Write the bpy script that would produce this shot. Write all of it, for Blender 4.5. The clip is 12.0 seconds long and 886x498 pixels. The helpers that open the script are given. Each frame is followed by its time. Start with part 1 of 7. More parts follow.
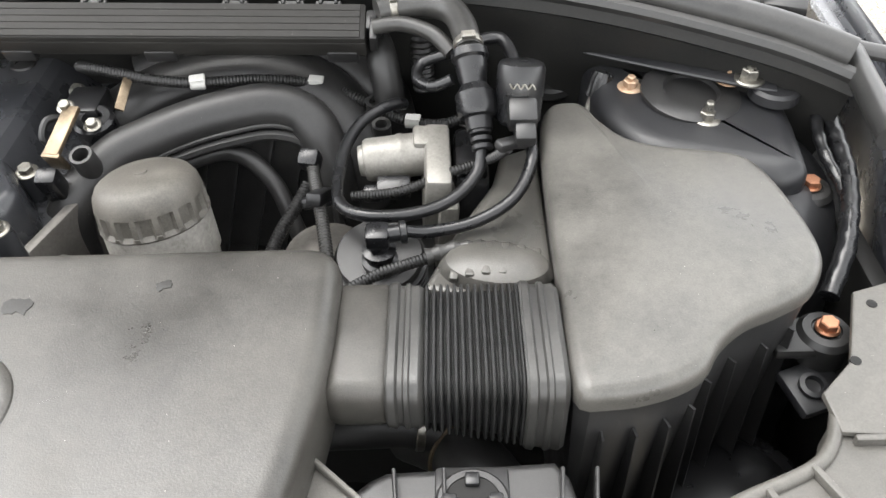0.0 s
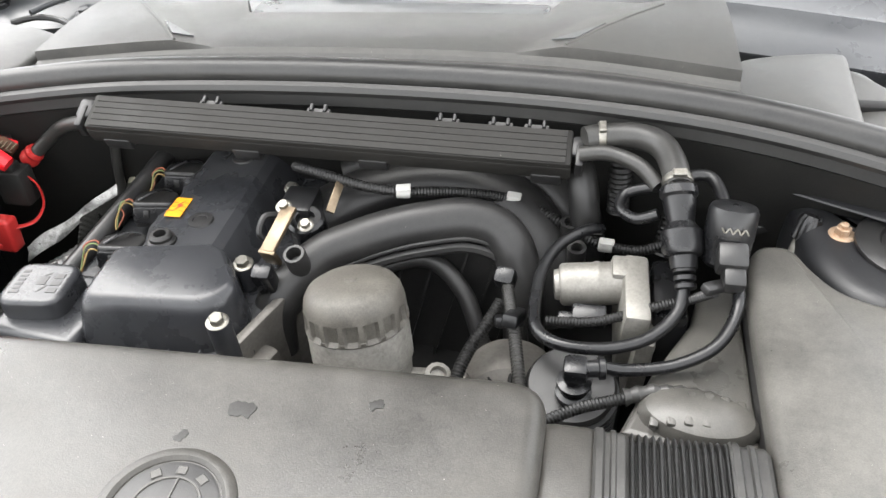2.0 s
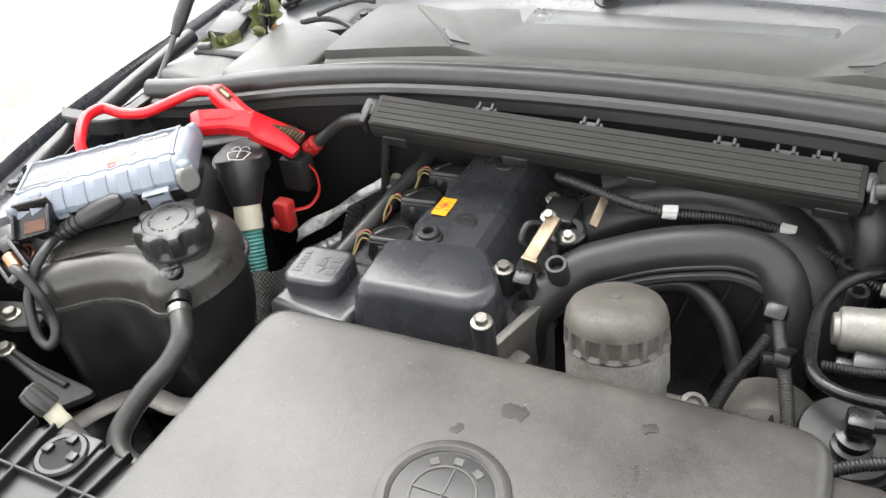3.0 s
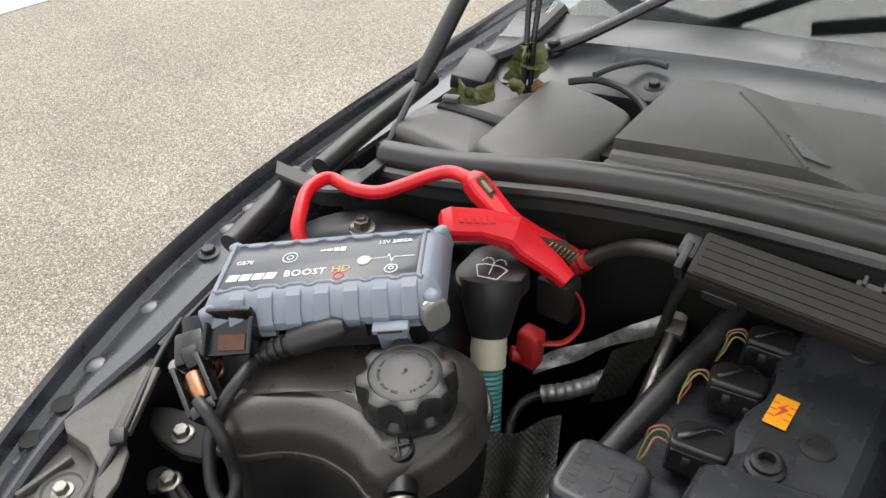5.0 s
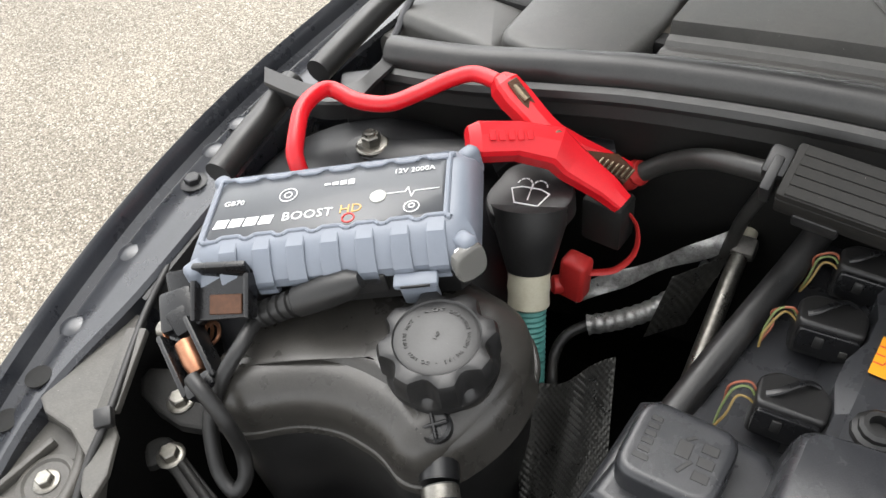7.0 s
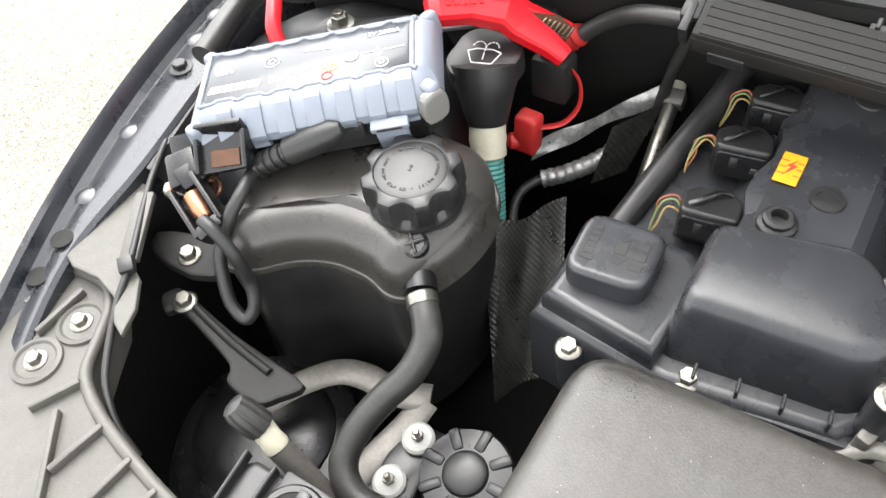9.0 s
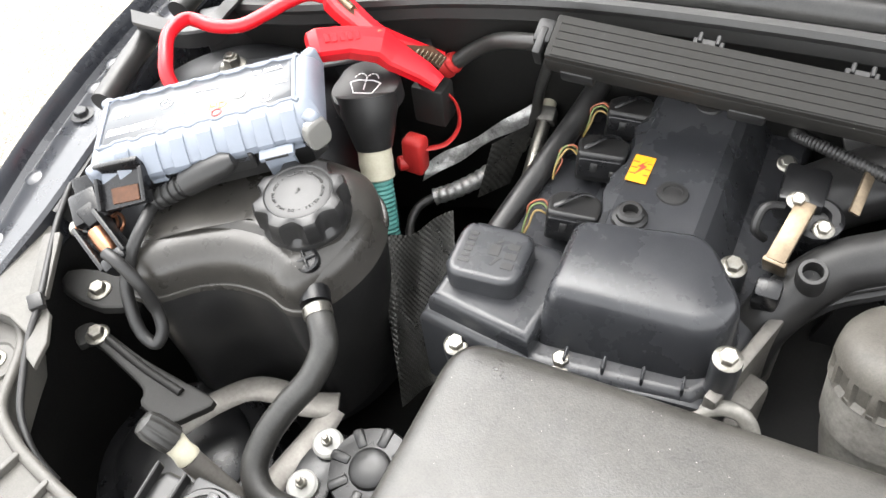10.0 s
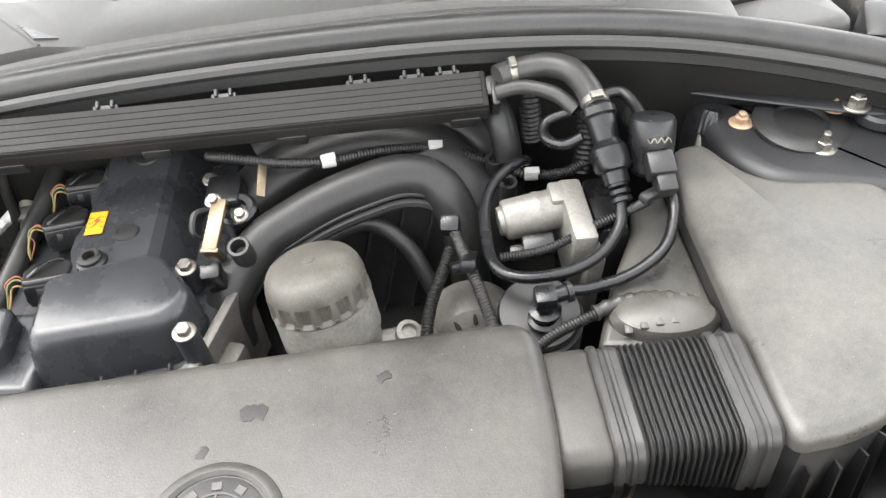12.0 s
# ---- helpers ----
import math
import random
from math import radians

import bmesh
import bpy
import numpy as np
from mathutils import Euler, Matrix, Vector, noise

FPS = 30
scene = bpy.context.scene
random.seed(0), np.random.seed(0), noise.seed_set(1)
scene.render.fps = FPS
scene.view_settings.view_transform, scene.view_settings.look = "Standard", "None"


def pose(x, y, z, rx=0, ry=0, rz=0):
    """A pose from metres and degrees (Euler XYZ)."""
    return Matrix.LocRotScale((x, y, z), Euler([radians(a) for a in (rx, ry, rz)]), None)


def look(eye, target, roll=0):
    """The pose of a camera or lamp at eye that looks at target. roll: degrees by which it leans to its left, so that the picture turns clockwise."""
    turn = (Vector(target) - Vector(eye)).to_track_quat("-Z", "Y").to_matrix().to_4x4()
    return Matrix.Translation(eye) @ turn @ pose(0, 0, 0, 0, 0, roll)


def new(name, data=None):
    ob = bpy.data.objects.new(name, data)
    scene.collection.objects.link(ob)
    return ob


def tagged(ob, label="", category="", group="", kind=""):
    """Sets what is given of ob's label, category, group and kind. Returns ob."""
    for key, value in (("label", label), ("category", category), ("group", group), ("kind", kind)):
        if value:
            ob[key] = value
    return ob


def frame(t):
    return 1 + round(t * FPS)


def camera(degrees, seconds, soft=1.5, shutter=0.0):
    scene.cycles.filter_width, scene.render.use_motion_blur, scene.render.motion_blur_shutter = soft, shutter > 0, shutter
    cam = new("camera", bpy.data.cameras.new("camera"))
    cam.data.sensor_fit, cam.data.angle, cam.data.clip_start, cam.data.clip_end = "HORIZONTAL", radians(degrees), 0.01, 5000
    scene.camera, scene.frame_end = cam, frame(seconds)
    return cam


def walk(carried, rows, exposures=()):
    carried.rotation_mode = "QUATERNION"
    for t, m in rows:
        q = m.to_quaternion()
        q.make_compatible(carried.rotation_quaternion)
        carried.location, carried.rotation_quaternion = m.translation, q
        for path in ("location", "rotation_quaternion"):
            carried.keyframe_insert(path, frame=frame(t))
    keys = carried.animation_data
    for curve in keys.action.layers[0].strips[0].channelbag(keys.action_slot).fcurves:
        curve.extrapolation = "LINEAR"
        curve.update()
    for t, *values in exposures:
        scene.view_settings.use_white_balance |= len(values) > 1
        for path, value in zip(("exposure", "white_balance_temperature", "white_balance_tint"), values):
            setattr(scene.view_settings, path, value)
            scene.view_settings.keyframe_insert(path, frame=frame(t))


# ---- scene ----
cam = camera(57.9, 12.0)
PATH = [
    (0, (0.006, 0.075, 1.302), (-0.008, 1.522, -0.078), -1.2),
    (0.5, (-0.001, 0.067, 1.301), (-0.045, 1.431, -0.16), -1.0),
    (1, (-0.02, 0.073, 1.318), (-0.113, 1.503, -0.078), -0.5),
    (1.5, (-0.049, 0.087, 1.337), (-0.245, 1.59, 0.032), -1.4),
    (2, (-0.067, 0.1, 1.351), (-0.391, 1.632, 0.106), -2.9),
    (2.5, (-0.096, 0.094, 1.358), (-0.621, 1.6, 0.152), -4.4),
    (3, (-0.142, 0.075, 1.364), (-0.912, 1.479, 0.166), -6.9),
    (3.2, (-0.157, 0.069, 1.363), (-1.002, 1.43, 0.166), -7.7),
    (4.8, (-0.414, 0.237, 1.36), (-1.445, 1.466, 0.165), -4.5),
    (5, (-0.449, 0.27, 1.353), (-1.483, 1.495, 0.157), -4.0),
    (5.5, (-0.506, 0.331, 1.344), (-1.554, 1.529, 0.133), -5.4),
    (6, (-0.547, 0.388, 1.322), (-1.575, 1.56, 0.068), -6.7),
    (6.5, (-0.546, 0.381, 1.315), (-1.533, 1.497, -0.019), -7.2),
    (7, (-0.547, 0.365, 1.311), (-1.481, 1.393, -0.128), -8.1),
    (7.2, (-0.548, 0.358, 1.311), (-1.465, 1.354, -0.162), -8.5),
    (8.8, (-0.492, 0.281, 1.329), (-1.315, 1.232, -0.226), -9.8),
    (9, (-0.478, 0.262, 1.334), (-1.284, 1.231, -0.218), -9.7),
    (9.5, (-0.439, 0.234, 1.343), (-1.2, 1.248, -0.204), -9.5),
    (10, (-0.405, 0.238, 1.364), (-1.114, 1.339, -0.149), -8.7),
    (10.5, (-0.377, 0.248, 1.377), (-0.99, 1.448, -0.1), -8.2),
    (11, (-0.315, 0.264, 1.379), (-0.722, 1.566, -0.083), -7.7),
    (11.5, (-0.243, 0.2, 1.398), (-0.463, 1.595, -0.018), -8.4),
    (12, (-0.157, 0.098, 1.386), (-0.137, 1.535, -0.005), -6.5),
]
walk(cam, [(t, look(eye, target, roll)) for t, eye, target, roll in PATH],
     exposures=[(0, 2.82), (0.4, 3.15), (1.5, 2.97), (3.2, 2.65), (4.8, 1.85), (5.5, 1.22), (6.5, 1.58), (7, 1.95), (7.2, 2.10), (8.8, 2.75), (9.5, 2.92), (10.5, 3.04), (12, 3.08)])

# ---- light: bright overcast sky ----
world = bpy.data.worlds.new("overcast_sky")
scene.world = world
world.use_nodes = True
wn, wl = world.node_tree.nodes, world.node_tree.links
sky = wn.new("ShaderNodeTexSky")
sky.sky_type, sky.sun_disc = "NISHITA", False
sky.sun_elevation, sky.sun_rotation = radians(62), radians(318)
sky.air_density, sky.dust_density = 1.0, 1.5
grey = wn.new("ShaderNodeHueSaturation")
grey.inputs["Saturation"].default_value = 0.05
wl.new(sky.outputs[0], grey.inputs["Color"])
wl.new(grey.outputs[0], wn["Background"].inputs["Color"])
wn["Background"].inputs["Strength"].default_value = 0.15
sun = new("sun", bpy.data.lights.new("sun", "SUN"))
sun.data.energy, sun.data.angle, sun.data.color = 0.65, radians(60), (1.0, 0.96, 0.90)
sun.matrix_world = look((-1.00, 0.98, 2.75), (-0.3, 0.2, 0.8))


# ---- materials ----
def mat(name, c, c2=None, rough=0.5, metal=0.0, scale=30.0, fine=400.0, bump=0.15, spread=0.18, coat=0.0,
        specks=0.0, speck=(0.30, 0.285, 0.26), alpha=0.35, spec=0.5, stretch=None):
    """Two-scale surface: stains (scale), grain (fine), pale dust specks."""
    m = bpy.data.materials.new(name)
    m.use_nodes = True
    n, l = m.node_tree.nodes, m.node_tree.links
    b = n["Principled BSDF"]
    c2 = c2 or tuple(min(1.0, v * 1.45 + 0.004) for v in c)
    co = n.new("ShaderNodeTexCoord")
    vec = co.outputs["Object"]
    if stretch:
        mp = n.new("ShaderNodeMapping")
        mp.inputs["Scale"].default_value = stretch
        l.new(vec, mp.inputs["Vector"])
        vec = mp.outputs[0]
    big = n.new("ShaderNodeTexNoise")
    big.inputs["Scale"].default_value, big.inputs["Detail"].default_value = scale, 6.0
    big.inputs["Roughness"].default_value = 0.65
    small = n.new("ShaderNodeTexNoise")
    small.inputs["Scale"].default_value, small.inputs["Detail"].default_value = fine, 3.0
    l.new(vec, big.inputs["Vector"])
    l.new(vec, small.inputs["Vector"])
    ramp = n.new("ShaderNodeMapRange")
    ramp.inputs["From Min"].default_value, ramp.inputs["From Max"].default_value = 0.5 - alpha * 0.42, 0.5 + alpha * 0.42
    mid = n.new("ShaderNodeTexNoise")
    mid.inputs["Scale"].default_value, mid.inputs["Detail"].default_value = scale * 9.0, 8.0
    mid.inputs["Roughness"].default_value = 0.75
    l.new(vec, mid.inputs["Vector"])
    both = n.new("ShaderNodeMix")
    both.inputs[0].default_value = 0.38
    l.new(big.outputs["Fac"], both.inputs[2])
    l.new(mid.outputs["Fac"], both.inputs[3])
    grain = n.new("ShaderNodeMix")
    grain.inputs[0].default_value = 0.25
    l.new(both.outputs[0], grain.inputs[2])
    l.new(small.outputs["Fac"], grain.inputs[3])
    l.new(grain.outputs[0], ramp.inputs["Value"])
    mix = n.new("ShaderNodeMix")
    mix.data_type = "RGBA"
    mix.inputs[6].default_value, mix.inputs[7].default_value = (*c, 1), (*c2, 1)
    l.new(ramp.outputs[0], mix.inputs[0])
    out = mix.outputs[2]
    if specks:
        vo = n.new("ShaderNodeTexVoronoi")
        vo.inputs["Scale"].default_value = specks
        l.new(vec, vo.inputs["Vector"])
        sel = n.new("ShaderNodeMath")
        sel.operation = "MULTIPLY"
        lt = n.new("ShaderNodeMath")
        lt.operation, lt.inputs[1].default_value = "LESS_THAN", 0.10
        l.new(vo.outputs["Distance"], lt.inputs[0])
        sep = n.new("ShaderNodeSeparateColor")
        l.new(vo.outputs["Color"], sep.inputs[0])
        gt = n.new("ShaderNodeMath")
        gt.operation, gt.inputs[1].default_value = "GREATER_THAN", 0.965
        l.new(sep.outputs[0], gt.inputs[0])
        l.new(lt.outputs[0], sel.inputs[0])
        l.new(gt.outputs[0], sel.inputs[1])
        mx = n.new("ShaderNodeMix")
        mx.data_type = "RGBA"
        mx.inputs[7].default_value = (*speck, 1)
        l.new(sel.outputs[0], mx.inputs[0])
        l.new(out, mx.inputs[6])
        out = mx.outputs[2]
    l.new(out, b.inputs["Base Color"])
    rr = n.new("ShaderNodeMapRange")
    rr.inputs["To Min"].default_value, rr.inputs["To Max"].default_value = max(0.02, rough - spread / 2), min(1.0, rough + spread / 2)
    l.new(big.outputs["Fac"], rr.inputs["Value"])
    rr.inputs["From Min"].default_value, rr.inputs["From Max"].default_value = 0.3, 0.7
    l.new(rr.outputs[0], b.inputs["Roughness"])
    b.inputs["Metallic"].default_value = metal
    b.inputs["Coat Weight"].default_value = coat
    b.inputs["Coat Roughness"].default_value = 0.06
    b.inputs["Specular IOR Level"].default_value = spec
    if bump:
        bp = n.new("ShaderNodeBump")
        bp.inputs["Strength"].default_value, bp.inputs["Distance"].default_value = bump, 0.0006
        l.new(small.outputs["Fac"], bp.inputs["Height"])
        l.new(bp.outputs[0], b.inputs["Normal"])
    return m


M_DUSTY = mat("dusty_black_plastic", (0.014, 0.0135, 0.0122), (0.057, 0.0535, 0.047), 0.40, scale=9, fine=700, bump=0.3, specks=330, spread=0.30, alpha=0.36)
M_BOX = mat("grey_black_plastic", (0.038, 0.037, 0.034), (0.098, 0.093, 0.083), 0.37, scale=12, fine=700, bump=0.35, specks=420, spread=0.26, alpha=0.36)
M_DUCT = mat("dusty_duct_plastic", (0.010, 0.0096, 0.009), (0.024, 0.0228, 0.0205), 0.55, spec=0.25, scale=20, fine=700, bump=0.2, specks=330, spread=0.2)
M_PLASTIC = mat("black_plastic", (0.009, 0.009, 0.0094), (0.023, 0.0225, 0.022), 0.37, scale=25, fine=800, bump=0.12, specks=330, speck=(0.14, 0.13, 0.12))
M_SATIN = mat("satin_black_plastic", (0.004, 0.0042, 0.005), (0.010, 0.010, 0.0105), 0.30, scale=18, fine=900, bump=0.1, specks=300, speck=(0.12, 0.11, 0.10), spread=0.24)
M_COWL = mat("weathered_cowl_plastic", (0.040, 0.040, 0.038), (0.078, 0.075, 0.069), 0.42, scale=8, fine=1100, bump=0.3, specks=330)
M_TANK = mat("dusty_brown_black_plastic", (0.017, 0.0162, 0.0150), (0.052, 0.0485, 0.043), 0.30, scale=22, fine=800, bump=0.15, specks=330, alpha=0.5)
M_VALVE = mat("blue_black_plastic", (0.018, 0.019, 0.0215), (0.038, 0.039, 0.042), 0.29, scale=12, fine=900, bump=0.15, specks=300, speck=(0.12, 0.11, 0.10))
M_RUBBER = mat("black_rubber", (0.009, 0.009, 0.009), (0.017, 0.0165, 0.016), 0.46, scale=40, fine=500, bump=0.1)
M_SEAL = mat("grey_rubber_seal", (0.013, 0.013, 0.013), (0.028, 0.0275, 0.026), 0.38, scale=30, fine=600, bump=0.1)
M_HOSE = mat("dusty_rubber_hose", (0.015, 0.0148, 0.0142), (0.040, 0.039, 0.036), 0.40, scale=40, fine=500, bump=0.15)
M_PAINT = mat("black_car_paint", (0.016, 0.0175, 0.022), (0.034, 0.036, 0.041), 0.28, scale=14, fine=500, bump=0.02, coat=0.5, specks=240, speck=(0.14, 0.13, 0.12))
M_INNER = mat("black_inner_paint", (0.007, 0.0075, 0.009), (0.016, 0.016, 0.017), 0.45, scale=18, fine=500, bump=0.05, specks=330, speck=(0.2, 0.18, 0.15))
# Near-black colour: grime plus the shade of the bay's voids and holes.
M_DARK = mat("grime_and_void_shade", (0.006, 0.006, 0.006), (0.014, 0.0138, 0.013), 0.6, scale=20, bump=0.2, spec=0.2)
M_ALU = mat("cast_aluminium", (0.20, 0.19, 0.175), (0.12, 0.112, 0.10), 0.5, 0.5, scale=35, fine=260, bump=0.5)
M_ALUBRIGHT = mat("bright_cast_aluminium", (0.26, 0.25, 0.228), (0.15, 0.143, 0.128), 0.45, 0.4, scale=40, fine=300, bump=0.35)
M_STEEL = mat("zinc_steel", (0.32, 0.31, 0.28), (0.16, 0.15, 0.13), 0.33, 0.9, scale=90, fine=300, bump=0.15)
M_YSTEEL = mat("yellow_zinc_plate", (0.24, 0.19, 0.13), (0.13, 0.10, 0.07), 0.36, 0.85, scale=60, fine=300, bump=0.1)
M_CHROME = mat("polished_steel", (0.70, 0.69, 0.66), (0.55, 0.53, 0.50), 0.2, 1.0, scale=60, bump=0.03)
M_COPPER = mat("copper_bolt", (0.45, 0.22, 0.13), (0.30, 0.14, 0.08), 0.4, 0.85, scale=80, bump=0.15)
M_RUST = mat("rusty_steel", (0.30, 0.17, 0.09), (0.42, 0.34, 0.26), 0.55, 0.5, scale=120, bump=0.4)
M_RED = mat("red_vinyl", (0.50, 0.004, 0.010), (0.60, 0.008, 0.016), 0.36, scale=25, fine=700, bump=0.06)
M_REDDULL = mat("dull_red_plastic", (0.42, 0.018, 0.018), (0.52, 0.035, 0.03), 0.45, scale=60, bump=0.1)
M_BOOST = mat("blue_grey_plastic", (0.150, 0.170, 0.205), (0.175, 0.195, 0.230), 0.42, scale=14, fine=1500, bump=0.18)
M_BOOSTTOP = mat("charcoal_face_plate", (0.030, 0.034, 0.040), (0.040, 0.044, 0.050), 0.34, scale=12, fine=1500, bump=0.05, coat=0.25)
# Grime and the shade low in the bay, mixed into one near-black.
M_BULK = mat("grime_and_depth_shade", (0.009, 0.009, 0.009), (0.020, 0.0195, 0.018), 0.55, scale=16, fine=500, bump=0.25, spec=0.25)
M_CONTACT = mat("tarnished_copper", (0.10, 0.042, 0.020), (0.055, 0.025, 0.013), 0.5, 0.3, scale=80, bump=0.2)
M_ROD = mat("dull_steel_rod", (0.10, 0.10, 0.105), (0.07, 0.07, 0.072), 0.35, 0.6, scale=60, bump=0.05)
M_STAIN = mat("greasy_stain", (0.006, 0.006, 0.0055), (0.020, 0.019, 0.017), 0.6, scale=220, bump=0.2)
M_SCUTTLE = mat("scuttle_plastic", (0.040, 0.042, 0.046), (0.062, 0.064, 0.067), 0.3, scale=6, fine=900, bump=0.05)
M_WHITE = mat("white_print", (0.75, 0.75, 0.74), (0.68, 0.68, 0.68), 0.5, bump=0)
M_ORANGE = mat("gold_print", (0.55, 0.33, 0.10), (0.5, 0.3, 0.09), 0.5, bump=0)
M_GREEN = mat("faded_green_hose", (0.045, 0.20, 0.18), (0.10, 0.30, 0.27), 0.5, scale=60, fine=500, bump=0.1)
M_CREAM = mat("cream_tape", (0.44, 0.41, 0.30), (0.54, 0.52, 0.42), 0.5, scale=60, bump=0.2)
M_YELLOW = mat("yellow_sticker", (0.72, 0.30, 0.006), (0.62, 0.25, 0.006), 0.45, scale=50, bump=0.05)
M_FOIL = mat("crumpled_foil", (0.52, 0.515, 0.50), (0.16, 0.156, 0.148), 0.33, 0.60, scale=55, fine=140, bump=1.0, alpha=0.25)
M_MESH = mat("black_heat_shield", (0.040, 0.040, 0.038), (0.090, 0.088, 0.080), 0.32, 0.7, scale=40, fine=220, bump=0.6)
M_PANEL = mat("dusty_grey_panel", (0.052, 0.049, 0.044), (0.098, 0.093, 0.083), 0.5, scale=14, fine=700, bump=0.3, specks=350, speck=(0.32, 0.30, 0.27))
M_WHITEPL = mat("white_plastic", (0.46, 0.46, 0.44), (0.36, 0.355, 0.33), 0.45, scale=70, bump=0.1)
M_WIREY = mat("yellow_wire", (0.17, 0.115, 0.035), rough=0.45, bump=0)
M_WIREG = mat("green_wire", (0.10, 0.13, 0.045), rough=0.45, bump=0)
M_WIRER = mat("brown_wire", (0.19, 0.055, 0.028), rough=0.45, bump=0)
M_LEAF = mat("wilted_leaf", (0.075, 0.085, 0.026), (0.17, 0.18, 0.07), 0.6, scale=90, bump=0.4)
M_LEAFB = mat("dry_brown_leaf", (0.26, 0.13, 0.06), (0.34, 0.20, 0.10), 0.65, scale=90, bump=0.4)
M_PAPER = mat("cream_adhesive", (0.60, 0.55, 0.40), (0.50, 0.44, 0.30), 0.7, scale=90, bump=0.4)


def glass_mat(name, tint, rough=0.02):
    m = bpy.data.materials.new(name)
    m.use_nodes = True
    b = m.node_tree.nodes["Principled BSDF"]
    b.inputs["Base Color"].default_value = (*tint, 1)
    b.inputs["Roughness"].default_value = rough
    b.inputs["Transmission Weight"].default_value = 1.0
    b.inputs["IOR"].default_value = 1.45
    return m


M_GLASS = glass_mat("windscreen_glass", (0.55, 0.60, 0.60))
M_LENS = glass_mat("clear_lens", (0.22, 0.215, 0.20), 0.10)
M_LENS.node_tree.nodes["Principled BSDF"].inputs["Transmission Weight"].default_value = 0.35


def asphalt():
    """Worn pale asphalt: packed aggregate stones of about a centimetre in grey-brown binder."""
    m = bpy.data.materials.new("worn_asphalt")
    m.use_nodes = True
    n, l = m.node_tree.nodes, m.node_tree.links
    b = n["Principled BSDF"]
    co = n.new("ShaderNodeTexCoord")
    vo = n.new("ShaderNodeTexVoronoi")
    vo.inputs["Scale"].default_value = 215.0
    l.new(co.outputs["Object"], vo.inputs["Vector"])
    sep = n.new("ShaderNodeSeparateColor")
    l.new(vo.outputs["Color"], sep.inputs[0])
    ramp = n.new("ShaderNodeValToRGB")
    r = ramp.color_ramp
    r.elements[0].position, r.elements[0].color = 0.0, (0.16, 0.137, 0.108, 1)
    r.elements[1].position, r.elements[1].color = 1.0, (0.60, 0.55, 0.47, 1)
    for p, c in ((0.35, (0.27, 0.238, 0.19, 1)), (0.75, (0.385, 0.345, 0.28, 1)), (0.93, (0.48, 0.44, 0.37, 1))):
        e = r.elements.new(p)
        e.color = c
    l.new(sep.outputs[0], ramp.inputs[0])
    no = n.new("ShaderNodeTexNoise")
    no.inputs["Scale"].default_value, no.inputs["Detail"].default_value = 1.6, 7.0
    l.new(co.outputs["Object"], no.inputs["Vector"])
    mr = n.new("ShaderNodeMapRange")
    mr.inputs["From Min"].default_value, mr.inputs["From Max"].default_value = 0.3, 0.7
    mr.inputs["To Min"].default_value, mr.inputs["To Max"].default_value = 0.82, 1.12
    l.new(no.outputs["Fac"], mr.inputs["Value"])
    edge = n.new("ShaderNodeMapRange")
    edge.inputs["From Min"].default_value, edge.inputs["From Max"].default_value = 0.25, 0.75
    edge.inputs["To Min"].default_value, edge.inputs["To Max"].default_value = 1.0, 0.55
    l.new(vo.outputs["Distance"], edge.inputs["Value"])
    mul = n.new("ShaderNodeMath")
    mul.operation = "MULTIPLY"
    l.new(mr.outputs[0], mul.inputs[0])
    l.new(edge.outputs[0], mul.inputs[1])
    mx = n.new("ShaderNodeMix")
    mx.data_type, mx.blend_type = "RGBA", "MULTIPLY"
    mx.inputs[0].default_value = 1.0
    l.new(ramp.outputs[0], mx.inputs[6])
    l.new(mul.outputs[0], mx.inputs[7])
    l.new(mx.outputs[2], b.inputs["Base Color"])
    b.inputs["Roughness"].default_value = 0.85
    bp = n.new("ShaderNodeBump")
    bp.inputs["Strength"].default_value, bp.inputs["Distance"].default_value = 0.7, 0.004
    bp.invert = True
    l.new(vo.outputs["Distance"], bp.inputs["Height"])
    l.new(bp.outputs[0], b.inputs["Normal"])
    return m


M_ASPHALT = asphalt()

# ---- mesh tools ----
BASE = {}
V = Vector


def thing(name, at, label, category, group="", kind=""):
    ob = new(name)
    ob.empty_display_size = 0.02
    ob.location = at
    BASE[ob] = V(at)
    return tagged(ob, label, category, group, kind)


def finish(bm, angle=32):
    bmesh.ops.recalc_face_normals(bm, faces=bm.faces)
    me = bpy.data.meshes.new("m")
    bm.to_mesh(me)
    bm.free()
    me.polygons.foreach_set("use_smooth", [True] * len(me.polygons))
    me.set_sharp_from_angle(angle=radians(angle))
    return me


def part(name, bm, material, parent, label="", angle=32):
    """One mesh, given in world metres, under a thing or under a part of it."""
    base = BASE[parent]
    bmesh.ops.translate(bm, verts=bm.verts, vec=-base)
    me = finish(bm, angle)
    me.materials.append(material)
    ob = new(name, me)
    ob.parent = parent
    BASE[ob] = base
    return tagged(ob, label)


def shared(name, me, parent, m, label=""):
    """A repeat of one mesh under a thing, at the world pose m."""
    ob = new(name, me)
    ob.parent = parent
    ob.matrix_basis = Matrix.Translation(-BASE[parent]) @ m
    BASE[ob] = BASE[parent]
    return tagged(ob, label)


def solo(name, bm, material, label, category, group="", kind="", at=None, angle=32):
    """A thing that is one mesh, its origin at its base."""
    co = [v.co for v in bm.verts]
    at = V(at) if at else V((sum(c.x for c in co) / len(co), sum(c.y for c in co) / len(co), min(c.z for c in co)))
    bmesh.ops.translate(bm, verts=bm.verts, vec=-at)
    me = finish(bm, angle)
    me.materials.append(material)
    ob = new(name, me)
    ob.location = at
    BASE[ob] = at
    return tagged(ob, label, category, group, kind)


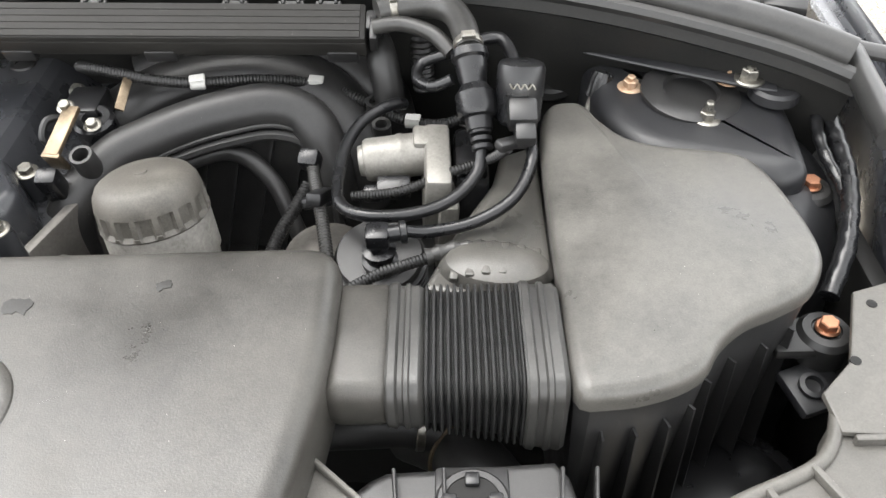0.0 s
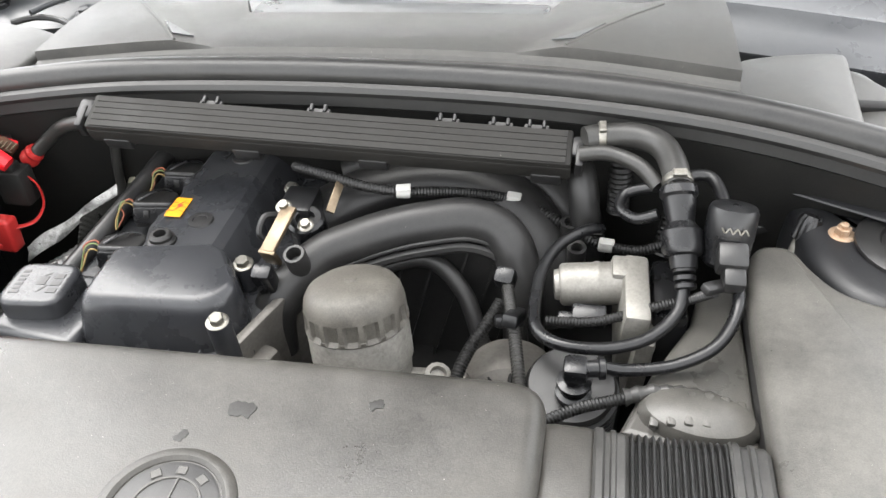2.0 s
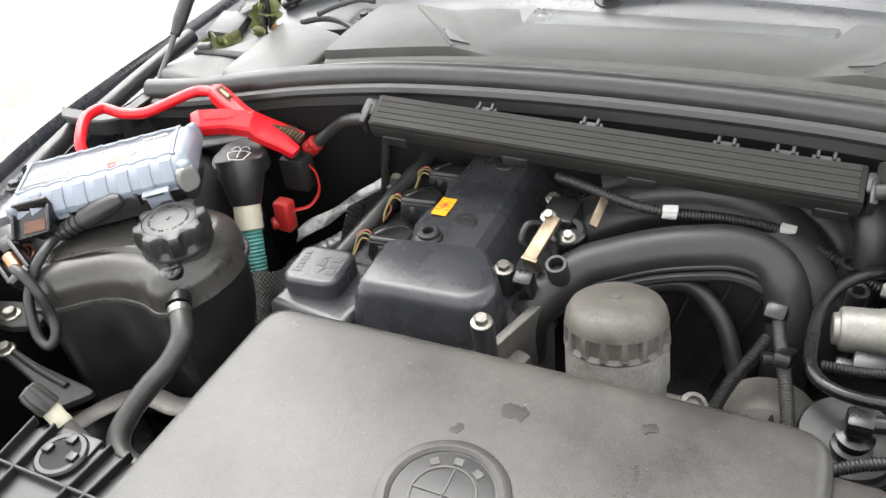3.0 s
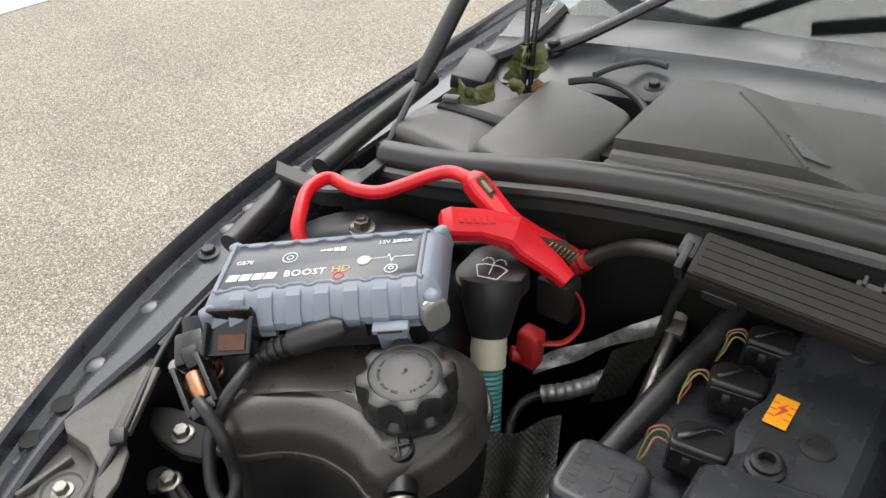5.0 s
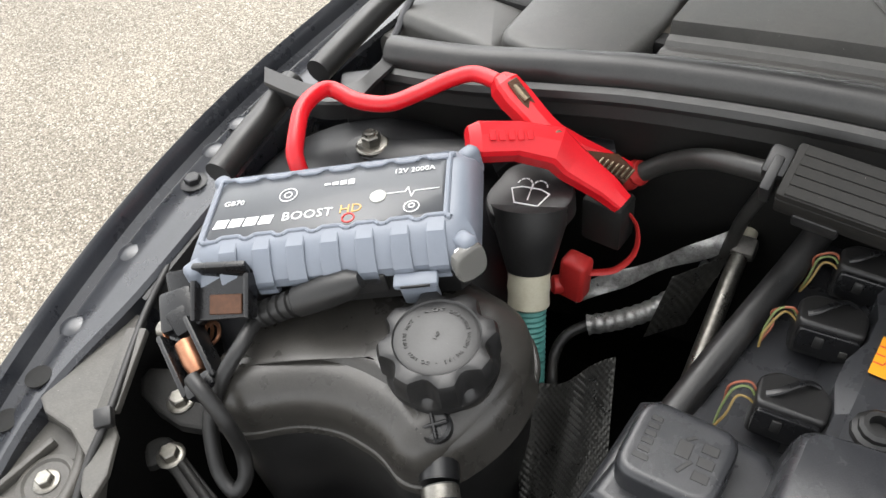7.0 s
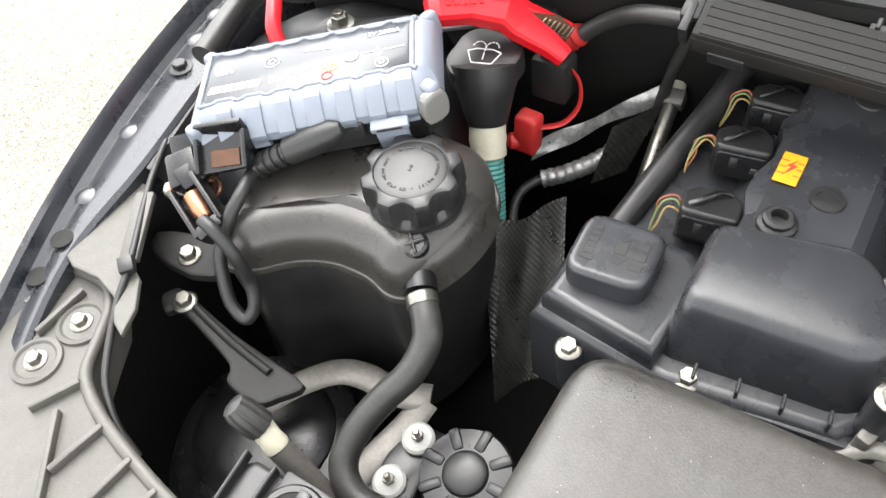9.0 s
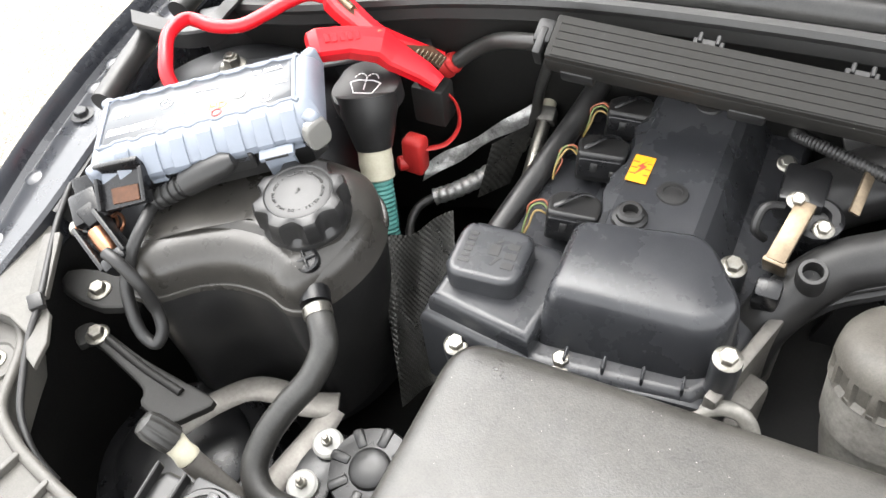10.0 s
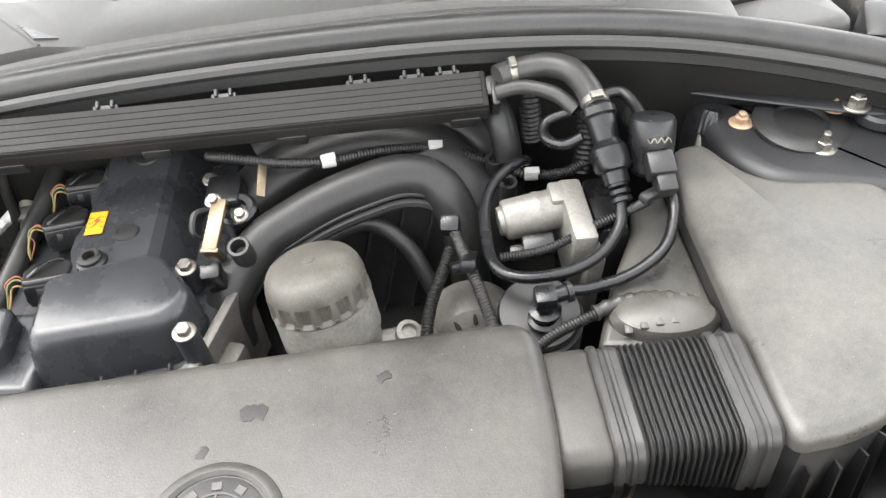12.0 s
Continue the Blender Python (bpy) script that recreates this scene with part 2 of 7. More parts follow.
def axes(at, z, x=(1, 0, 0)):
    """A pose at a place whose z runs along z and whose x lies near x."""
    z = V(z).normalized()
    y = z.cross(V(x)).normalized()
    return Matrix.Translation(at) @ Matrix((y.cross(z), y, z)).transposed().to_4x4()


def skin(bm, rings, close=True, cap0=True, cap1=True):
    vs = [[bm.verts.new(p) for p in r] for r in rings]
    n = len(vs[0])
    for a, b in zip(vs, vs[1:]):
        for i in range(n if close else n - 1):
            j = (i + 1) % n
            bm.faces.new((a[i], a[j], b[j], b[i]))
    if cap0 and close:
        bm.faces.new(vs[0][::-1])
    if cap1 and close:
        bm.faces.new(vs[-1])
    return bm


def spline(pts, n=8, closed=False):
    pts = [V(p) for p in pts]
    if len(pts) < 3:
        return [pts[0].lerp(pts[1], i / n) for i in range(n + 1)]
    out = []
    m = len(pts)
    for i in range(m if closed else m - 1):
        if closed:
            a, b, c, d = pts[i - 1], pts[i], pts[(i + 1) % m], pts[(i + 2) % m]
        else:
            a, b, c, d = pts[max(i - 1, 0)], pts[i], pts[i + 1], pts[min(i + 2, m - 1)]
        for k in range(n):
            t = k / n
            out.append(0.5 * (2 * b + (c - a) * t + (2 * a - 5 * b + 4 * c - d) * t * t + (3 * b - a - 3 * c + d) * t ** 3))
    if not closed:
        out.append(pts[-1])
    return out


def tube(bm, pts, r, seg=12, n=8, rib=None, r1=None, squash=1.0):
    """A round bar along a smooth line; rib = (pitch, depth) makes it corrugated."""
    line = spline(pts, n)
    seg = max(seg, 14 if r > 0.004 else 12) if seg >= 10 else seg
    if rib:
        run = [0.0]
        for a, b in zip(line, line[1:]):
            run.append(run[-1] + (b - a).length)
        steps = max(4, int(run[-1] / rib[0] * 4))
        dense, k = [], 0
        for s in range(steps + 1):
            d = run[-1] * s / steps
            while k < len(run) - 2 and run[k + 1] < d:
                k += 1
            dense.append(line[k].lerp(line[k + 1], (d - run[k]) / max(1e-9, run[k + 1] - run[k])))
        line = dense
    up = V((0, 0, 1)) if abs((line[1] - line[0]).normalized().z) < 0.9 else V((0, 1, 0))
    rings = []
    for i, p in enumerate(line):
        d = (line[min(i + 1, len(line) - 1)] - line[max(i - 1, 0)]).normalized()
        side = d.cross(up).normalized()
        up = side.cross(d).normalized()
        f = i / (len(line) - 1)
        rad = r + ((r1 - r) * f if r1 is not None else 0)
        if rib:
            rad += rib[1] * (0, -0.5, -1, -0.5)[i % 4]
        rings.append([p + (side * math.cos(2 * math.pi * k / seg) + up * squash * math.sin(2 * math.pi * k / seg)) * rad for k in range(seg)])
    return skin(bm, rings)


def lathe(bm, m, profile, seg=24, wave=None, caps=True):
    """Rings of (radius, height) about the pose's z; wave(angle, radius) may shape the radius."""
    rings = []
    for r, z in profile:
        ring = []
        for k in range(seg):
            a = 2 * math.pi * k / seg
            q = wave(a, r, z) if wave else r
            ring.append(m @ V((q * math.cos(a), q * math.sin(a), z)))
        rings.append(ring)
    return skin(bm, rings, True, caps, caps)


def rbox(bm, m, size, bevel=0.003, seg=2):
    """A box with rounded edges, centred on the pose."""
    t = bmesh.new()
    bmesh.ops.create_cube(t, size=1.0)
    bmesh.ops.scale(t, verts=t.verts, vec=size)
    if bevel:
        bmesh.ops.bevel(t, geom=t.edges, offset=bevel, segments=seg, profile=0.5, affect="EDGES")
    bmesh.ops.transform(t, verts=t.verts, matrix=m)
    me = bpy.data.meshes.new("t")
    t.to_mesh(me)
    t.free()
    bm.from_mesh(me)
    bpy.data.meshes.remove(me)
    return bm


def inset(ring, d):
    out = []
    n = len(ring)
    for i in range(n):
        a, b, c = ring[i - 1], ring[i], ring[(i + 1) % n]
        e1, e2 = (b - a).normalized(), (c - b).normalized()
        nrm = V((-e1.y - e2.y, e1.x + e2.x))
        nrm = nrm.normalized() if nrm.length > 1e-6 else V((-e1.y, e1.x))
        out.append(b + nrm * d)
    return out


def rpoly(pts, r, n=5):
    """A loop with its corners rounded by arcs of about r."""
    out = []
    pts = [V((p[0], p[1])) for p in pts]
    for i, b in enumerate(pts):
        a, c = pts[i - 1], pts[(i + 1) % len(pts)]
        q = r[i] if isinstance(r, (list, tuple)) else r
        u, v = (a - b), (c - b)
        d = min(q, u.length * 0.45, v.length * 0.45)
        p0, p1 = b + u.normalized() * d, b + v.normalized() * d
        for k in range(n + 1):
            t = k / n
            out.append(tuple(p0 * (1 - t) ** 2 + b * 2 * t * (1 - t) + p1 * t * t))
    return out


def slab(bm, outline, top, bottom, r=0.01, seg=4, smooth=0, m=None, flare=0.0, dome=0.0):
    """A plate over a counter-clockwise outline with a rounded upper rim."""
    ring = [V((p[0], p[1])) for p in outline]
    if smooth:
        ring = [V((p.x, p.y)) for p in spline([(p.x, p.y, 0) for p in ring], smooth, True)]
    if sum(a.x * b.y - b.x * a.y for a, b in zip(ring, ring[1:] + ring[:1])) < 0:
        ring.reverse()
    m = m or Matrix()
    rings = [[m @ V((p.x, p.y, bottom)) for p in inset(ring, -flare)]]
    for k in range(seg + 1):
        a = math.pi / 2 * k / seg
        rings.append([m @ V((p.x, p.y, top - r + r * math.sin(a))) for p in inset(ring, r * (1 - math.cos(a)))])
    if not dome:
        rings.append([m @ V((p.x, p.y, top)) for p in inset(ring, r + min(0.002, r * 0.4))])
    else:
        c = sum(ring, V((0, 0))) / len(ring)
        last = inset(ring, r)
        for f in (0.94, 0.85, 0.75, 0.63, 0.5, 0.36, 0.2, 0.06):
            rings.append([m @ V((c.x + (p.x - c.x) * f, c.y + (p.y - c.y) * f, top + dome * (1 - f * f))) for p in last])
    return skin(bm, rings)


def sheet(bm, rows, thick=0.002):
    """A skin through rows of points, given a thickness along z."""
    n = len(rows[0])
    rings = [[V(p) for p in r] + [V(p) - V((0, 0, thick)) for p in reversed(r)] for r in rows]
    return skin(bm, rings)


def plate(bm, pts, d):
    """A flat plate through a loop of points, thickened by the vector d."""
    return skin(bm, [[V(p) for p in pts], [V(p) + V(d) for p in pts]])


def bolt_mesh(material, r=0.008, h=0.007, washer=1.55, stud=0.0, collar=0.3):
    bm = bmesh.new()
    I = Matrix()
    lathe(bm, I, [(r * washer, 0), (r * washer, h * collar * 0.6), (r * washer * 0.9, h * collar), (r * 1.1, h * collar * 1.2)], 20)
    lathe(bm, I, [(r, h * collar), (r, h * 0.88 + h * collar), (r * 0.86, h + h * collar), (r * 0.35, h + h * collar)], 6)
    if stud:
        lathe(bm, I, [(r * 0.55, h), (r * 0.55, h + stud), (r * 0.4, h + stud * 1.15)], 12)
    me = finish(bm, 30)
    me.materials.append(material)
    return me


B_STEEL = bolt_mesh(M_STEEL)
B_BIG = bolt_mesh(M_STEEL, 0.0095, 0.011, 1.7, 0.006)
B_COPPER = bolt_mesh(M_COPPER, 0.0085, 0.007, 1.25)
B_DARK = bolt_mesh(M_INNER, 0.008, 0.006, 1.7)
B_STUD = bolt_mesh(M_STEEL, 0.008, 0.008, 1.75, 0.012)
B_RUST = bolt_mesh(M_RUST, 0.008, 0.008, 1.7, 0.006)


def lettering(name, text, size, m, material, parent, label="", align="LEFT", depth=0.0003, squeeze=1.0):
    """Raised letters in the built-in font, on the pose's xy plane."""
    cu = bpy.data.curves.new("letters", "FONT")
    cu.body, cu.size, cu.extrude, cu.align_x, cu.align_y = text, size, depth, align, "CENTER"
    cu.resolution_u = 2
    tmp = bpy.data.objects.new("letters", cu)
    scene.collection.objects.link(tmp)
    bpy.context.view_layer.update()
    me = bpy.data.meshes.new_from_object(tmp.evaluated_get(bpy.context.evaluated_depsgraph_get()))
    bpy.data.objects.remove(tmp)
    bm = bmesh.new()
    bm.from_mesh(me)
    bmesh.ops.scale(bm, verts=bm.verts, vec=(squeeze, 1, 1))
    bmesh.ops.transform(bm, verts=bm.verts, matrix=m)
    return part(name, bm, material, parent, label)

# ---- ground ----
bm = bmesh.new()
bmesh.ops.create_grid(bm, x_segments=8, y_segments=8, size=150)
solo("ground", bm, M_ASPHALT, "pale worn asphalt with coarse exposed aggregate", "ground", kind="structure", at=(0, 0, 0))
bm = bmesh.new()
rbox(bm, pose(-5.09, 2.16, 0.004, 0, 0, 84.0), (6.0, 0.8, 0.008), 0.002, 1)
solo("road_marking", bm, M_WHITE, "white painted line on the asphalt", "road marking", kind="structure")

# ---- car body: wings, wheel housings, bulkhead ----
body = thing("car_body", (-0.36, 0.8, 0.0), "black car body with its engine bay open", "car")


def wing(side):
    """Front wing with its bolted flange; side -1: the outer edge runs at low x."""
    def X(x):
        return x if side < 0 else -0.66 - x
    rows = []
    for y, flare, xo, xi, zf in ((0.20, 0.02, -1.00, -0.96, 0.745), (0.32, 0.01, -1.065, -1.02, 0.775), (0.43, 0, -1.112, -1.056, 0.800), (0.54, 0.004, -1.139, -1.062, 0.816), (0.65, 0.017, -1.147, -1.076, 0.830),
                          (0.78, 0.029, -1.151, -1.100, 0.841), (0.95, 0.04, -1.154, -1.105, 0.846), (1.10, 0.044, -1.156, -1.105, 0.850), (1.31, 0.048, -1.151, -1.100, 0.860), (1.60, 0.05, -1.14, -1.09, 0.875)):
        dz = zf - 0.842
        if side < 0:
            xo -= flare
        prof = [(xo - 0.085, 0.30), (xo - 0.075, 0.48), (xo - 0.045, 0.66), (xo - 0.016, 0.78), (xo - 0.004, 0.832), (xo + 0.003, 0.851),
                (xo + 0.009, 0.856), (xo + 0.014, 0.852), (xo + 0.017, 0.838), (xo + 0.024, 0.833), (xo + 0.030, 0.837), (xi - 0.02, 0.840), (xi - 0.004, 0.842),
                (xi, 0.838), (xi + 0.001, 0.820), (xi - 0.004, 0.77), (xi - 0.012, 0.70)]
        rows.append([V((X(x), y, z + dz)) for x, z in prof])
    fine = []
    for c in zip(*rows):
        fine.append(spline(c, 5))
    bm = bmesh.new()
    sheet(bm, [list(r) for r in zip(*fine)], 0.0015)
    return bm


wing_r = part("front_wing", wing(-1), M_PAINT, body, "glossy black wing with a bolted flange", 40)
wing_l = part("front_wing", wing(1), M_PAINT, body, "glossy black wing with a bolted flange", 40)


def hole(at, r, parent):
    bm = bmesh.new()
    lathe(bm, axes(at, (0, 0, 1)), [(r, -0.001), (r, 0.0006), (r * 0.8, 0.0009)], 20)
    part("drain_hole", bm, M_DARK, parent, "dark round hole in the flange")


for at in ((-1.077, 0.441, 0.802), (-1.072, 0.402, 0.793)):
    hole(at, 0.011, body)
shared("bolt", B_DARK, body, axes((-1.118, 0.657, 0.828), (0, 0, 1)))
shared("bolt", B_DARK, body, axes((-1.125, 1.15, 0.850), (0, 0, 1)))
for k, (x, y) in enumerate(((-1.095, 0.49), (-1.112, 0.57), (-1.136, 0.70), (-1.141, 0.74), (-1.152, 0.93))):
    bm = bmesh.new()
    lathe(bm, axes((x, y, 0.806 + 0.16 * (min(y, 0.78) - 0.49) * 0.75), (0, 0, 1)), [(0.012, -0.001), (0.008, 0.0012), (0.003, 0.0018)], 14)
    part("weld_dimple", bm, M_PAINT, wing_r)

# inner panels that close the bay, near-black to hold the shade of its depths
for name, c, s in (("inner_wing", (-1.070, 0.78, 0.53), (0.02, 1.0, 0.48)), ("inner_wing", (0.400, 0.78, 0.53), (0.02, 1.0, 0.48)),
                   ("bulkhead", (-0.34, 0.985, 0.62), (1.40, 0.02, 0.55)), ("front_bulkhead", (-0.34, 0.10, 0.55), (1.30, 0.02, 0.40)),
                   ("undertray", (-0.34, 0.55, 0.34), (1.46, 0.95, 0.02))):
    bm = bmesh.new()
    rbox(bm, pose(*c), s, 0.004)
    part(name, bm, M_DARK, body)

# bulkhead lip in front, that carries the long seal
SEAL = [(-1.02, 0.853, 0.888), (-0.94, 0.868, 0.892), (-0.85, 0.889, 0.902), (-0.76, 0.907, 0.912), (-0.62, 0.921, 0.924), (-0.42, 0.926, 0.932),
        (-0.22, 0.924, 0.934), (-0.06, 0.912, 0.934), (0.08, 0.890, 0.930), (0.20, 0.857, 0.922), (0.33, 0.805, 0.908), (0.40, 0.765, 0.896)]
line = spline(SEAL, 6)
bm = bmesh.new()
rings = []
for p in line:
    rings.append([p + V(o) for o in ((0, -0.022, -0.012), (0, -0.027, -0.030), (0, -0.022, -0.034), (0, -0.004, -0.10), (0, 0.028, -0.20), (0, 0.05, -0.40),
                                     (0, 0.06, -0.40), (0, 0.04, -0.05), (0, 0.03, -0.02), (0, 0.012, -0.012))])
skin(bm, rings)
part("bulkhead_lip", bm, M_BULK, body, "black bulkhead lip below the bonnet seal")

seal = thing("bonnet_seal", (-0.36, 0.92, 0.9), "long dark rubber bulb seal along the bulkhead lip", "seal")
bm = bmesh.new()
tube(bm, [(x, y, z) for x, y, z in SEAL], 0.0175, 14, 6)
part("bulb", bm, M_SEAL, seal)
bm = bmesh.new()
tube(bm, [(x, y - 0.019, z - 0.012) for x, y, z in SEAL], 0.0085, 8, 6)
part("flange", bm, M_SEAL, seal)


def strut_tower(side):
    def P(x, y, z):
        return (x if side < 0 else -0.705 - x, y, z)
    bm = bmesh.new()
    c = P(-0.975, 0.73, 0)
    m = Matrix.Translation((c[0], c[1], 0.0)) @ Matrix.Diagonal((1.0, 1.1, 1, 1))
    low = 0.0 if side < 0 else 0.025
    lathe(bm, m, [(0.165, 0.40), (0.155, 0.70 - low), (0.142, 0.775 - low), (0.125, 0.808 - low), (0.10, 0.826 - low), (0.05, 0.836 - low), (0.03, 0.830 - low)], 40)
    part("strut_tower", bm, M_INNER, body, "black painted suspension tower")


strut_tower(-1)
strut_tower(1)
bm = bmesh.new()
lathe(bm, axes((0.262, 0.795, 0.834), (0.05, -0.05, 1)), [(0.052, 0), (0.052, 0.004), (0.045, 0.007), (0.030, 0.007), (0.027, 0.003)], 36)
part("tower_cap", bm, M_PLASTIC, body, "round black cap of the suspension tower")
# top shelf between left tower and bulkhead
bm = bmesh.new()
slab(bm, rpoly([(0.165, 0.76), (0.20, 0.705), (0.325, 0.662), (0.352, 0.672), (0.362, 0.76), (0.36, 0.86), (0.16, 0.90)], 0.03), 0.834, 0.70, 0.022, 5)
part("tower_shelf", bm, M_INNER, body)
bm = bmesh.new()
slab(bm, [(-1.05, 0.66), (-0.90, 0.70), (-0.88, 0.92), (-1.06, 0.88)], 0.806, 0.60, 0.012, 3)
part("tower_shelf", bm, M_INNER, body)
shared("stud_nut", B_BIG, body, axes((-0.992, 0.777, 0.838), (0, 0, 1)))
shared("stud_nut", B_STEEL, body, axes((-1.000, 0.832, 0.812), (0, 0, 1)))
shared("stud_nut", B_BIG, body, axes((0.318, 0.792, 0.853), (0, 0, 1)))
shared("stud_nut", B_STUD, body, axes((0.269, 0.751, 0.833), (0, 0, 1)))
shared("stud_nut", B_RUST, body, axes((0.202, 0.812, 0.833), (0, 0, 1)))
shared("stud_nut", B_RUST, body, axes((0.302, 0.805, 0.845), (0, 0, 1)))

# tower braces to the bulkhead
for pts, w in (([(0.345, 0.785, 0.850), (0.30, 0.800, 0.852), (0.17, 0.868, 0.848), (0.07, 0.93, 0.845)], 0.013),
               ([(-0.997, 0.775, 0.834), (-0.955, 0.790, 0.838), (-0.87, 0.835, 0.842), (-0.80, 0.89, 0.84)], 0.016)):
    br = thing("tower_brace", pts[0], "black painted steel brace bolted to the suspension tower", "brace", "tower braces")
    bm = bmesh.new()
    tube(bm, pts, w, 10, 6, squash=0.3)
    part("bar", bm, M_INNER, br)
    bm = bmesh.new()
    lathe(bm, axes((V(pts[0]) + V((0.0, 0, -0.012))), (0, 0, 1)), [(0.026, 0), (0.026, 0.010), (0.022, 0.013)], 20)
    part("foot", bm, M_INNER, br)

# ---- cowl: air-box cover, side covers, windscreen base ----
cowl = thing("cowl_cover", (-0.36, 1.0, 0.86), "weathered dark plastic cabin-filter housing behind the bonnet seal", "cowl cover")
FRONT = [(-0.795, 0.960, 0.900), (-0.60, 0.972, 0.918), (-0.36, 0.975, 0.928), (-0.10, 0.965, 0.932), (0.10, 0.935, 0.926)]


def lid_height(x, y):
    """Two outer facets that fall to a lower middle field along slanting creases."""
    left = -0.716 + (1.14 - y) * 0.80
    right = 0.020 - (1.13 - y) * 0.86
    d = max(x - left, 0.0) if x < -0.36 else max(right - x, 0.0)
    return 0.012 - min(0.012, d * 0.20)


f = spline(FRONT, 40)
rows = []
for p in f:
    x = p.x
    out = min(1.0, max(0.0, abs(x + 0.335) - 0.205) / 0.022)
    yb = 1.112 + 0.052 * out
    row = [p + V((0, 0.004, -0.065)), p + V((0, -0.004, -0.016)), p + V((0, -0.003, -0.006)), p + V((0, 0.004, -0.004)), p + V((0, 0.012, -0.005)), p + V((0, 0.016, -0.001)), p + V((0, 0.022, 0.002))]
    y0 = p.y + 0.024
    for k in range(17):
        y = y0 + (yb - y0) * k / 16
        row.append(V((x, y, p.z + 0.003 + lid_height(x, y) + 0.004 * math.sin(math.pi * k / 16))))
    row += [V((x, yb + 0.004, p.z - 0.004)), V((x, yb + 0.006, p.z - 0.045))]
    rows.append(row)
bm = bmesh.new()
sheet(bm, rows, 0.003)
cowl_top = part("lid", bm, M_COWL, cowl, angle=9)
for a, b_ in (((-0.716, 1.14), (-0.597, 0.998)), ((0.020, 1.13), (-0.096, 0.995))):
    line = []
    for k in range(9):
        x, y = a[0] + (b_[0] - a[0]) * k / 8, a[1] + (b_[1] - a[1]) * k / 8
        near = min(f, key=lambda p: abs(p.x - x))
        s = (y - near.y - 0.024) / (1.15 - near.y)
        line.append((x, y, near.z + 0.0150 + 0.004 * math.sin(math.pi * min(1, max(0, s)))))
    bm = bmesh.new()
    tube(bm, line, 0.0022, 12, 2, squash=0.6)
    part("crease", bm, M_COWL, cowl, "moulded crease of the lid")
    q = [V(line[7]) + V((0.004 if a[0] < -0.3 else -0.004, 0, -0.0008)), V(line[2]).lerp(V(line[7]), 0.45) + V((0.010 if a[0] < -0.3 else -0.010, 0, -0.0012)), V(line[7]) + V((0.032 if a[0] < -0.3 else -0.032, 0.002, -0.0050))]
    # Thin dark triangle on the lid: a recess's shade drawn as colour.
    bm = bmesh.new()
    plate(bm, q, (0, 0, 0.0016))
    part("wedge", bm, M_SCUTTLE, cowl, "small dark triangle that stands for a shaded recess")
# inner rear tray behind the recess in the lid's back edge
bm = bmesh.new()
rbox(bm, pose(-0.335, 1.150, 0.905), (0.42, 0.075, 0.03), 0.006)
part("rear_tray", bm, M_SCUTTLE, cowl)
for x in (-0.45, -0.20, 0.03):
    bm = bmesh.new()
    rbox(bm, pose(x, 0.962 if abs(x + 0.36) < 0.3 else 0.948, 0.906), (0.036, 0.014, 0.012), 0.002)
    rbox(bm, pose(x, 0.956 if abs(x + 0.36) < 0.3 else 0.942, 0.910), (0.012, 0.010, 0.008), 0.002)
    part("clip", bm, M_PLASTIC, cowl)


def side_cover(mirror):
    def X(x):
        return x if not mirror else -0.705 - x
    t = thing("side_cover", (X(-0.9), 0.98, 0.80), "dark weathered plastic cover with a rounded front corner", "cover", "cowl side covers")
    o = rpoly([(X(-0.936), 0.908), (X(-0.858), 0.893), (X(-0.812), 0.918), (X(-0.804), 1.0), (X(-0.813), 1.070), (X(-0.865), 1.092), (X(-0.930), 1.104), (X(-0.952), 1.100)], 0.02)
    bm = bmesh.new()
    slab(bm, o, 0.902, 0.82, 0.008, 4, dome=0.004)
    part("lid", bm, M_COWL, t)
    o = rpoly([(X(-1.075), 0.915), (X(-0.93), 0.897), (X(-0.940), 1.098), (X(-0.975), 1.085), (X(-1.0), 1.01), (X(-1.065), 1.0)], 0.02, 4)
    bm = bmesh.new()
    slab(bm, o, 0.888, 0.80, 0.014, 5, dome=0.004)
    part("tray", bm, M_COWL, t)


side_cover(False)
side_cover(True)
bm = bmesh.new()
slab(bm, [(-1.09, 0.91), (-1.02, 0.885), (-1.0, 1.12), (-1.075, 1.15)], 0.858, 0.80, 0.01, 3)
rbox(bm, pose(-1.030, 0.995, 0.893, 0, 0, 20), (0.022, 0.014, 0.016), 0.003)
part("corner_tray", bm, M_COWL, cowl)

# curved lip, duct edge and screw between side cover and housing
bm = bmesh.new()
tube(bm, [(-0.907, 1.141, 0.9), (-0.899, 1.172, 0.9), (-0.886, 1.197, 0.9), (-0.868, 1.216, 0.9), (-0.839, 1.213, 0.9)], 0.0032, 12, 6, squash=1.5)
part("curved_lip", bm, M_SCUTTLE, cowl, "raised curved lip of the scuttle")
bm = bmesh.new()
tube(bm, [(-0.937, 1.129, 0.888), (-0.911, 1.152, 0.888), (-0.872, 1.149, 0.888), (-0.831, 1.124, 0.888), (-0.806, 1.092, 0.888)], 0.005, 8, 6)
part("duct_edge", bm, M_RUBBER, cowl, "black rim of a round duct")
shared("screw", B_DARK, cowl, axes((-0.834, 1.166, 0.892), (0, -0.1, 1)))

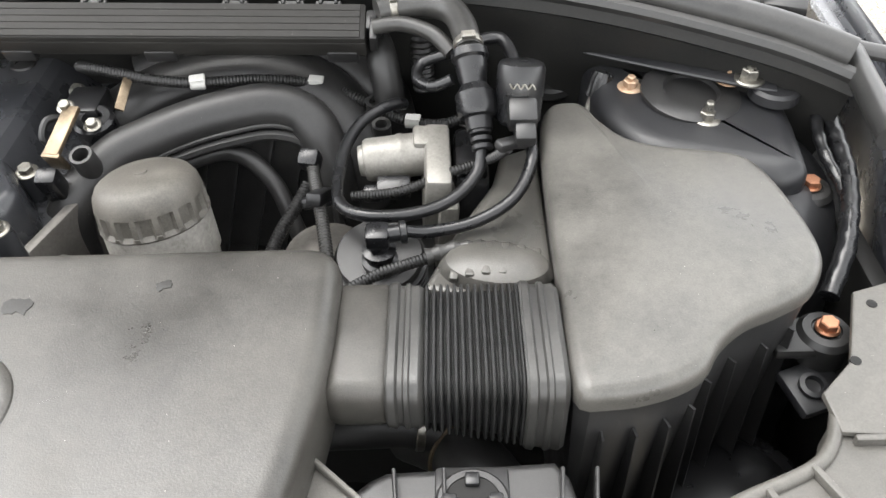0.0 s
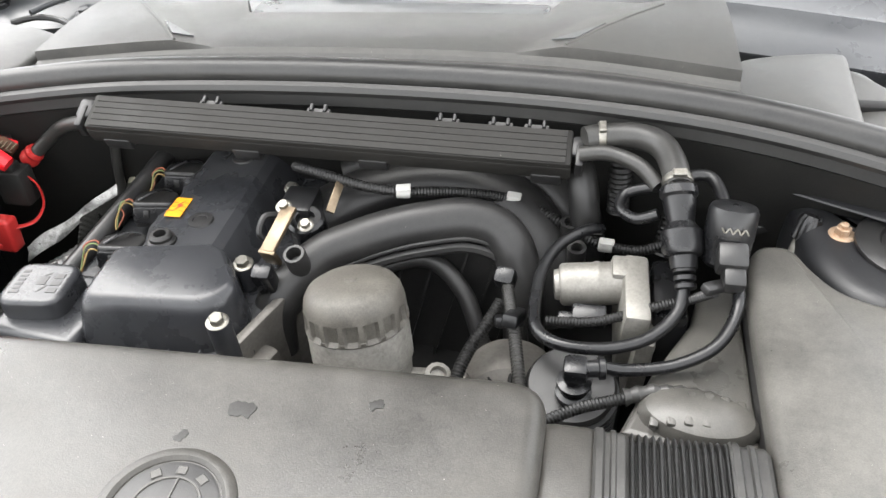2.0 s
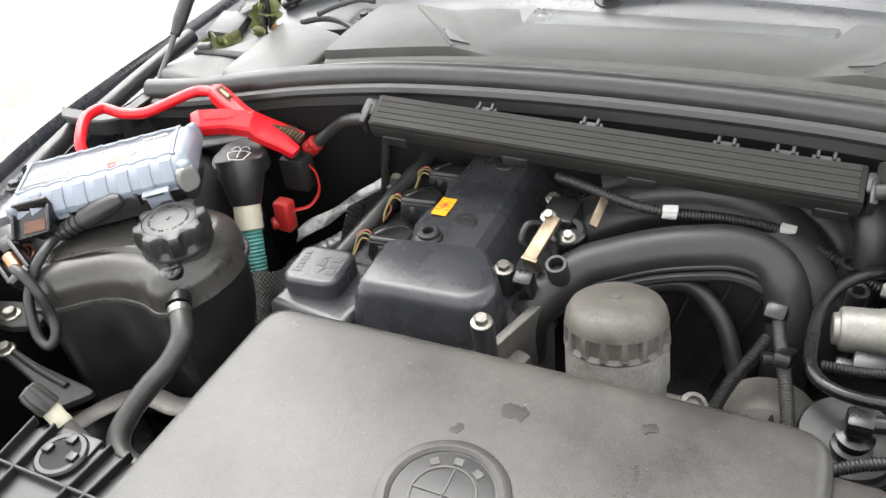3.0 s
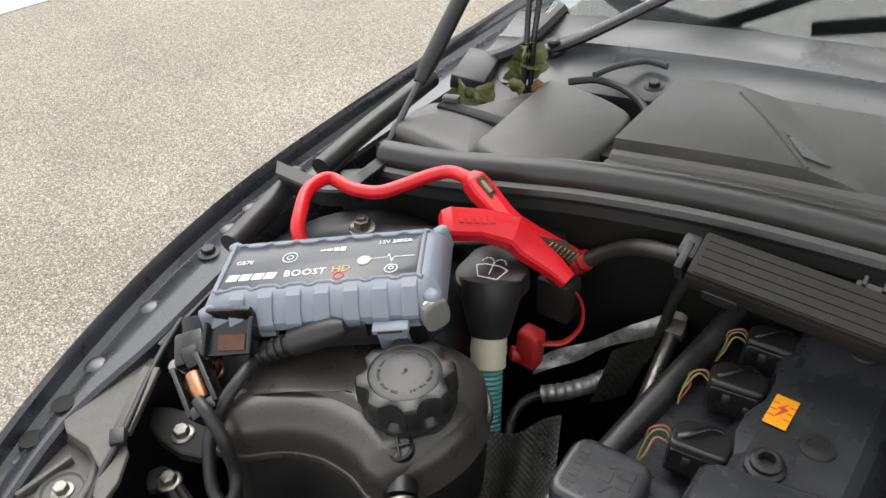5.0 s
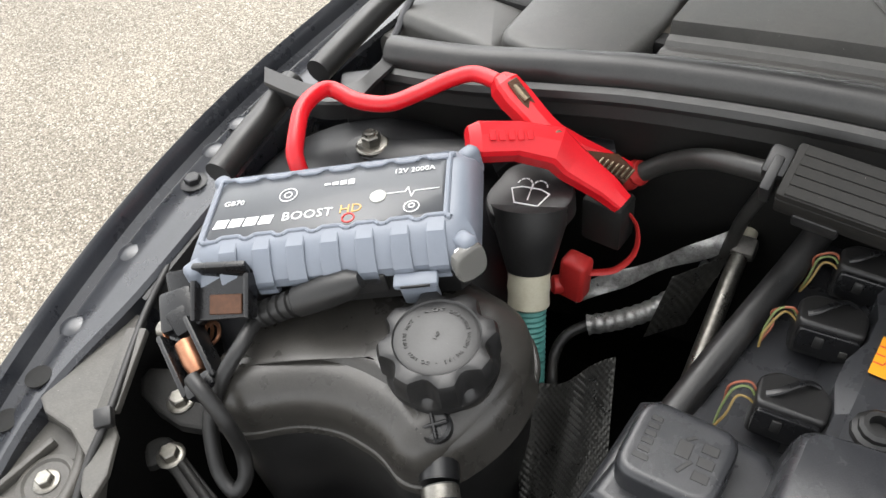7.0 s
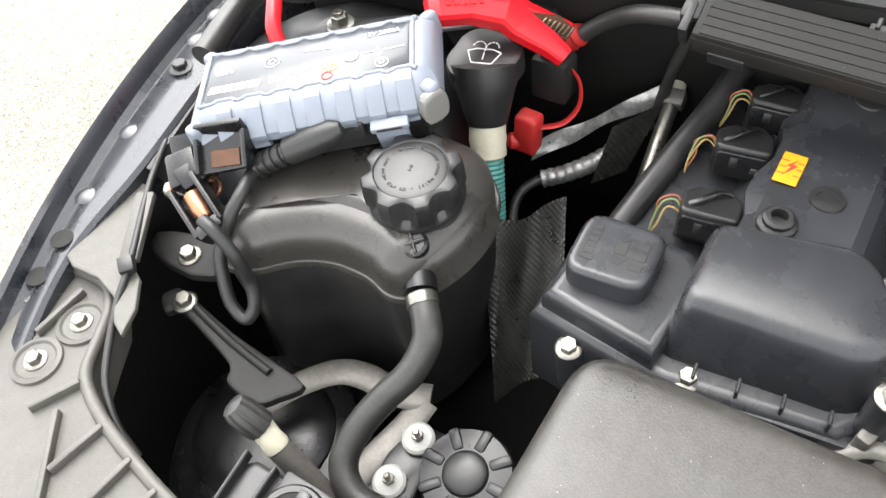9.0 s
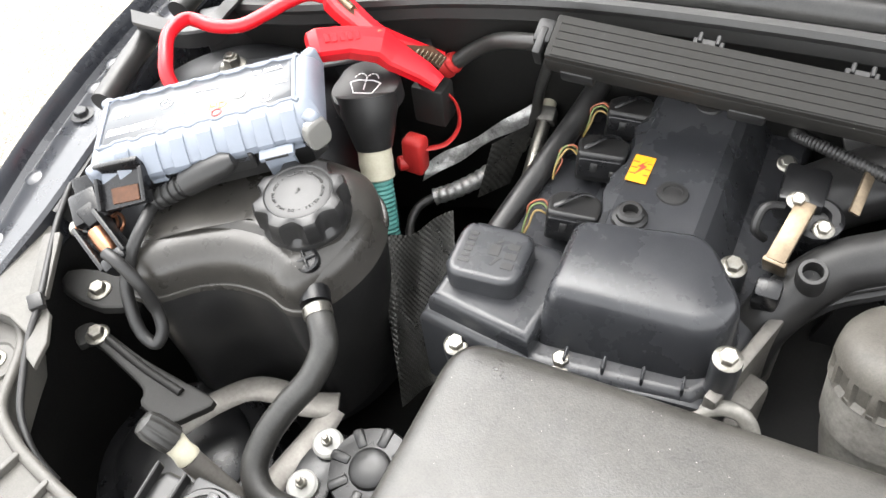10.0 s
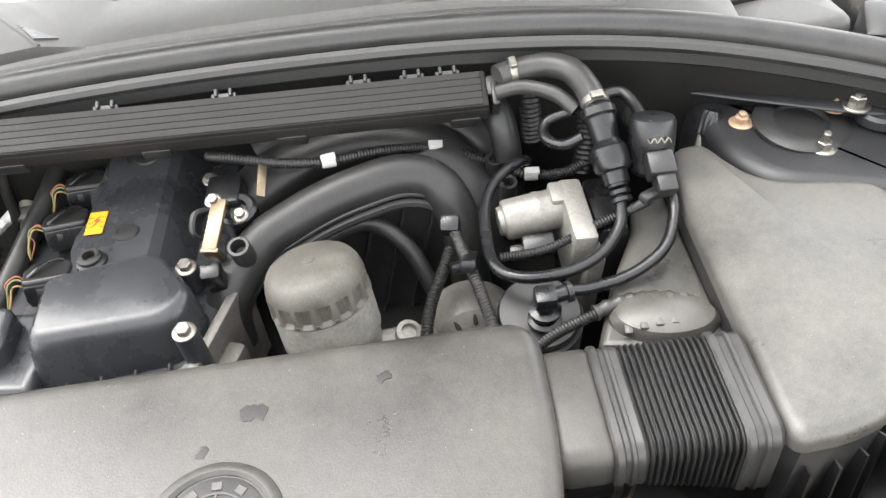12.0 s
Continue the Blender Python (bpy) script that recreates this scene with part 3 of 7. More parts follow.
# sloping panel below the windscreen, and the screen
rows = []
for x in np.linspace(-1.12, 0.40, 24):
    c = 1 - ((x + 0.36) / 0.76) ** 2
    y0, z0 = 1.13 + 0.045 * c, 0.850 + 0.040 * c
    y1 = 1.285 + 0.035 * c
    rows.append([(x, y0, z0 - 0.06), (x, y0, z0), (x, y0 + (y1 - y0) * 0.35, z0 + 0.014), (x, y0 + (y1 - y0) * 0.58, z0 + 0.022), (x, y0 + (y1 - y0) * 0.64, z0 + 0.030), (x, y0 + (y1 - y0) * 0.72, z0 + 0.030),
                 (x, y0 + (y1 - y0) * 0.94, z0 + 0.044), (x, y1, z0 + 0.050), (x, y1 + 0.006, z0 + 0.044)])
bm = bmesh.new()
sheet(bm, rows, 0.003)
scuttle = solo("scuttle_panel", bm, M_SCUTTLE, "smooth black scuttle panel below the windscreen", "scuttle panel")
rows, rows2 = [], []
for x in np.linspace(-1.08, 0.36, 20):
    c = 1 - ((x + 0.36) / 0.74) ** 2
    y0, z0 = 1.272 + 0.040 * c, 0.889 + 0.042 * c
    rows.append([(x * 0.96 ** k - 0.36 * (1 - 0.96 ** k), y0 + 0.17 * k, z0 + 0.115 * k) for k in range(5)])
bm = bmesh.new()
sheet(bm, rows, 0.005)
ws = solo("windscreen", bm, M_GLASS, "tinted curved windscreen above the scuttle panel", "windscreen", kind="structure")
# Near-black sheet below the glass, standing for the shaded cabin inside.
bm = bmesh.new()
sheet(bm, [[V(p) + V((0, 0.03, -0.06)) for p in r] for r in rows], 0.01)
solo("cabin_shade_sheet", bm, M_DARK, "dark sheet behind the windscreen in place of the shaded cabin", "dashboard")


def wiper(px, py, pz, tip, label):
    t = thing("wiper", (px, py, pz - 0.02), label, "wiper", "wipers")
    bm = bmesh.new()
    lathe(bm, axes((px, py, pz - 0.022), (0.05, -0.15, 1)), [(0.036, -0.02), (0.036, 0.0), (0.034, 0.006), (0.026, 0.008), (0.024, 0.014), (0.016, 0.016)], 28)
    part("grommet", bm, M_RUBBER, t)
    bm = bmesh.new()
    lathe(bm, axes((px, py, pz - 0.01), (0.05, -0.15, 1)), [(0.012, 0), (0.012, 0.018), (0.009, 0.022), (0.009, 0.034), (0.006, 0.036)], 12)
    part("nut", bm, M_INNER, t)
    p, q = V((px, py, pz + 0.012)), V(tip)
    bm = bmesh.new()
    tube(bm, [p - (q - p).normalized() * 0.015, p.lerp(q, 0.1), p.lerp(q, 0.5) + V((0, 0, 0.02)), q], 0.015, 10, 6, squash=0.6, r1=0.008)
    part("arm", bm, M_SATIN, t)
    return t


wiper(-1.012, 1.215, 0.878, (-0.62, 1.44, 1.06), "black wiper arm on a round rubber grommet")
wip2 = wiper(-0.45, 1.26, 0.92, (0.12, 1.40, 1.05), "black wiper arm on a round rubber grommet")
bm = bmesh.new()
tube(bm, [(-0.72, 1.33, 1.02), (-0.5, 1.38, 1.04), (-0.2, 1.42, 1.05)], 0.011, 8, 6)
part("blade", bm, M_RUBBER, wip2, "black wiper blade")

# ---- wing-side details, near side of the jump starter ----
strip_mat = M_SEAL
for pts in ([(-1.078, 0.662, 0.852), (-1.092, 0.72, 0.856), (-1.112, 0.798, 0.858)], [(-1.096, 0.820, 0.862), (-1.108, 0.92, 0.868), (-1.114, 1.058, 0.880)],
            [(0.398, 0.650, 0.880), (0.405, 0.72, 0.882), (0.412, 0.80, 0.884)]):
    bm = bmesh.new()
    tube(bm, pts, 0.0135, 12, 5)
    ob = solo("edge_seal", bm, strip_mat, "grey rubber edge seal clipped along the wing flange", "seal", "wing seals")
TOPLINE = [(-1.113, 0.771, 0.892), (-1.081, 0.77, 0.892), (-1.053, 0.771, 0.892), (-1.031, 0.78, 0.892), (-1.015, 0.796, 0.892), (-1.017, 0.822, 0.892), (-1.019, 0.853, 0.892)]
bm = bmesh.new()
rings = []
for x, y, z in spline(TOPLINE, 3):
    rings.append([V((x + a, y + b_, z + c)) for a, b_, c in ((0, 0, 0), (0.013, -0.015, -0.004), (0.014, -0.016, -0.007), (0.003, -0.004, -0.004), (0.004, -0.006, -0.034), (0.0, -0.002, -0.034))])
skin(bm, rings)
rbox(bm, pose(-1.035, 0.842, 0.835, 0, 0, 40), (0.075, 0.03, 0.06), 0.006)
solo("seal_bracket", bm, M_PLASTIC, "thin black plastic bracket at the end of the seals", "bracket")
strut = thing("gas_strut", (-1.05, 0.866, 0.84), "bonnet gas strut with a thin steel rod and black cylinder", "gas strut")
p0, p1, p2 = V((-1.06, 0.878, 0.848)), V((-1.06, 0.970, 0.922)), V((-1.06, 1.30, 1.195))
bm = bmesh.new()
tube(bm, [p0, p1 + (p1 - p0) * 0.1], 0.0042, 10)
part("rod", bm, M_ROD, strut)
bm = bmesh.new()
tube(bm, [p1, p1 + (p2 - p1) * 0.06], 0.0075, 14, 2, r1=0.011)
tube(bm, [p1 + (p2 - p1) * 0.06, p2], 0.0112, 14, 4)
part("cylinder", bm, M_RUBBER, strut)

# open bonnet above the bay, held up by its struts
rows = []
for k in range(9):
    v = k / 8
    y, z = 1.30 - 0.10 * v - 0.05 * math.sin(math.pi * v), 1.12 + 1.0 * v
    rows.append([(-0.36 + (x + 0.36) * (1 - 0.14 * v * v), y + 0.05 * ((x + 0.36) / 0.8) ** 2 * (1 if v < 0.5 else -0.6), z) for x in np.linspace(-1.12, 0.40, 11)])
bm = bmesh.new()
sheet(bm, rows, 0.03)
part("bonnet", bm, M_PAINT, body, "raised black bonnet")

# ---- engine cover with its outlet neck, bellows and air-filter box ----
cover = thing("engine_cover", (-0.34, 0.38, 0.78), "dusty black plastic engine intake cover with round emblem recess", "engine cover")
bm = bmesh.new()
CO = rpoly([(-0.594, 0.20), (-0.594, 0.536), (-0.34, 0.542), (-0.078, 0.546), (-0.079, 0.453), (-0.083, 0.403), (-0.094, 0.331), (-0.124, 0.20)], [0.02, 0.035, 0.1, 0.035, 0.05, 0.05, 0.05, 0.02], 6)
slab(bm, CO, 0.8645, 0.79, 0.017, 6, dome=0.0012)
part("shell", bm, M_DUSTY, cover)
bm = bmesh.new()
m = pose(-0.060, 0.466, 0.821)
rbox(bm, m, (0.056, 0.112, 0.050), 0.014, 3)
part("outlet_neck", bm, M_DUSTY, cover)
EC = V((-0.337, 0.384, 0.8655))
bm = bmesh.new()
lathe(bm, Matrix.Translation(EC), [(0.0530, -0.002), (0.0510, 0.0016), (0.0475, 0.0034), (0.0435, 0.0034), (0.0405, 0.0010), (0.0390, -0.004)], 64)
emb = part("emblem_rim", bm, M_DUSTY, cover, "raised rounded rim round the emblem")
bm = bmesh.new()
lathe(bm, Matrix.Translation(EC), [(0.0390, -0.003), (0.0390, 0.0004), (0.0370, 0.0008)], 48)
part("emblem_disc", bm, M_PLASTIC, emb, "dark round emblem disc")
bm = bmesh.new()
lathe(bm, Matrix.Translation(EC), [(0.0265, 0.0004), (0.0260, 0.0018), (0.0245, 0.0018), (0.0240, 0.0004)], 48)
rbox(bm, Matrix.Translation(EC + V((0, 0, 0.0012))), (0.050, 0.0014, 0.0012), 0)
rbox(bm, Matrix.Translation(EC + V((0, 0, 0.0012))), (0.0014, 0.050, 0.0012), 0)
for a in (125, 90, 55):
    rbox(bm, Matrix.Translation(EC) @ pose(0, 0, 0, 0, 0, a) @ pose(0.0315, 0, 0.0012, 0, 0, 0), (0.007, 0.008, 0.001), 0.0004, 1)
part("emblem_relief", bm, M_DUSTY, emb)
# two oily stains on the lid
for k, (x, y, r) in enumerate(((-0.315, 0.478, 0.012), (-0.211, 0.497, 0.007), (-0.352, 0.446, 0.006))):
    bm = bmesh.new()
    lathe(bm, pose(x, y, 0.8655, 0, 0, 30 * k), [(r, -0.0004), (r, 0.0003), (r * 0.9, 0.0004)], 22, lambda a, q, z: q * (0.75 + 0.3 * noise.noise(V((math.cos(a) * 2, math.sin(a) * 2, 3.3 * k)))) * (1.25 if abs(math.cos(a)) > 0.6 else 0.8))
    part("oil_stain", bm, M_STAIN, cover, "dark greasy stain")


def rrect(y0, y1, z0, z1, r, n=5):
    out = []
    for cy, cz, a0 in ((y1 - r, z1 - r, 0), (y0 + r, z1 - r, 90), (y0 + r, z0 + r, 180), (y1 - r, z0 + r, 270)):
        for k in range(n + 1):
            a = radians(a0 + 90 * k / n)
            out.append((cy + r * math.cos(a), cz + r * math.sin(a)))
    return out


bel = thing("intake_bellows", (0.03, 0.465, 0.74), "ribbed black rubber intake bellows between cover and filter box", "bellows")


def sleeve(stations, y0=0.409, y1=0.521, z0=0.798, z1=0.846, r=0.016):
    bm = bmesh.new()
    skin(bm, [[V((x - 0.005, y, z)) for y, z in rrect(y0 - d, y1 + d, z0 - d - 0.30 * (x + 0.036), z1 + d, r + max(d, -0.01))] for x, d in stations])
    return bm


st = []
for k in range(14):
    x = -0.0095 + 0.0054 * k
    st += [(x, -0.0055), (x + 0.0012, -0.005), (x + 0.0018, 0.0), (x + 0.0028, 0.0012), (x + 0.0040, 0.0), (x + 0.0046, -0.005)]
part("ribs", sleeve(st), M_RUBBER, bel)
for a, b_, s in ((-0.036, -0.0085, 1), (0.065, 0.096, -1)):
    w = b_ - a
    part("collar", sleeve([(a, 0.001), (a + 0.002, 0.003), (a + 0.007, 0.003), (a + 0.009, 0.0), (a + w * 0.45, 0.0), (a + w * 0.5, 0.002), (a + w * 0.6, 0.002), (a + w * 0.65, 0.0),
                           (b_ - 0.004, 0.0005), (b_, -0.003)]), M_HOSE, bel)

box = thing("air_filter_box", (0.2, 0.56, 0.45), "large dusty black plastic air-filter housing with a smooth lid", "air filter box")
AO = [(0.098, 0.415), (0.125, 0.406), (0.160, 0.414), (0.190, 0.430), (0.208, 0.455), (0.232, 0.476), (0.262, 0.490), (0.292, 0.508), (0.310, 0.535), (0.314, 0.566), (0.309, 0.61), (0.298, 0.655), (0.281, 0.680),
      (0.245, 0.690), (0.205, 0.697), (0.178, 0.712), (0.160, 0.738), (0.148, 0.764), (0.134, 0.772), (0.116, 0.766), (0.104, 0.735), (0.100, 0.66), (0.099, 0.58), (0.098, 0.50)]
AO = [(x - 0.005 if x < 0.13 else x, y) for x, y in AO]
bm = bmesh.new()
slab(bm, AO, 0.847, 0.826, 0.012, 6, 4, dome=0.005)
part("lid", bm, M_BOX, box)
bm = bmesh.new()
slab(bm, [(x + (0.2 - x) * 0.02, y + (0.58 - y) * 0.03) for x, y in AO], 0.829, 0.46, 0.004, 2, 2, flare=-0.02)
part("base", bm, M_PLASTIC, box)
# stiffening ribs down the front of the base
for x, y, a in ((0.118, 0.409, 0), (0.143, 0.412, 8), (0.168, 0.420, 20), (0.189, 0.435, 35), (0.207, 0.459, 45), (0.232, 0.479, 35), (0.262, 0.493, 30), (0.289, 0.512, 40)):
    bm = bmesh.new()
    m = pose(x, y, 0.66, 0, 0, a)
    plate(bm, [m @ V(p) for p in ((-0.001, 0.01, 0.13), (-0.001, -0.005, 0.13), (-0.001, -0.016, -0.12), (-0.001, 0.03, -0.17))], m.to_3x3() @ V((0.002, 0, 0)))
    part("rib", bm, M_PLASTIC, box)
bm = bmesh.new()
slab(bm, [(-0.020, 0.55), (0.100, 0.53), (0.100, 0.76), (0.060, 0.745), (0.050, 0.70), (0.010, 0.625)], 0.800, 0.62, 0.012, 3, 0)
part("inlet_shelf", bm, M_BOX, box)
bm = bmesh.new()
m = pose(0.048, 0.572, 0.800, 0, 0, -8) @ Matrix.Diagonal((1.5, 0.85, 1, 1))
lathe(bm, m, [(0.034, -0.01), (0.034, 0.004), (0.030, 0.012), (0.020, 0.017), (0.006, 0.019)], 32)
part("inlet_dome", bm, M_BOX, box, "ribbed pale dusty oval dome")
for k in range(6):
    bm = bmesh.new()
    rbox(bm, pose(0.012 + 0.014 * k, 0.572, 0.8150 - 0.0011 * (k - 2.5) ** 2, 0, 0, -8), (0.008, 0.038, 0.006), 0.002)
    part("dome_rib", bm, M_BOX, box)
for at, c in (((0.362, 0.686, 0.798), "upper"), ((0.330, 0.524, 0.773), "lower")):
    bm = bmesh.new()
    lathe(bm, axes(at, (0, 0, 1)), [(0.024, -0.03), (0.024, -0.006), (0.020, -0.001), (0.013, 0.0), (0.012, -0.002)], 24)
    rbox(bm, pose(at[0] - 0.022, at[1], at[2] - 0.012), (0.05, 0.04, 0.012), 0.004)
    mt = part("mount", bm, M_RUBBER, box, "rubber mounting ear")
    shared("bolt", B_COPPER, mt, axes(V(at) + V((0, 0, 0.0005)), (0, 0, 1)), "copper-coloured bolt")

# ---- wiring duct over the engine ----
duct = thing("wiring_duct", (-0.36, 0.85, 0.86), "long grooved black plastic wiring duct across the engine", "wiring duct")
L0, R0 = V((-0.640, 0.856, 0.892)), V((-0.078, 0.845, 0.911))
ax = (R0 - L0).normalized()
mid = (L0 + R0) / 2
ln = (R0 - L0).length
md = axes(mid, V((0.03, -0.42, 0.9)), ax)
bm = bmesh.new()
rbox(bm, md @ pose(0, 0, -0.009), (ln, 0.046, 0.020), 0.003)
rbox(bm, md @ pose(0, -0.021, -0.017), (ln, 0.006, 0.022), 0.002)
part("duct_body", bm, M_DUCT, duct)
for k in range(5):
    bm = bmesh.new()
    rbox(bm, md @ pose(0, -0.017 + 0.0085 * k, 0.0012), (ln - 0.012, 0.0081, 0.0020), 0.0005, 1)
    part("lid_strip", bm, M_DUCT, duct)
for x in (-0.25, -0.09, 0.06, 0.255):
    bm = bmesh.new()
    rbox(bm, md @ pose(x, -0.020, -0.030), (0.034, 0.012, 0.018), 0.003)
    part("foot", bm, M_PLASTIC, duct)
for x in (-0.14, -0.01, 0.14, 0.2, 0.24):
    bm = bmesh.new()
    rbox(bm, md @ pose(x, 0.026, -0.007), (0.028, 0.008, 0.006), 0.001, 1)
    for d in (-0.008, 0.008):
        rbox(bm, md @ pose(x + d, 0.029, -0.004), (0.004, 0.010, 0.008), 0.001, 1)
    part("latch", bm, M_PLASTIC, duct)
for x in (-ln / 2 - 0.008, ln / 2 + 0.008):
    bm = bmesh.new()
    rbox(bm, md @ pose(x, 0.004, -0.010), (0.018, 0.026, 0.020), 0.004)
    rbox(bm, md @ pose(x, -0.008, -0.010), (0.008, 0.03, 0.024), 0.002)
    part("end_clip", bm, M_PLASTIC, duct)

# ---- valve cover ----
vc = thing("valve_cover", (-0.52, 0.75, 0.60), "satin black plastic valve cover of the engine", "valve cover")
bm = bmesh.new()
slab(bm, [(-0.672, 0.595), (-0.55, 0.580), (-0.42, 0.598), (-0.388, 0.640), (-0.385, 0.98), (-0.628, 0.98), (-0.636, 0.73), (-0.672, 0.705)], 0.768, 0.66, 0.012, 4)
part("base", bm, M_VALVE, vc)
# oil-filler shelf
bm = bmesh.new()
slab(bm, [(-0.664, 0.602), (-0.560, 0.588), (-0.548, 0.68), (-0.572, 0.70), (-0.655, 0.70)], 0.790, 0.70, 0.012, 4)
part("filler_shelf", bm, M_VALVE, vc)
# front hump
bm = bmesh.new()
HU = [(-0.556, 0.622), (-0.425, 0.636), (-0.403, 0.668), (-0.440, 0.722), (-0.458, 0.732), (-0.560, 0.706)]
rings = []
for zz, gr, fy in ((0.745, 0.010, -0.014), (0.768, 0.008, -0.012), (0.790, 0.005, -0.007), (0.807, 0.003, -0.003), (0.815, 0.001, -0.001), (0.820, -0.002, 0.002), (0.8225, -0.006, 0.006)):
    c = V((-0.485, 0.68))
    ring = []
    for x, y in rpoly(HU, [0.012, 0.02, 0.02, 0.02, 0.012, 0.012], 5):
        d = (V((x, y)) - c).normalized()
        ring.append(V((x + d.x * gr, y + d.y * gr + (fy if y < 0.66 else 0), zz + (0.004 if x < -0.5 else 0))))
    rings.append(ring)
skin(bm, rings)
part("front_hump", bm, M_VALVE, vc)
# coil cover spine with a long sloping flank
rows = []
for y in np.linspace(0.715, 0.985, 12):
    rows.append([(-0.572, y, 0.765), (-0.552, y, 0.788), (-0.546 - (0.008 if 0.755 < y < 0.80 or 0.84 < y < 0.875 else 0.0), y, 0.806), (-0.538, y, 0.8135), (-0.50, y, 0.816), (-0.462, y, 0.814), (-0.452, y, 0.806),
                 (-0.425, y, 0.765), (-0.402, y, 0.725), (-0.390, y, 0.69)])
bm = bmesh.new()
sheet(bm, rows, 0.004)
part("spine", bm, M_VALVE, vc, angle=12)
bm = bmesh.new()
for at, r in (((-0.519, 0.732, 0.815), 0.013),):
    lathe(bm, axes(at, (0, 0, 1)), [(r * 1.3, 0), (r * 1.25, 0.004), (r, 0.006), (r, 0.010), (r * 0.8, 0.012), (r * 0.55, 0.012), (r * 0.5, 0.004)], 12)
part("rubber_nut", bm, M_RUBBER, vc)
for y in (0.775, 0.91):
    bm = bmesh.new()
    lathe(bm, axes((-0.492, y, 0.815), (0, 0, 1)), [(0.015, 0), (0.014, 0.0025), (0.009, 0.003), (0.0085, 0.0015), (0.004, 0.002)], 20)
    part("boss", bm, M_PLASTIC, vc)
# front flange with ribs
bm = bmesh.new()
rbox(bm, pose(-0.478, 0.596, 0.757, 0, 0, 6), (0.17, 0.012, 0.012), 0.003)
for k in range(4):
    rbox(bm, pose(-0.53 + 0.033 * k, 0.599 + 0.003 * k, 0.765, 0, 0, 6), (0.003, 0.014, 0.024), 0.001, 1)
part("front_flange", bm, M_VALVE, vc)
for at in ((-0.533, 0.596, 0.766), (-0.404, 0.615, 0.819), (-0.422, 0.721, 0.803), (-0.63, 0.585, 0.752)):
    bm = bmesh.new()
    lathe(bm, axes(V(at) - V((0, 0, 0.0)), (0, -0.1, 1)), [(0.0122, -0.06), (0.0122, -0.004), (0.0115, -0.0005)], 18)
    bs = part("bolt_boss", bm, M_VALVE, vc)
    shared("bolt", B_STEEL, bs, axes(V(at) - V((0, 0, 0.001)), (0, -0.1, 1)) @ Matrix.Scale(0.95, 4), "zinc-plated hex bolt")
# head casting seen at the corner
bm = bmesh.new()
rbox(bm, pose(-0.398, 0.628, 0.70, 0, 0, -18), (0.05, 0.07, 0.10), 0.008)
rbox(bm, pose(-0.388, 0.66, 0.72, 0, 0, -18), (0.012, 0.13, 0.12), 0.003)
part("head_casting", bm, M_ALU, vc, "pale cast aluminium cylinder head")
bm = bmesh.new()
tube(bm, [(-0.425, 0.585, 0.74), (-0.405, 0.600, 0.765), (-0.382, 0.600, 0.772), (-0.368, 0.590, 0.755), (-0.372, 0.575, 0.735), (-0.39, 0.565, 0.725)], 0.007, 10, 6, squash=0.6)
part("lifting_eye", bm, M_ALUBRIGHT, vc, "bare metal lifting eye")
# oil filler cap
oil = thing("oil_filler_cap", (-0.62, 0.650, 0.79), "square black plastic oil filler cap with worn edges", "oil cap")
OC = pose(-0.622, 0.652, 0.814, 1, 0, 5)
bm = bmesh.new()
slab(bm, rpoly([(-0.036, -0.033), (0.034, -0.033), (0.037, 0.031), (-0.034, 0.033)], 0.018), 0.0, -0.030, 0.006, 4, 0, OC)
part("cap", bm, M_VALVE, oil)
bm = bmesh.new()
slab(bm, rpoly([(-0.034, -0.031), (0.032, -0.031), (0.035, 0.029), (-0.032, 0.031)], 0.016), -0.022, -0.040, 0.004, 2, 0, OC)
part("skirt", bm, M_RUBBER, oil)
MARKS = [(0.020, -0.013 + 0.011 * k, 0.011, 0.0075, 0) for k in range(3)] + [(-0.020, -0.016 + 0.0064 * k, 0.008 if k else 0.011, 0.0042, 0) for k in range(6)]
MARKS += [(0.004, 0.002, 0.010, 0.013, 0), (0.008, -0.010, 0.013, 0.003, 60), (0.006, 0.012, 0.008, 0.0025, 40)]
for x, y, w, h, turn in MARKS:
    bm = bmesh.new()
    rbox(bm, OC @ pose(x, y, 0.0001, 0, 0, turn), (w, h, 0.0008), 0.0003, 1)
    part("embossing", bm, M_PLASTIC, oil)

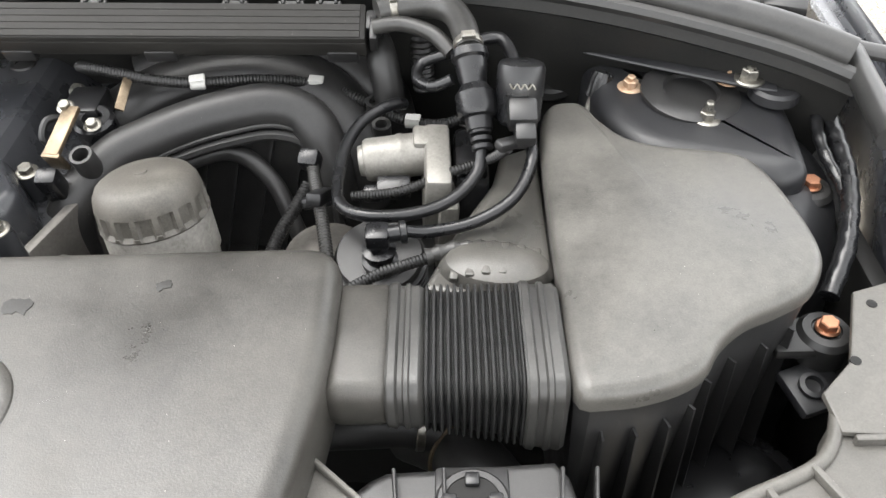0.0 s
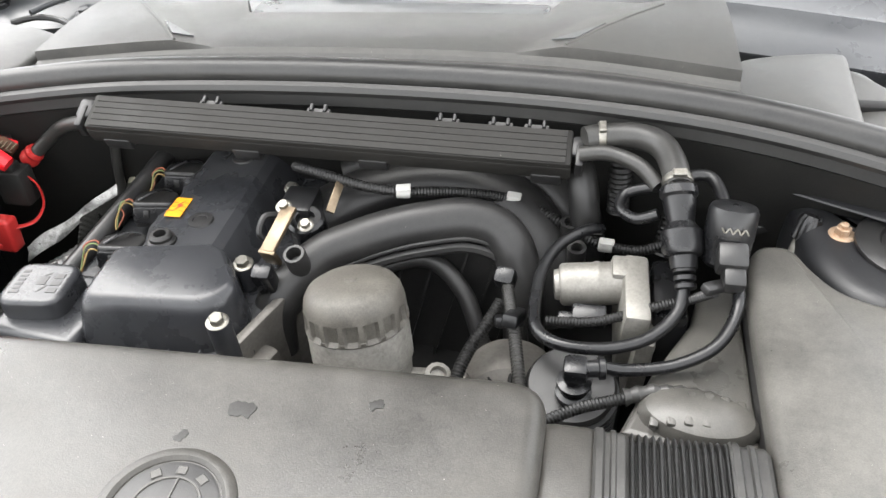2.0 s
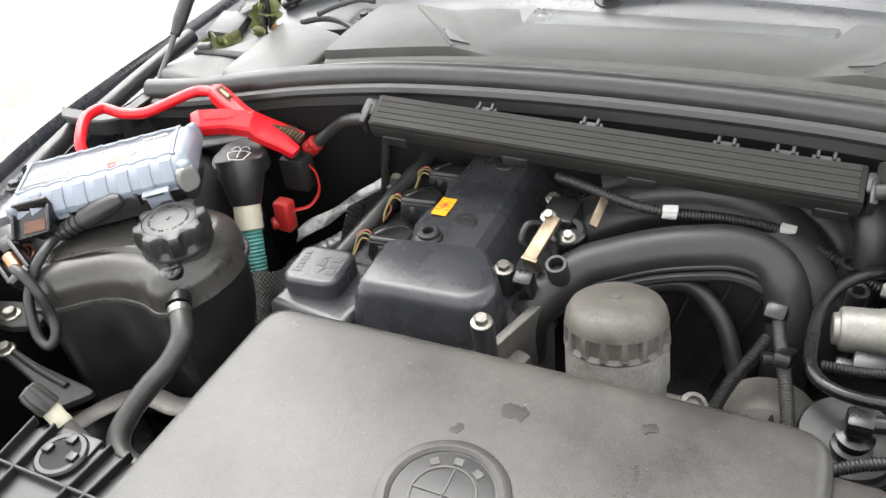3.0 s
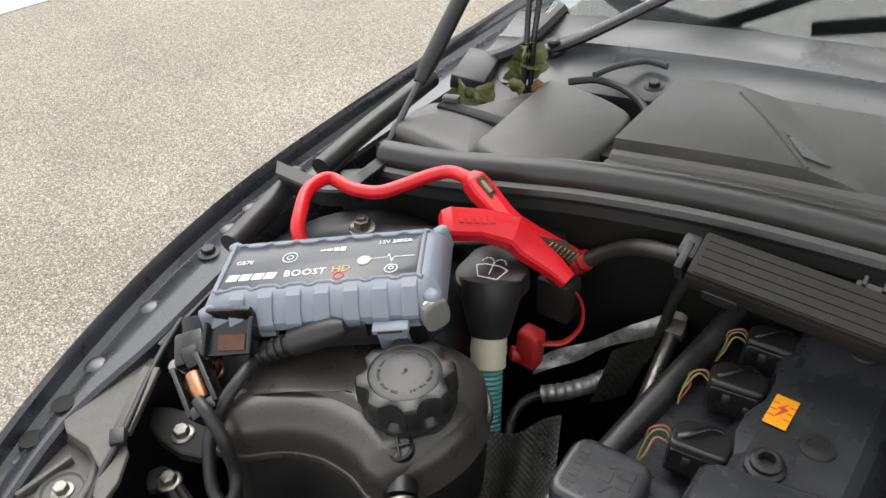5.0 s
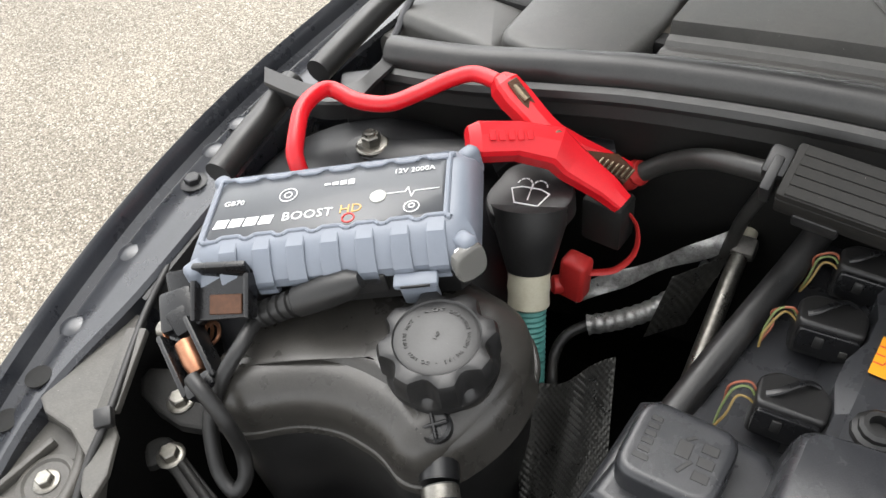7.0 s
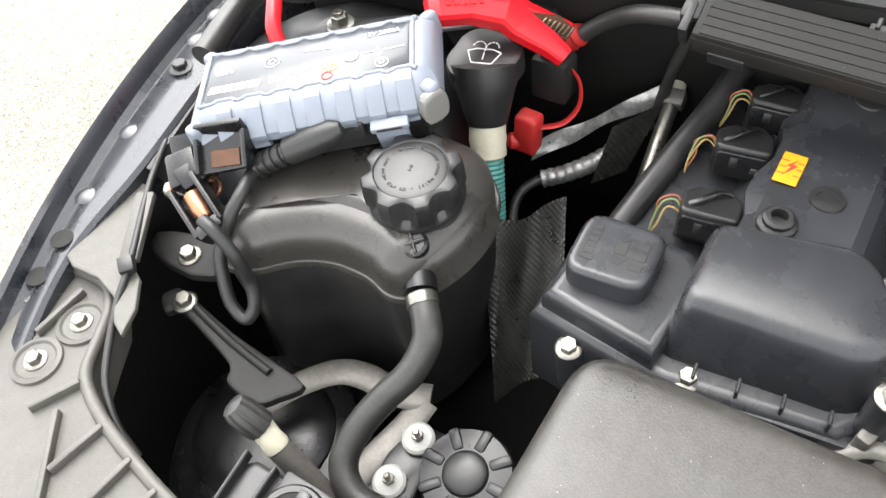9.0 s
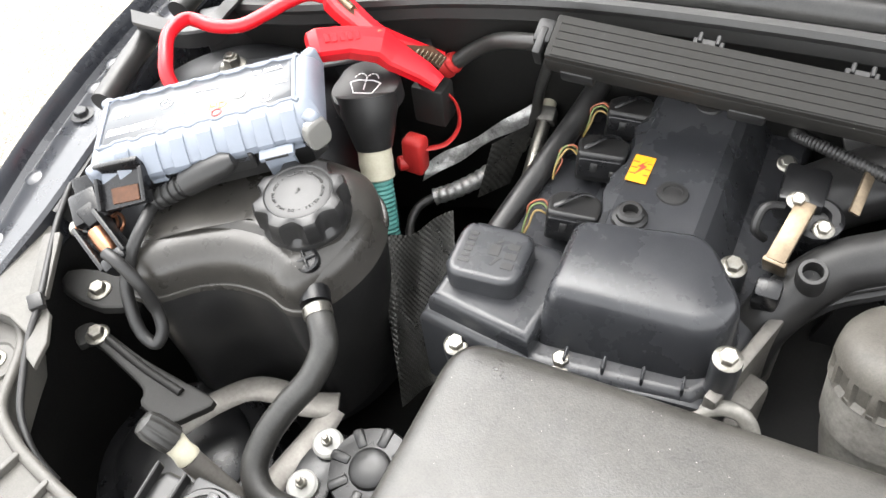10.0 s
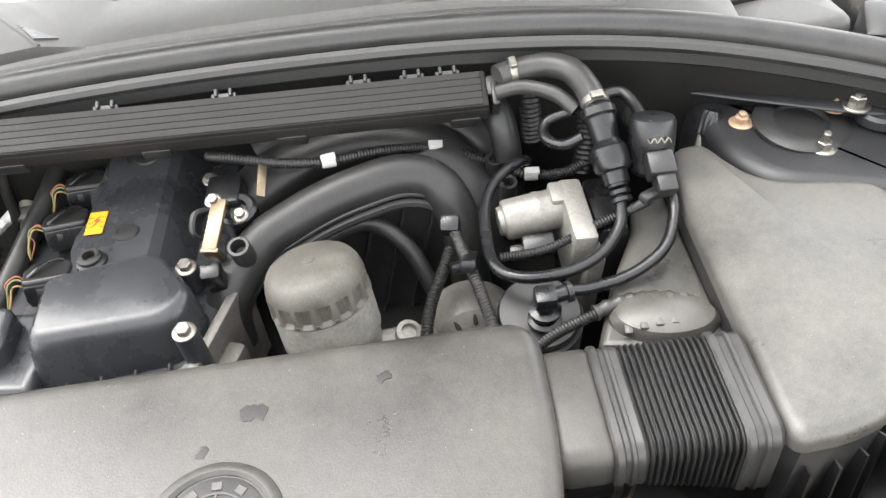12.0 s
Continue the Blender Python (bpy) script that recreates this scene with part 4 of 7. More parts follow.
# ignition coils
def coil(x, y, turn, k0):
    t = thing("ignition_coil", (x, y, 0.77), "black plastic ignition coil with coloured wires", "ignition coil", "ignition coils")
    m = pose(x, y, 0.797, -10, 4, turn)
    bm = bmesh.new()
    slab(bm, rpoly([(-0.024, -0.016), (0.024, -0.016), (0.027, 0.010), (0.018, 0.022), (-0.014, 0.022), (-0.025, 0.010)], 0.006, 4), 0.010, -0.022, 0.003, 3, 0, m)
    part("coil_body", bm, M_PLASTIC, t)
    bm = bmesh.new()
    slab(bm, rpoly([(-0.023, -0.011), (0.021, -0.011), (0.021, 0.010), (-0.023, 0.010)], 0.0045, 4), 0.006, -0.006, 0.0012, 2, 0, m @ pose(0.001, -0.016, -0.004, 82, 0, 0))
    part("plug", bm, M_SATIN, t)
    for px_, w in ((-0.006, 0.007), (0.013, 0.006)):
        bm = bmesh.new()
        rbox(bm, m @ pose(px_, -0.0225, -0.002 if w > 0.0065 else -0.007, 82, 0, 0), (w, 0.010 if w > 0.0065 else 0.006, 0.002), 0.001, 2)
        part("catch", bm, M_RUBBER if w > 0.0065 else M_HOSE, t)
    bm = bmesh.new()
    tube(bm, [m @ V((-0.018 + 0.034 * u, 0.006 - 0.012 * math.cos(math.pi * u), 0.010 + 0.006 * math.sin(math.pi * u))) for u in np.linspace(0, 1, 9)], 0.0028, 8, 2, squash=0.6)
    part("lever", bm, M_SATIN, t)
    rnd = random.Random(k0)
    for k, mm in enumerate((M_WIREY, M_WIREG, M_WIRER)):
        bm = bmesh.new()
        d, e = 0.003 * k, rnd.uniform(-0.003, 0.003)
        tube(bm, [m @ V(q) for q in ((-0.020, -0.010 + d, -0.002), (-0.029, -0.008 + d + e, 0.004 + d), (-0.036 - d, -0.010 + d, 0.003 + e), (-0.041 - e, -0.019 + 2 * d, -0.010), (-0.044, -0.024 + d, -0.022))], 0.0010, 6, 6)
        part("wire", bm, mm, t)
    bm = bmesh.new()
    lathe(bm, m @ pose(0.006, 0.016, -0.02), [(0.017, -0.02), (0.017, 0.012), (0.014, 0.018), (0.008, 0.019)], 18)
    part("neck", bm, M_RUBBER, t)


coil(-0.574, 0.736, 10, 1)
coil(-0.575, 0.822, 12, 2)
coil(-0.566, 0.890, 8, 3)
bm = bmesh.new()
tube(bm, [(-0.645, 0.705, 0.765), (-0.635, 0.78, 0.775), (-0.62, 0.87, 0.79), (-0.612, 0.93, 0.80)], 0.0125, 10, 5)
solo("coil_wire_channel", bm, M_PLASTIC, "black plastic wire channel beside the ignition coils", "cable channel")
bm = bmesh.new()
m = pose(-0.5285, 0.796, 0.8165, 0, 0, 0)
rbox(bm, m, (0.020, 0.037, 0.0012), 0.0004, 1)
st = solo("warning_sticker", bm, M_YELLOW, "yellow warning sticker with a red lightning bolt", "sticker")
bm = bmesh.new()
plate(bm, [m @ V(p) for p in ((0.004, 0.012, 0.0007), (-0.004, 0.002, 0.0007), (0.000, 0.002, 0.0007), (-0.004, -0.010, 0.0007), (0.005, 0.004, 0.0007), (0.0005, 0.005, 0.0007))], (0, 0, 0.0003))
part("bolt_sign", bm, M_REDDULL, st, "red lightning bolt")
bm = bmesh.new()
for k in range(3):
    rbox(bm, m @ pose(-0.0065, 0.008 - 0.008 * k, 0.0008), (0.006, 0.001, 0.0003), 0)
    rbox(bm, m @ pose(0.0068, 0.008 - 0.008 * k, 0.0008), (0.005, 0.001, 0.0003), 0)
part("fine_print", bm, M_REDDULL, st)

# ---- coolant expansion tank ----
tank = thing("expansion_tank", (-0.83, 0.60, 0.55), "black plastic coolant expansion tank", "expansion tank")
TO = rpoly([(-0.948, 0.508), (-0.915, 0.496), (-0.893, 0.504), (-0.868, 0.530), (-0.838, 0.544), (-0.800, 0.545), (-0.775, 0.536), (-0.756, 0.543), (-0.742, 0.575), (-0.735, 0.625), (-0.742, 0.668), (-0.77, 0.695),
      (-0.83, 0.70), (-0.90, 0.685), (-0.95, 0.62)], 0.02, 4)
bm = bmesh.new()
slab(bm, TO, 0.838, 0.792, 0.030, 8, dome=0.006)
part("upper_half", bm, M_TANK, tank)
bm = bmesh.new()
slab(bm, [(x + (-0.85 - x) * -0.035, y + (0.6 - y) * -0.045) for x, y in TO], 0.794, 0.787, 0.002, 2)
part("seam", bm, M_TANK, tank)
# Darker plastic below the seam puts the tank's shaded side into the colour.
bm = bmesh.new()
slab(bm, TO, 0.789, 0.58, 0.004, 2, flare=-0.012)
part("lower_half", bm, M_PLASTIC, tank)
bm = bmesh.new()
DO = [(-0.838, 0.585), (-0.815, 0.556), (-0.780, 0.545), (-0.752, 0.552), (-0.736, 0.585), (-0.732, 0.625), (-0.745, 0.660), (-0.79, 0.672), (-0.832, 0.650)]
slab(bm, DO, 0.828, 0.79, 0.022, 6, 4, flare=0.006)
part("filler_dome", bm, M_TANK, tank)
CAPM = axes((-0.786, 0.611, 0.832), (0.0, -0.05, 1)) @ Matrix.Diagonal((0.815, 0.815, 0.88, 1))
bm = bmesh.new()
lathe(bm, CAPM, [(0.049, -0.012), (0.048, 0.008), (0.046, 0.012), (0.043, 0.014)], 36)
part("neck", bm, M_TANK, tank)


def lobes(a, r, z):
    k = 0.5 + 0.5 * math.cos(8 * a)
    return r * (1 - 0.17 * max(0.0, 1 - 1.35 * k) ** 0.8) if r > 0.043 and z > 0.020 else r


bm = bmesh.new()
lathe(bm, CAPM, [(0.050, 0.006), (0.0515, 0.008), (0.0515, 0.012), (0.0505, 0.0145), (0.0535, 0.0205), (0.0530, 0.040), (0.0505, 0.0445), (0.047, 0.0457), (0.039, 0.0462), (0.0375, 0.0452), (0.034, 0.0462), (0.012, 0.0466), (0.003, 0.0466)], 96, lobes)
cap = part("screw_cap", bm, M_PLASTIC, tank, "black lobed screw cap with raised writing")
words = "DO NOT OPEN HOT - NICHT OEFFNEN WENN HEISS - "
for k, ch in enumerate(words):
    if ch != " ":
        a = -360 * k / len(words)
        lettering("letter", ch, 0.0052, CAPM @ pose(0, 0, 0.0466, 0, 0, a + 200) @ pose(0, 0.0275, 0), M_PLASTIC, cap, align="CENTER", depth=0.0005)
lettering("letter", "140", 0.006, CAPM @ pose(0, 0, 0.0468, 0, 0, 100), M_PLASTIC, cap, align="CENTER", depth=0.0005)
bm = bmesh.new()
XM = axes((-0.763, 0.569, 0.8315), (0.05, -0.30, 0.9))
lathe(bm, XM, [(0.0125, -0.006), (0.0125, 0.003), (0.0105, 0.005), (0.0095, 0.003)], 24)
rbox(bm, XM @ pose(0, 0, 0.004, 0, 0, 45), (0.021, 0.003, 0.004), 0.001, 1)
rbox(bm, XM @ pose(0, 0, 0.004, 0, 0, -45), (0.021, 0.003, 0.004), 0.001, 1)
part("bleed_screw", bm, M_SATIN, tank)

hose = thing("coolant_hose", (-0.74, 0.54, 0.60), "bent dark rubber coolant hose with a metal clamp", "hose")
HP = [(-0.761, 0.566, 0.806), (-0.746, 0.546, 0.8), (-0.731, 0.53, 0.794), (-0.723, 0.515, 0.785), (-0.726, 0.492, 0.77), (-0.739, 0.468, 0.755), (-0.749, 0.44, 0.738), (-0.748, 0.415, 0.725), (-0.73, 0.4, 0.715), (-0.7, 0.4, 0.708), (-0.656, 0.409, 0.7)]
bm = bmesh.new()
tube(bm, HP[1:], 0.0125, 16, 8)
part("rubber", bm, M_HOSE, hose)
bm = bmesh.new()
tube(bm, [HP[0], V(HP[0]).lerp(V(HP[1]), 0.9)], 0.0145, 18, 4)
part("coupling", bm, M_SATIN, hose)
bm = bmesh.new()
tube(bm, [V(HP[1]).lerp(V(HP[2]), 0.05), V(HP[1]).lerp(V(HP[2]), 0.45)], 0.0136, 20, 3)
part("clamp", bm, M_STEEL, hose, "bright metal hose clamp")

# ---- washer filler ----
wash = thing("washer_filler", (-0.79, 0.73, 0.62), "washer fluid filler with black cap and faded green hose", "washer filler")
WT, WB = V((-0.819, 0.782, 0.856)), V((-0.770, 0.690, 0.655))
wz = (WT - WB).normalized()
bm = bmesh.new()
tube(bm, [WT - wz * 0.098, WT - wz * 0.15, WB], 0.0160, 16, 6, rib=(0.005, 0.0014))
part("hose", bm, M_GREEN, wash, "faded green corrugated hose")
bm = bmesh.new()
lathe(bm, axes(WT - wz * 0.104, wz), [(0.0165, 0), (0.0185, 0.002), (0.0180, 0.012), (0.0190, 0.018), (0.0182, 0.026), (0.0188, 0.034), (0.017, 0.037)], 24)
part("tape", bm, M_CREAM, wash, "cream tape wound round the hose")
bm = bmesh.new()
lathe(bm, axes(WT - wz * 0.070, wz), [(0.0195, 0), (0.0205, 0.003), (0.024, 0.016), (0.031, 0.042), (0.033, 0.060)], 28)
part("neck", bm, M_PLASTIC, wash)
CM = axes(WT - V((0, 0, 0.012)), (0.02, -0.18, 1), (0.96, 0.25, 0))
bm = bmesh.new()
lathe(bm, CM, [(0.034, -0.018), (0.0375, -0.014), (0.038, 0.004), (0.036, 0.0085), (0.031, 0.010), (0.004, 0.0102)], 48, lambda a, r, z: r * (1 - 0.10 * abs(math.cos(2 * a + 0.6)) ** 4))
wcap = part("lid", bm, M_PLASTIC, wash, "black flip lid with a white washer symbol")
bm = bmesh.new()
def line2(bm, pts, w=0.0011, m=CM):
    for a, b_ in zip(pts, pts[1:]):
        a, b_ = V(a), V(b_)
        d = b_ - a
        rbox(bm, m @ pose(*((a + b_) / 2), 0.0104) @ pose(0, 0, 0, 0, 0, math.degrees(math.atan2(d.y, d.x))), (d.length + w * 0.6, w, 0.0004), 0)


line2(bm, [(-0.0165, 0.003), (-0.010, -0.011), (0.010, -0.011), (0.0165, 0.003)])
line2(bm, [(-0.0165, 0.003), (-0.008, 0.0065), (0.008, 0.0065), (0.0165, 0.003)])
for s in (-1, 1):
    for k in range(5):
        a0, a1 = radians(180 - 36 * k), radians(180 - 36 * k - 22)
        c = 0.0065
        line2(bm, [(s * (c + c * math.cos(a0)), 0.008 + 0.0075 * math.sin(a0)), (s * (c + c * math.cos(a1)), 0.008 + 0.0075 * math.sin(a1))])
line2(bm, [(0, -0.006), (0, 0.002)])
line2(bm, [(0, 0.004), (0, 0.008)])
part("symbol", bm, M_WHITE, wcap, "white washer symbol")

# ---- jump starter ----
jump = thing("jump_starter", (-0.91, 0.66, 0.83), "blue-grey ribbed portable jump starter with charcoal face plate", "jump starter")
ux = V((0.829, 0.550, 0.102)).normalized()
uy = V((-0.553, 0.833, -0.001))
uy = (uy - ux * uy.dot(ux)).normalized()
uz = ux.cross(uy)
JM = Matrix.Translation((-0.910, 0.653, 0.905)) @ Matrix((ux, uy, uz)).transposed().to_4x4()


def js_ring(x0, x1, y0, y1, z, cut=0.012):
    """An oblong with cut corners across the jump starter, z out of its face."""
    return [JM @ V((x, y, z)) for x, y in ((x0, y0 + cut), (x0 + cut, y0), (x1 - cut, y0), (x1, y0 + cut), (x1, y1 - cut), (x1 - cut, y1), (x0 + cut, y1), (x0, y1 - cut))]


bm = bmesh.new()
skin(bm, [js_ring(-0.113, 0.104, -0.052, 0.052, -0.031), js_ring(-0.117, 0.108, -0.056, 0.056, -0.028), js_ring(-0.117, 0.108, -0.056, 0.056, -0.020), js_ring(-0.114, 0.105, -0.049, 0.052, -0.009),
          js_ring(-0.109, 0.099, -0.040, 0.046, -0.002), js_ring(-0.106, 0.094, -0.036, 0.043, 0.0), js_ring(-0.104, 0.090, -0.033, 0.041, 0.0006)])
shell = part("shell", bm, M_BOOST, jump)
bm = bmesh.new()
skin(bm, [js_ring(-0.100, 0.092, -0.044, 0.046, -0.062), js_ring(-0.108, 0.100, -0.050, 0.050, -0.058), js_ring(-0.110, 0.102, -0.052, 0.052, -0.0305)])
part("underside", bm, M_PLASTIC, jump, "black plastic underside")
bm = bmesh.new()
skin(bm, [js_ring(-0.101, 0.084, -0.029, 0.038, -0.003, 0.005), js_ring(-0.101, 0.084, -0.029, 0.038, 0.0006, 0.005), js_ring(-0.1005, 0.0835, -0.0285, 0.0375, 0.0010, 0.005)])
face = part("face_plate", bm, M_BOOSTTOP, jump, "charcoal face plate")
# raised rim round the plate, stepping over the grips
for s, y in ((-1, -0.0305), (1, 0.0395)):
    pts = [(-0.103, y)]
    for k in range(7):
        x = -0.088 + 0.0265 * k
        pts += [(x - 0.003, y), (x + 0.001, y + 0.0035 * -s), (x + 0.015, y + 0.0035 * -s), (x + 0.019, y)]
    pts.append((0.087, y))
    bm = bmesh.new()
    for a, b_ in zip(pts, pts[1:]):
        tube(bm, [JM @ V((*a, 0.0006)), JM @ V((*b_, 0.0006))], 0.0019, 8, 1)
    part("rim", bm, M_BOOST, jump)
for x in (-0.103, 0.087):
    bm = bmesh.new()
    tube(bm, [JM @ V((x, -0.0305, 0.0006)), JM @ V((x, 0.0395, 0.0006))], 0.0020, 8, 2)
    part("rim", bm, M_BOOST, jump)
# grip pads down the sloping flanks
for k in range(7):
    x = -0.088 + 0.0265 * k + 0.008
    for s in (-1, 1):
        pts = [(s * 0.0335, 0.0008), (s * 0.042, -0.0005), (s * 0.052, -0.009), (s * 0.0585, -0.0195), (s * 0.0585, -0.028), (s * 0.052, -0.0315)]
        if s > 0:
            pts[0] = (0.043, 0.0006)
        bm = bmesh.new()
        w, e = 0.0072, 0.0012
        rings = []
        for (y, z) in pts:
            rings.append([JM @ V((x + u, y, z - d)) for u, d in ((-w, 0.004), (-w, e * 0.6), (-w + e, 0.0), (w - e, 0.0), (w, e * 0.6), (w, 0.004))])
        skin(bm, rings)
        part("grip_rib", bm, M_BOOST, jump, angle=18)
for x in (-0.1085, 0.0995):
    for y in (-0.046, 0.048):
        bm = bmesh.new()
        rbox(bm, JM @ pose(x, y, -0.017, 8 if y < 0 else -8, 0, 45 if x * y > 0 else -45), (0.017, 0.014, 0.026), 0.005, 3)
        part("corner_guard", bm, M_BOOST, jump)
bm = bmesh.new()
slab(bm, [(-0.014, -0.010), (0.010, -0.012), (0.016, 0.0), (0.010, 0.012), (-0.014, 0.010)], 0.004, -0.004, 0.003, 3, 4, JM @ pose(0.1005, -0.0540, -0.024, 90, 0, 38) @ Matrix.Diagonal((0.80, 1.20, 1, 1)))
part("lamp_lens", bm, M_LENS, jump, "clear lamp lens on the corner")
bm = bmesh.new()
rbox(bm, JM @ pose(0.0985, -0.0510, -0.024, 90, 0, 38), (0.018, 0.030, 0.003), 0.001, 1)
part("lamp_reflector", bm, M_CHROME, jump)
bm = bmesh.new()
rbox(bm, JM @ pose(0.0605, -0.0610, -0.040, 8, 0, 0), (0.028, 0.008, 0.028), 0.003)
rbox(bm, JM @ pose(0.0605, -0.0635, -0.027, 8, 0, 0), (0.033, 0.012, 0.006), 0.002, 2)
flap = part("port_flap", bm, M_BOOST, jump, "grey rubber port flap")
bm = bmesh.new()
rbox(bm, JM @ pose(0.0605, -0.0700, -0.0265, 8, 0, 0), (0.022, 0.0012, 0.0028), 0.0004, 1)
part("slot", bm, M_PLASTIC, flap, "dark slot in the flap")
bm = bmesh.new()
rbox(bm, JM @ pose(0.004, -0.0545, -0.034), (0.066, 0.008, 0.018), 0.002)
part("socket", bm, M_PLASTIC, jump)
# printing on the face plate
Z = 0.0013
for k in range(4):
    bm = bmesh.new()
    x = -0.091 + 0.0122 * k
    plate(bm, [JM @ V((x + a, -0.0125 + c, Z - 0.0002)) for a, c in ((-0.0060, -0.0045), (0.0042, -0.0045), (0.0060, 0.0045), (-0.0042, 0.0045))], uz * 0.0004)
    part("logo_mark", bm, M_WHITE, face, "white plain logo shape")
lettering("print_word", "BOOST", 0.0125, JM @ pose(-0.042, -0.012, Z), M_WHITE, face, "white printed word BOOST")
lettering("print_word", "HD", 0.0125, JM @ pose(0.0035, -0.011, Z), M_ORANGE, face, "gold printed letters HD")
lettering("print_word", "GB70", 0.0075, JM @ pose(-0.094, 0.010, Z), M_WHITE, face, "white printed GB70")
lettering("print_word", "12V", 0.0072, JM @ pose(0.043, 0.025, Z), M_WHITE, face)
lettering("print_word", "2000A", 0.0072, JM @ pose(0.0565, 0.025, Z, 0, 0, 0), M_WHITE, face)
for at, r in (((-0.041, 0.013), 0.0075), ((0.060, -0.016), 0.0062)):
    bm = bmesh.new()
    lathe(bm, JM @ pose(*at, Z), [(r, -0.0002), (r, 0.0003), (r - 0.0008, 0.0003), (r - 0.0008, -0.0002)], 28, None, False)
    part("print_ring", bm, M_WHITE, face)
bm = bmesh.new()
lathe(bm, JM @ pose(-0.041, 0.013, Z), [(0.0034, -0.0002), (0.0034, 0.0003), (0.0026, 0.0003), (0.0026, -0.0002)], 20, None, False)
part("print_sign", bm, M_WHITE, face)
bm = bmesh.new()
lathe(bm, JM @ pose(0.060, -0.015, Z), [(0.0026, -0.0002), (0.0026, 0.0003), (0.0018, 0.0003), (0.0018, -0.0002)], 16, None, False)
part("print_sign", bm, M_WHITE, face)
for k in range(4):
    bm = bmesh.new()
    rbox(bm, JM @ pose(-0.010 + 0.0065 * k, 0.020, Z), (0.005, 0.002 + 0.0013 * k, 0.0004), 0)
    part("print_bar", bm, M_WHITE, face)
bm = bmesh.new()
for a, b_ in (((0.039, 0.001), (0.054, 0.001)), ((0.054, 0.001), (0.056, 0.006)), ((0.056, 0.006), (0.059, -0.005)), ((0.059, -0.005), (0.061, 0.001)), ((0.061, 0.001), (0.080, 0.001))):
    a, b_ = V(a), V(b_)
    d = b_ - a
    rbox(bm, JM @ pose(*((a + b_) / 2), Z) @ pose(0, 0, 0, 0, 0, math.degrees(math.atan2(d.y, d.x))), (d.length, 0.0007, 0.0004), 0)
part("print_line", bm, M_WHITE, face, "white printed pulse line")
bm = bmesh.new()
lathe(bm, JM @ pose(0.033, -0.001, Z), [(0.0065, -0.001), (0.0065, 0.0006), (0.0052, 0.0012), (0.001, 0.0012)], 28)
part("button", bm, M_WHITEPL, face, "pale round push button")
bm = bmesh.new()
lathe(bm, JM @ pose(0.012, -0.0205, Z), [(0.0055, -0.001), (0.0052, 0.0004), (0.0042, 0.0006), (0.0036, -0.0006)], 24)
part("override_button", bm, M_REDDULL, face, "small recessed red button")

# ---- red lead and clamp ----
lead = thing("red_lead", (-1.0, 0.74, 0.86), "thick red jumper lead arching out of the jump starter", "jumper lead")
bm = bmesh.new()
tube(bm, [(-0.968, 0.668, 0.870), (-0.979, 0.678, 0.885), (-0.987, 0.684, 0.897), (-0.995, 0.697, 0.905), (-1.008, 0.720, 0.912), (-1.013, 0.743, 0.912), (-1.010, 0.759, 0.908), (-0.985, 0.763, 0.902), (-0.959, 0.775, 0.900), (-0.943, 0.799, 0.902), (-0.928, 0.825, 0.905), (-0.912, 0.840, 0.907), (-0.884, 0.836, 0.910)], 0.0074, 14, 8)
part("cable", bm, M_RED, lead)
clamp = thing("red_clamp", (-0.81, 0.82, 0.83), "red plastic jumper clamp with serrated copper jaws", "clamp")
ct, ch, cp, cj = V((-0.882, 0.834, 0.914)), V((-0.864, 0.764, 0.903)), V((-0.816, 0.815, 0.888)), V((-0.750, 0.814, 0.848))
tip = V((-0.766, 0.858, 0.848))
cn = (cj - cp).cross(ch - cp).normalized()
cn = cn if cn.z > 0 else -cn


def arm(bm, pts, w, h, ridge=0.12):
    """A bar of oblong, slightly ridged section through points, widths and heights given at each."""
    rings = []
    for i, p in enumerate(pts):
        d = (pts[min(i + 1, len(pts) - 1)] - pts[max(i - 1, 0)]).normalized()
        s = cn.cross(d).normalized()
        a, b_ = w[i] / 2, h[i] / 2
        rings.append([p + s * x * a + cn * y * b_ for x, y in ((-1, -0.7), (-0.8, -1), (0.8, -1), (1, -0.7), (1, 0.6), (0.82, 0.95), (0.1, 1 + ridge), (-0.82, 0.95), (-1, 0.6))])
    return skin(bm, rings)


# long piece: slotted cable end, over the pivot, down to the upper jaw
bm = bmesh.new()
arm(bm, [ct + (ct - cp) * 0.02, ct.lerp(cp, 0.10), ct.lerp(cp, 0.30), ct.lerp(cp, 0.75), cp, cp.lerp(tip, 0.4), cp.lerp(tip, 0.85), tip],
    (0.012, 0.022, 0.025, 0.022, 0.026, 0.018, 0.009, 0.006), (0.018, 0.026, 0.024, 0.020, 0.018, 0.014, 0.012, 0.010))
part("upper_handle", bm, M_RED, clamp, angle=16)
bm = bmesh.new()
arm(bm, [ch + (ch - cp) * 0.03, ch.lerp(cp, 0.10), ch.lerp(cp, 0.55), cp + V((0.006, -0.006, -0.002)), cp.lerp(cj, 0.35) + V((-0.003, -0.004, 0)), cp.lerp(cj, 0.75), cj],
    (0.024, 0.031, 0.030, 0.034, 0.030, 0.022, 0.017), (0.016, 0.022, 0.022, 0.022, 0.018, 0.016, 0.013))
part("lower_handle", bm, M_RED, clamp, angle=16)
bm = bmesh.new()
jm = cp.lerp(cj, 0.55).lerp(cp.lerp(tip, 0.55), 0.5)
arm(bm, [jm.lerp(cp, 0.25) + cn * 0.002, jm.lerp(tip, 0.55) + cn * 0.002, tip.lerp(cj, 0.30) + cn * 0.001], (0.012, 0.020, 0.016), (0.008, 0.008, 0.008), 0.0)
part("jaw", bm, M_CONTACT, clamp, "worn copper serrated jaw")
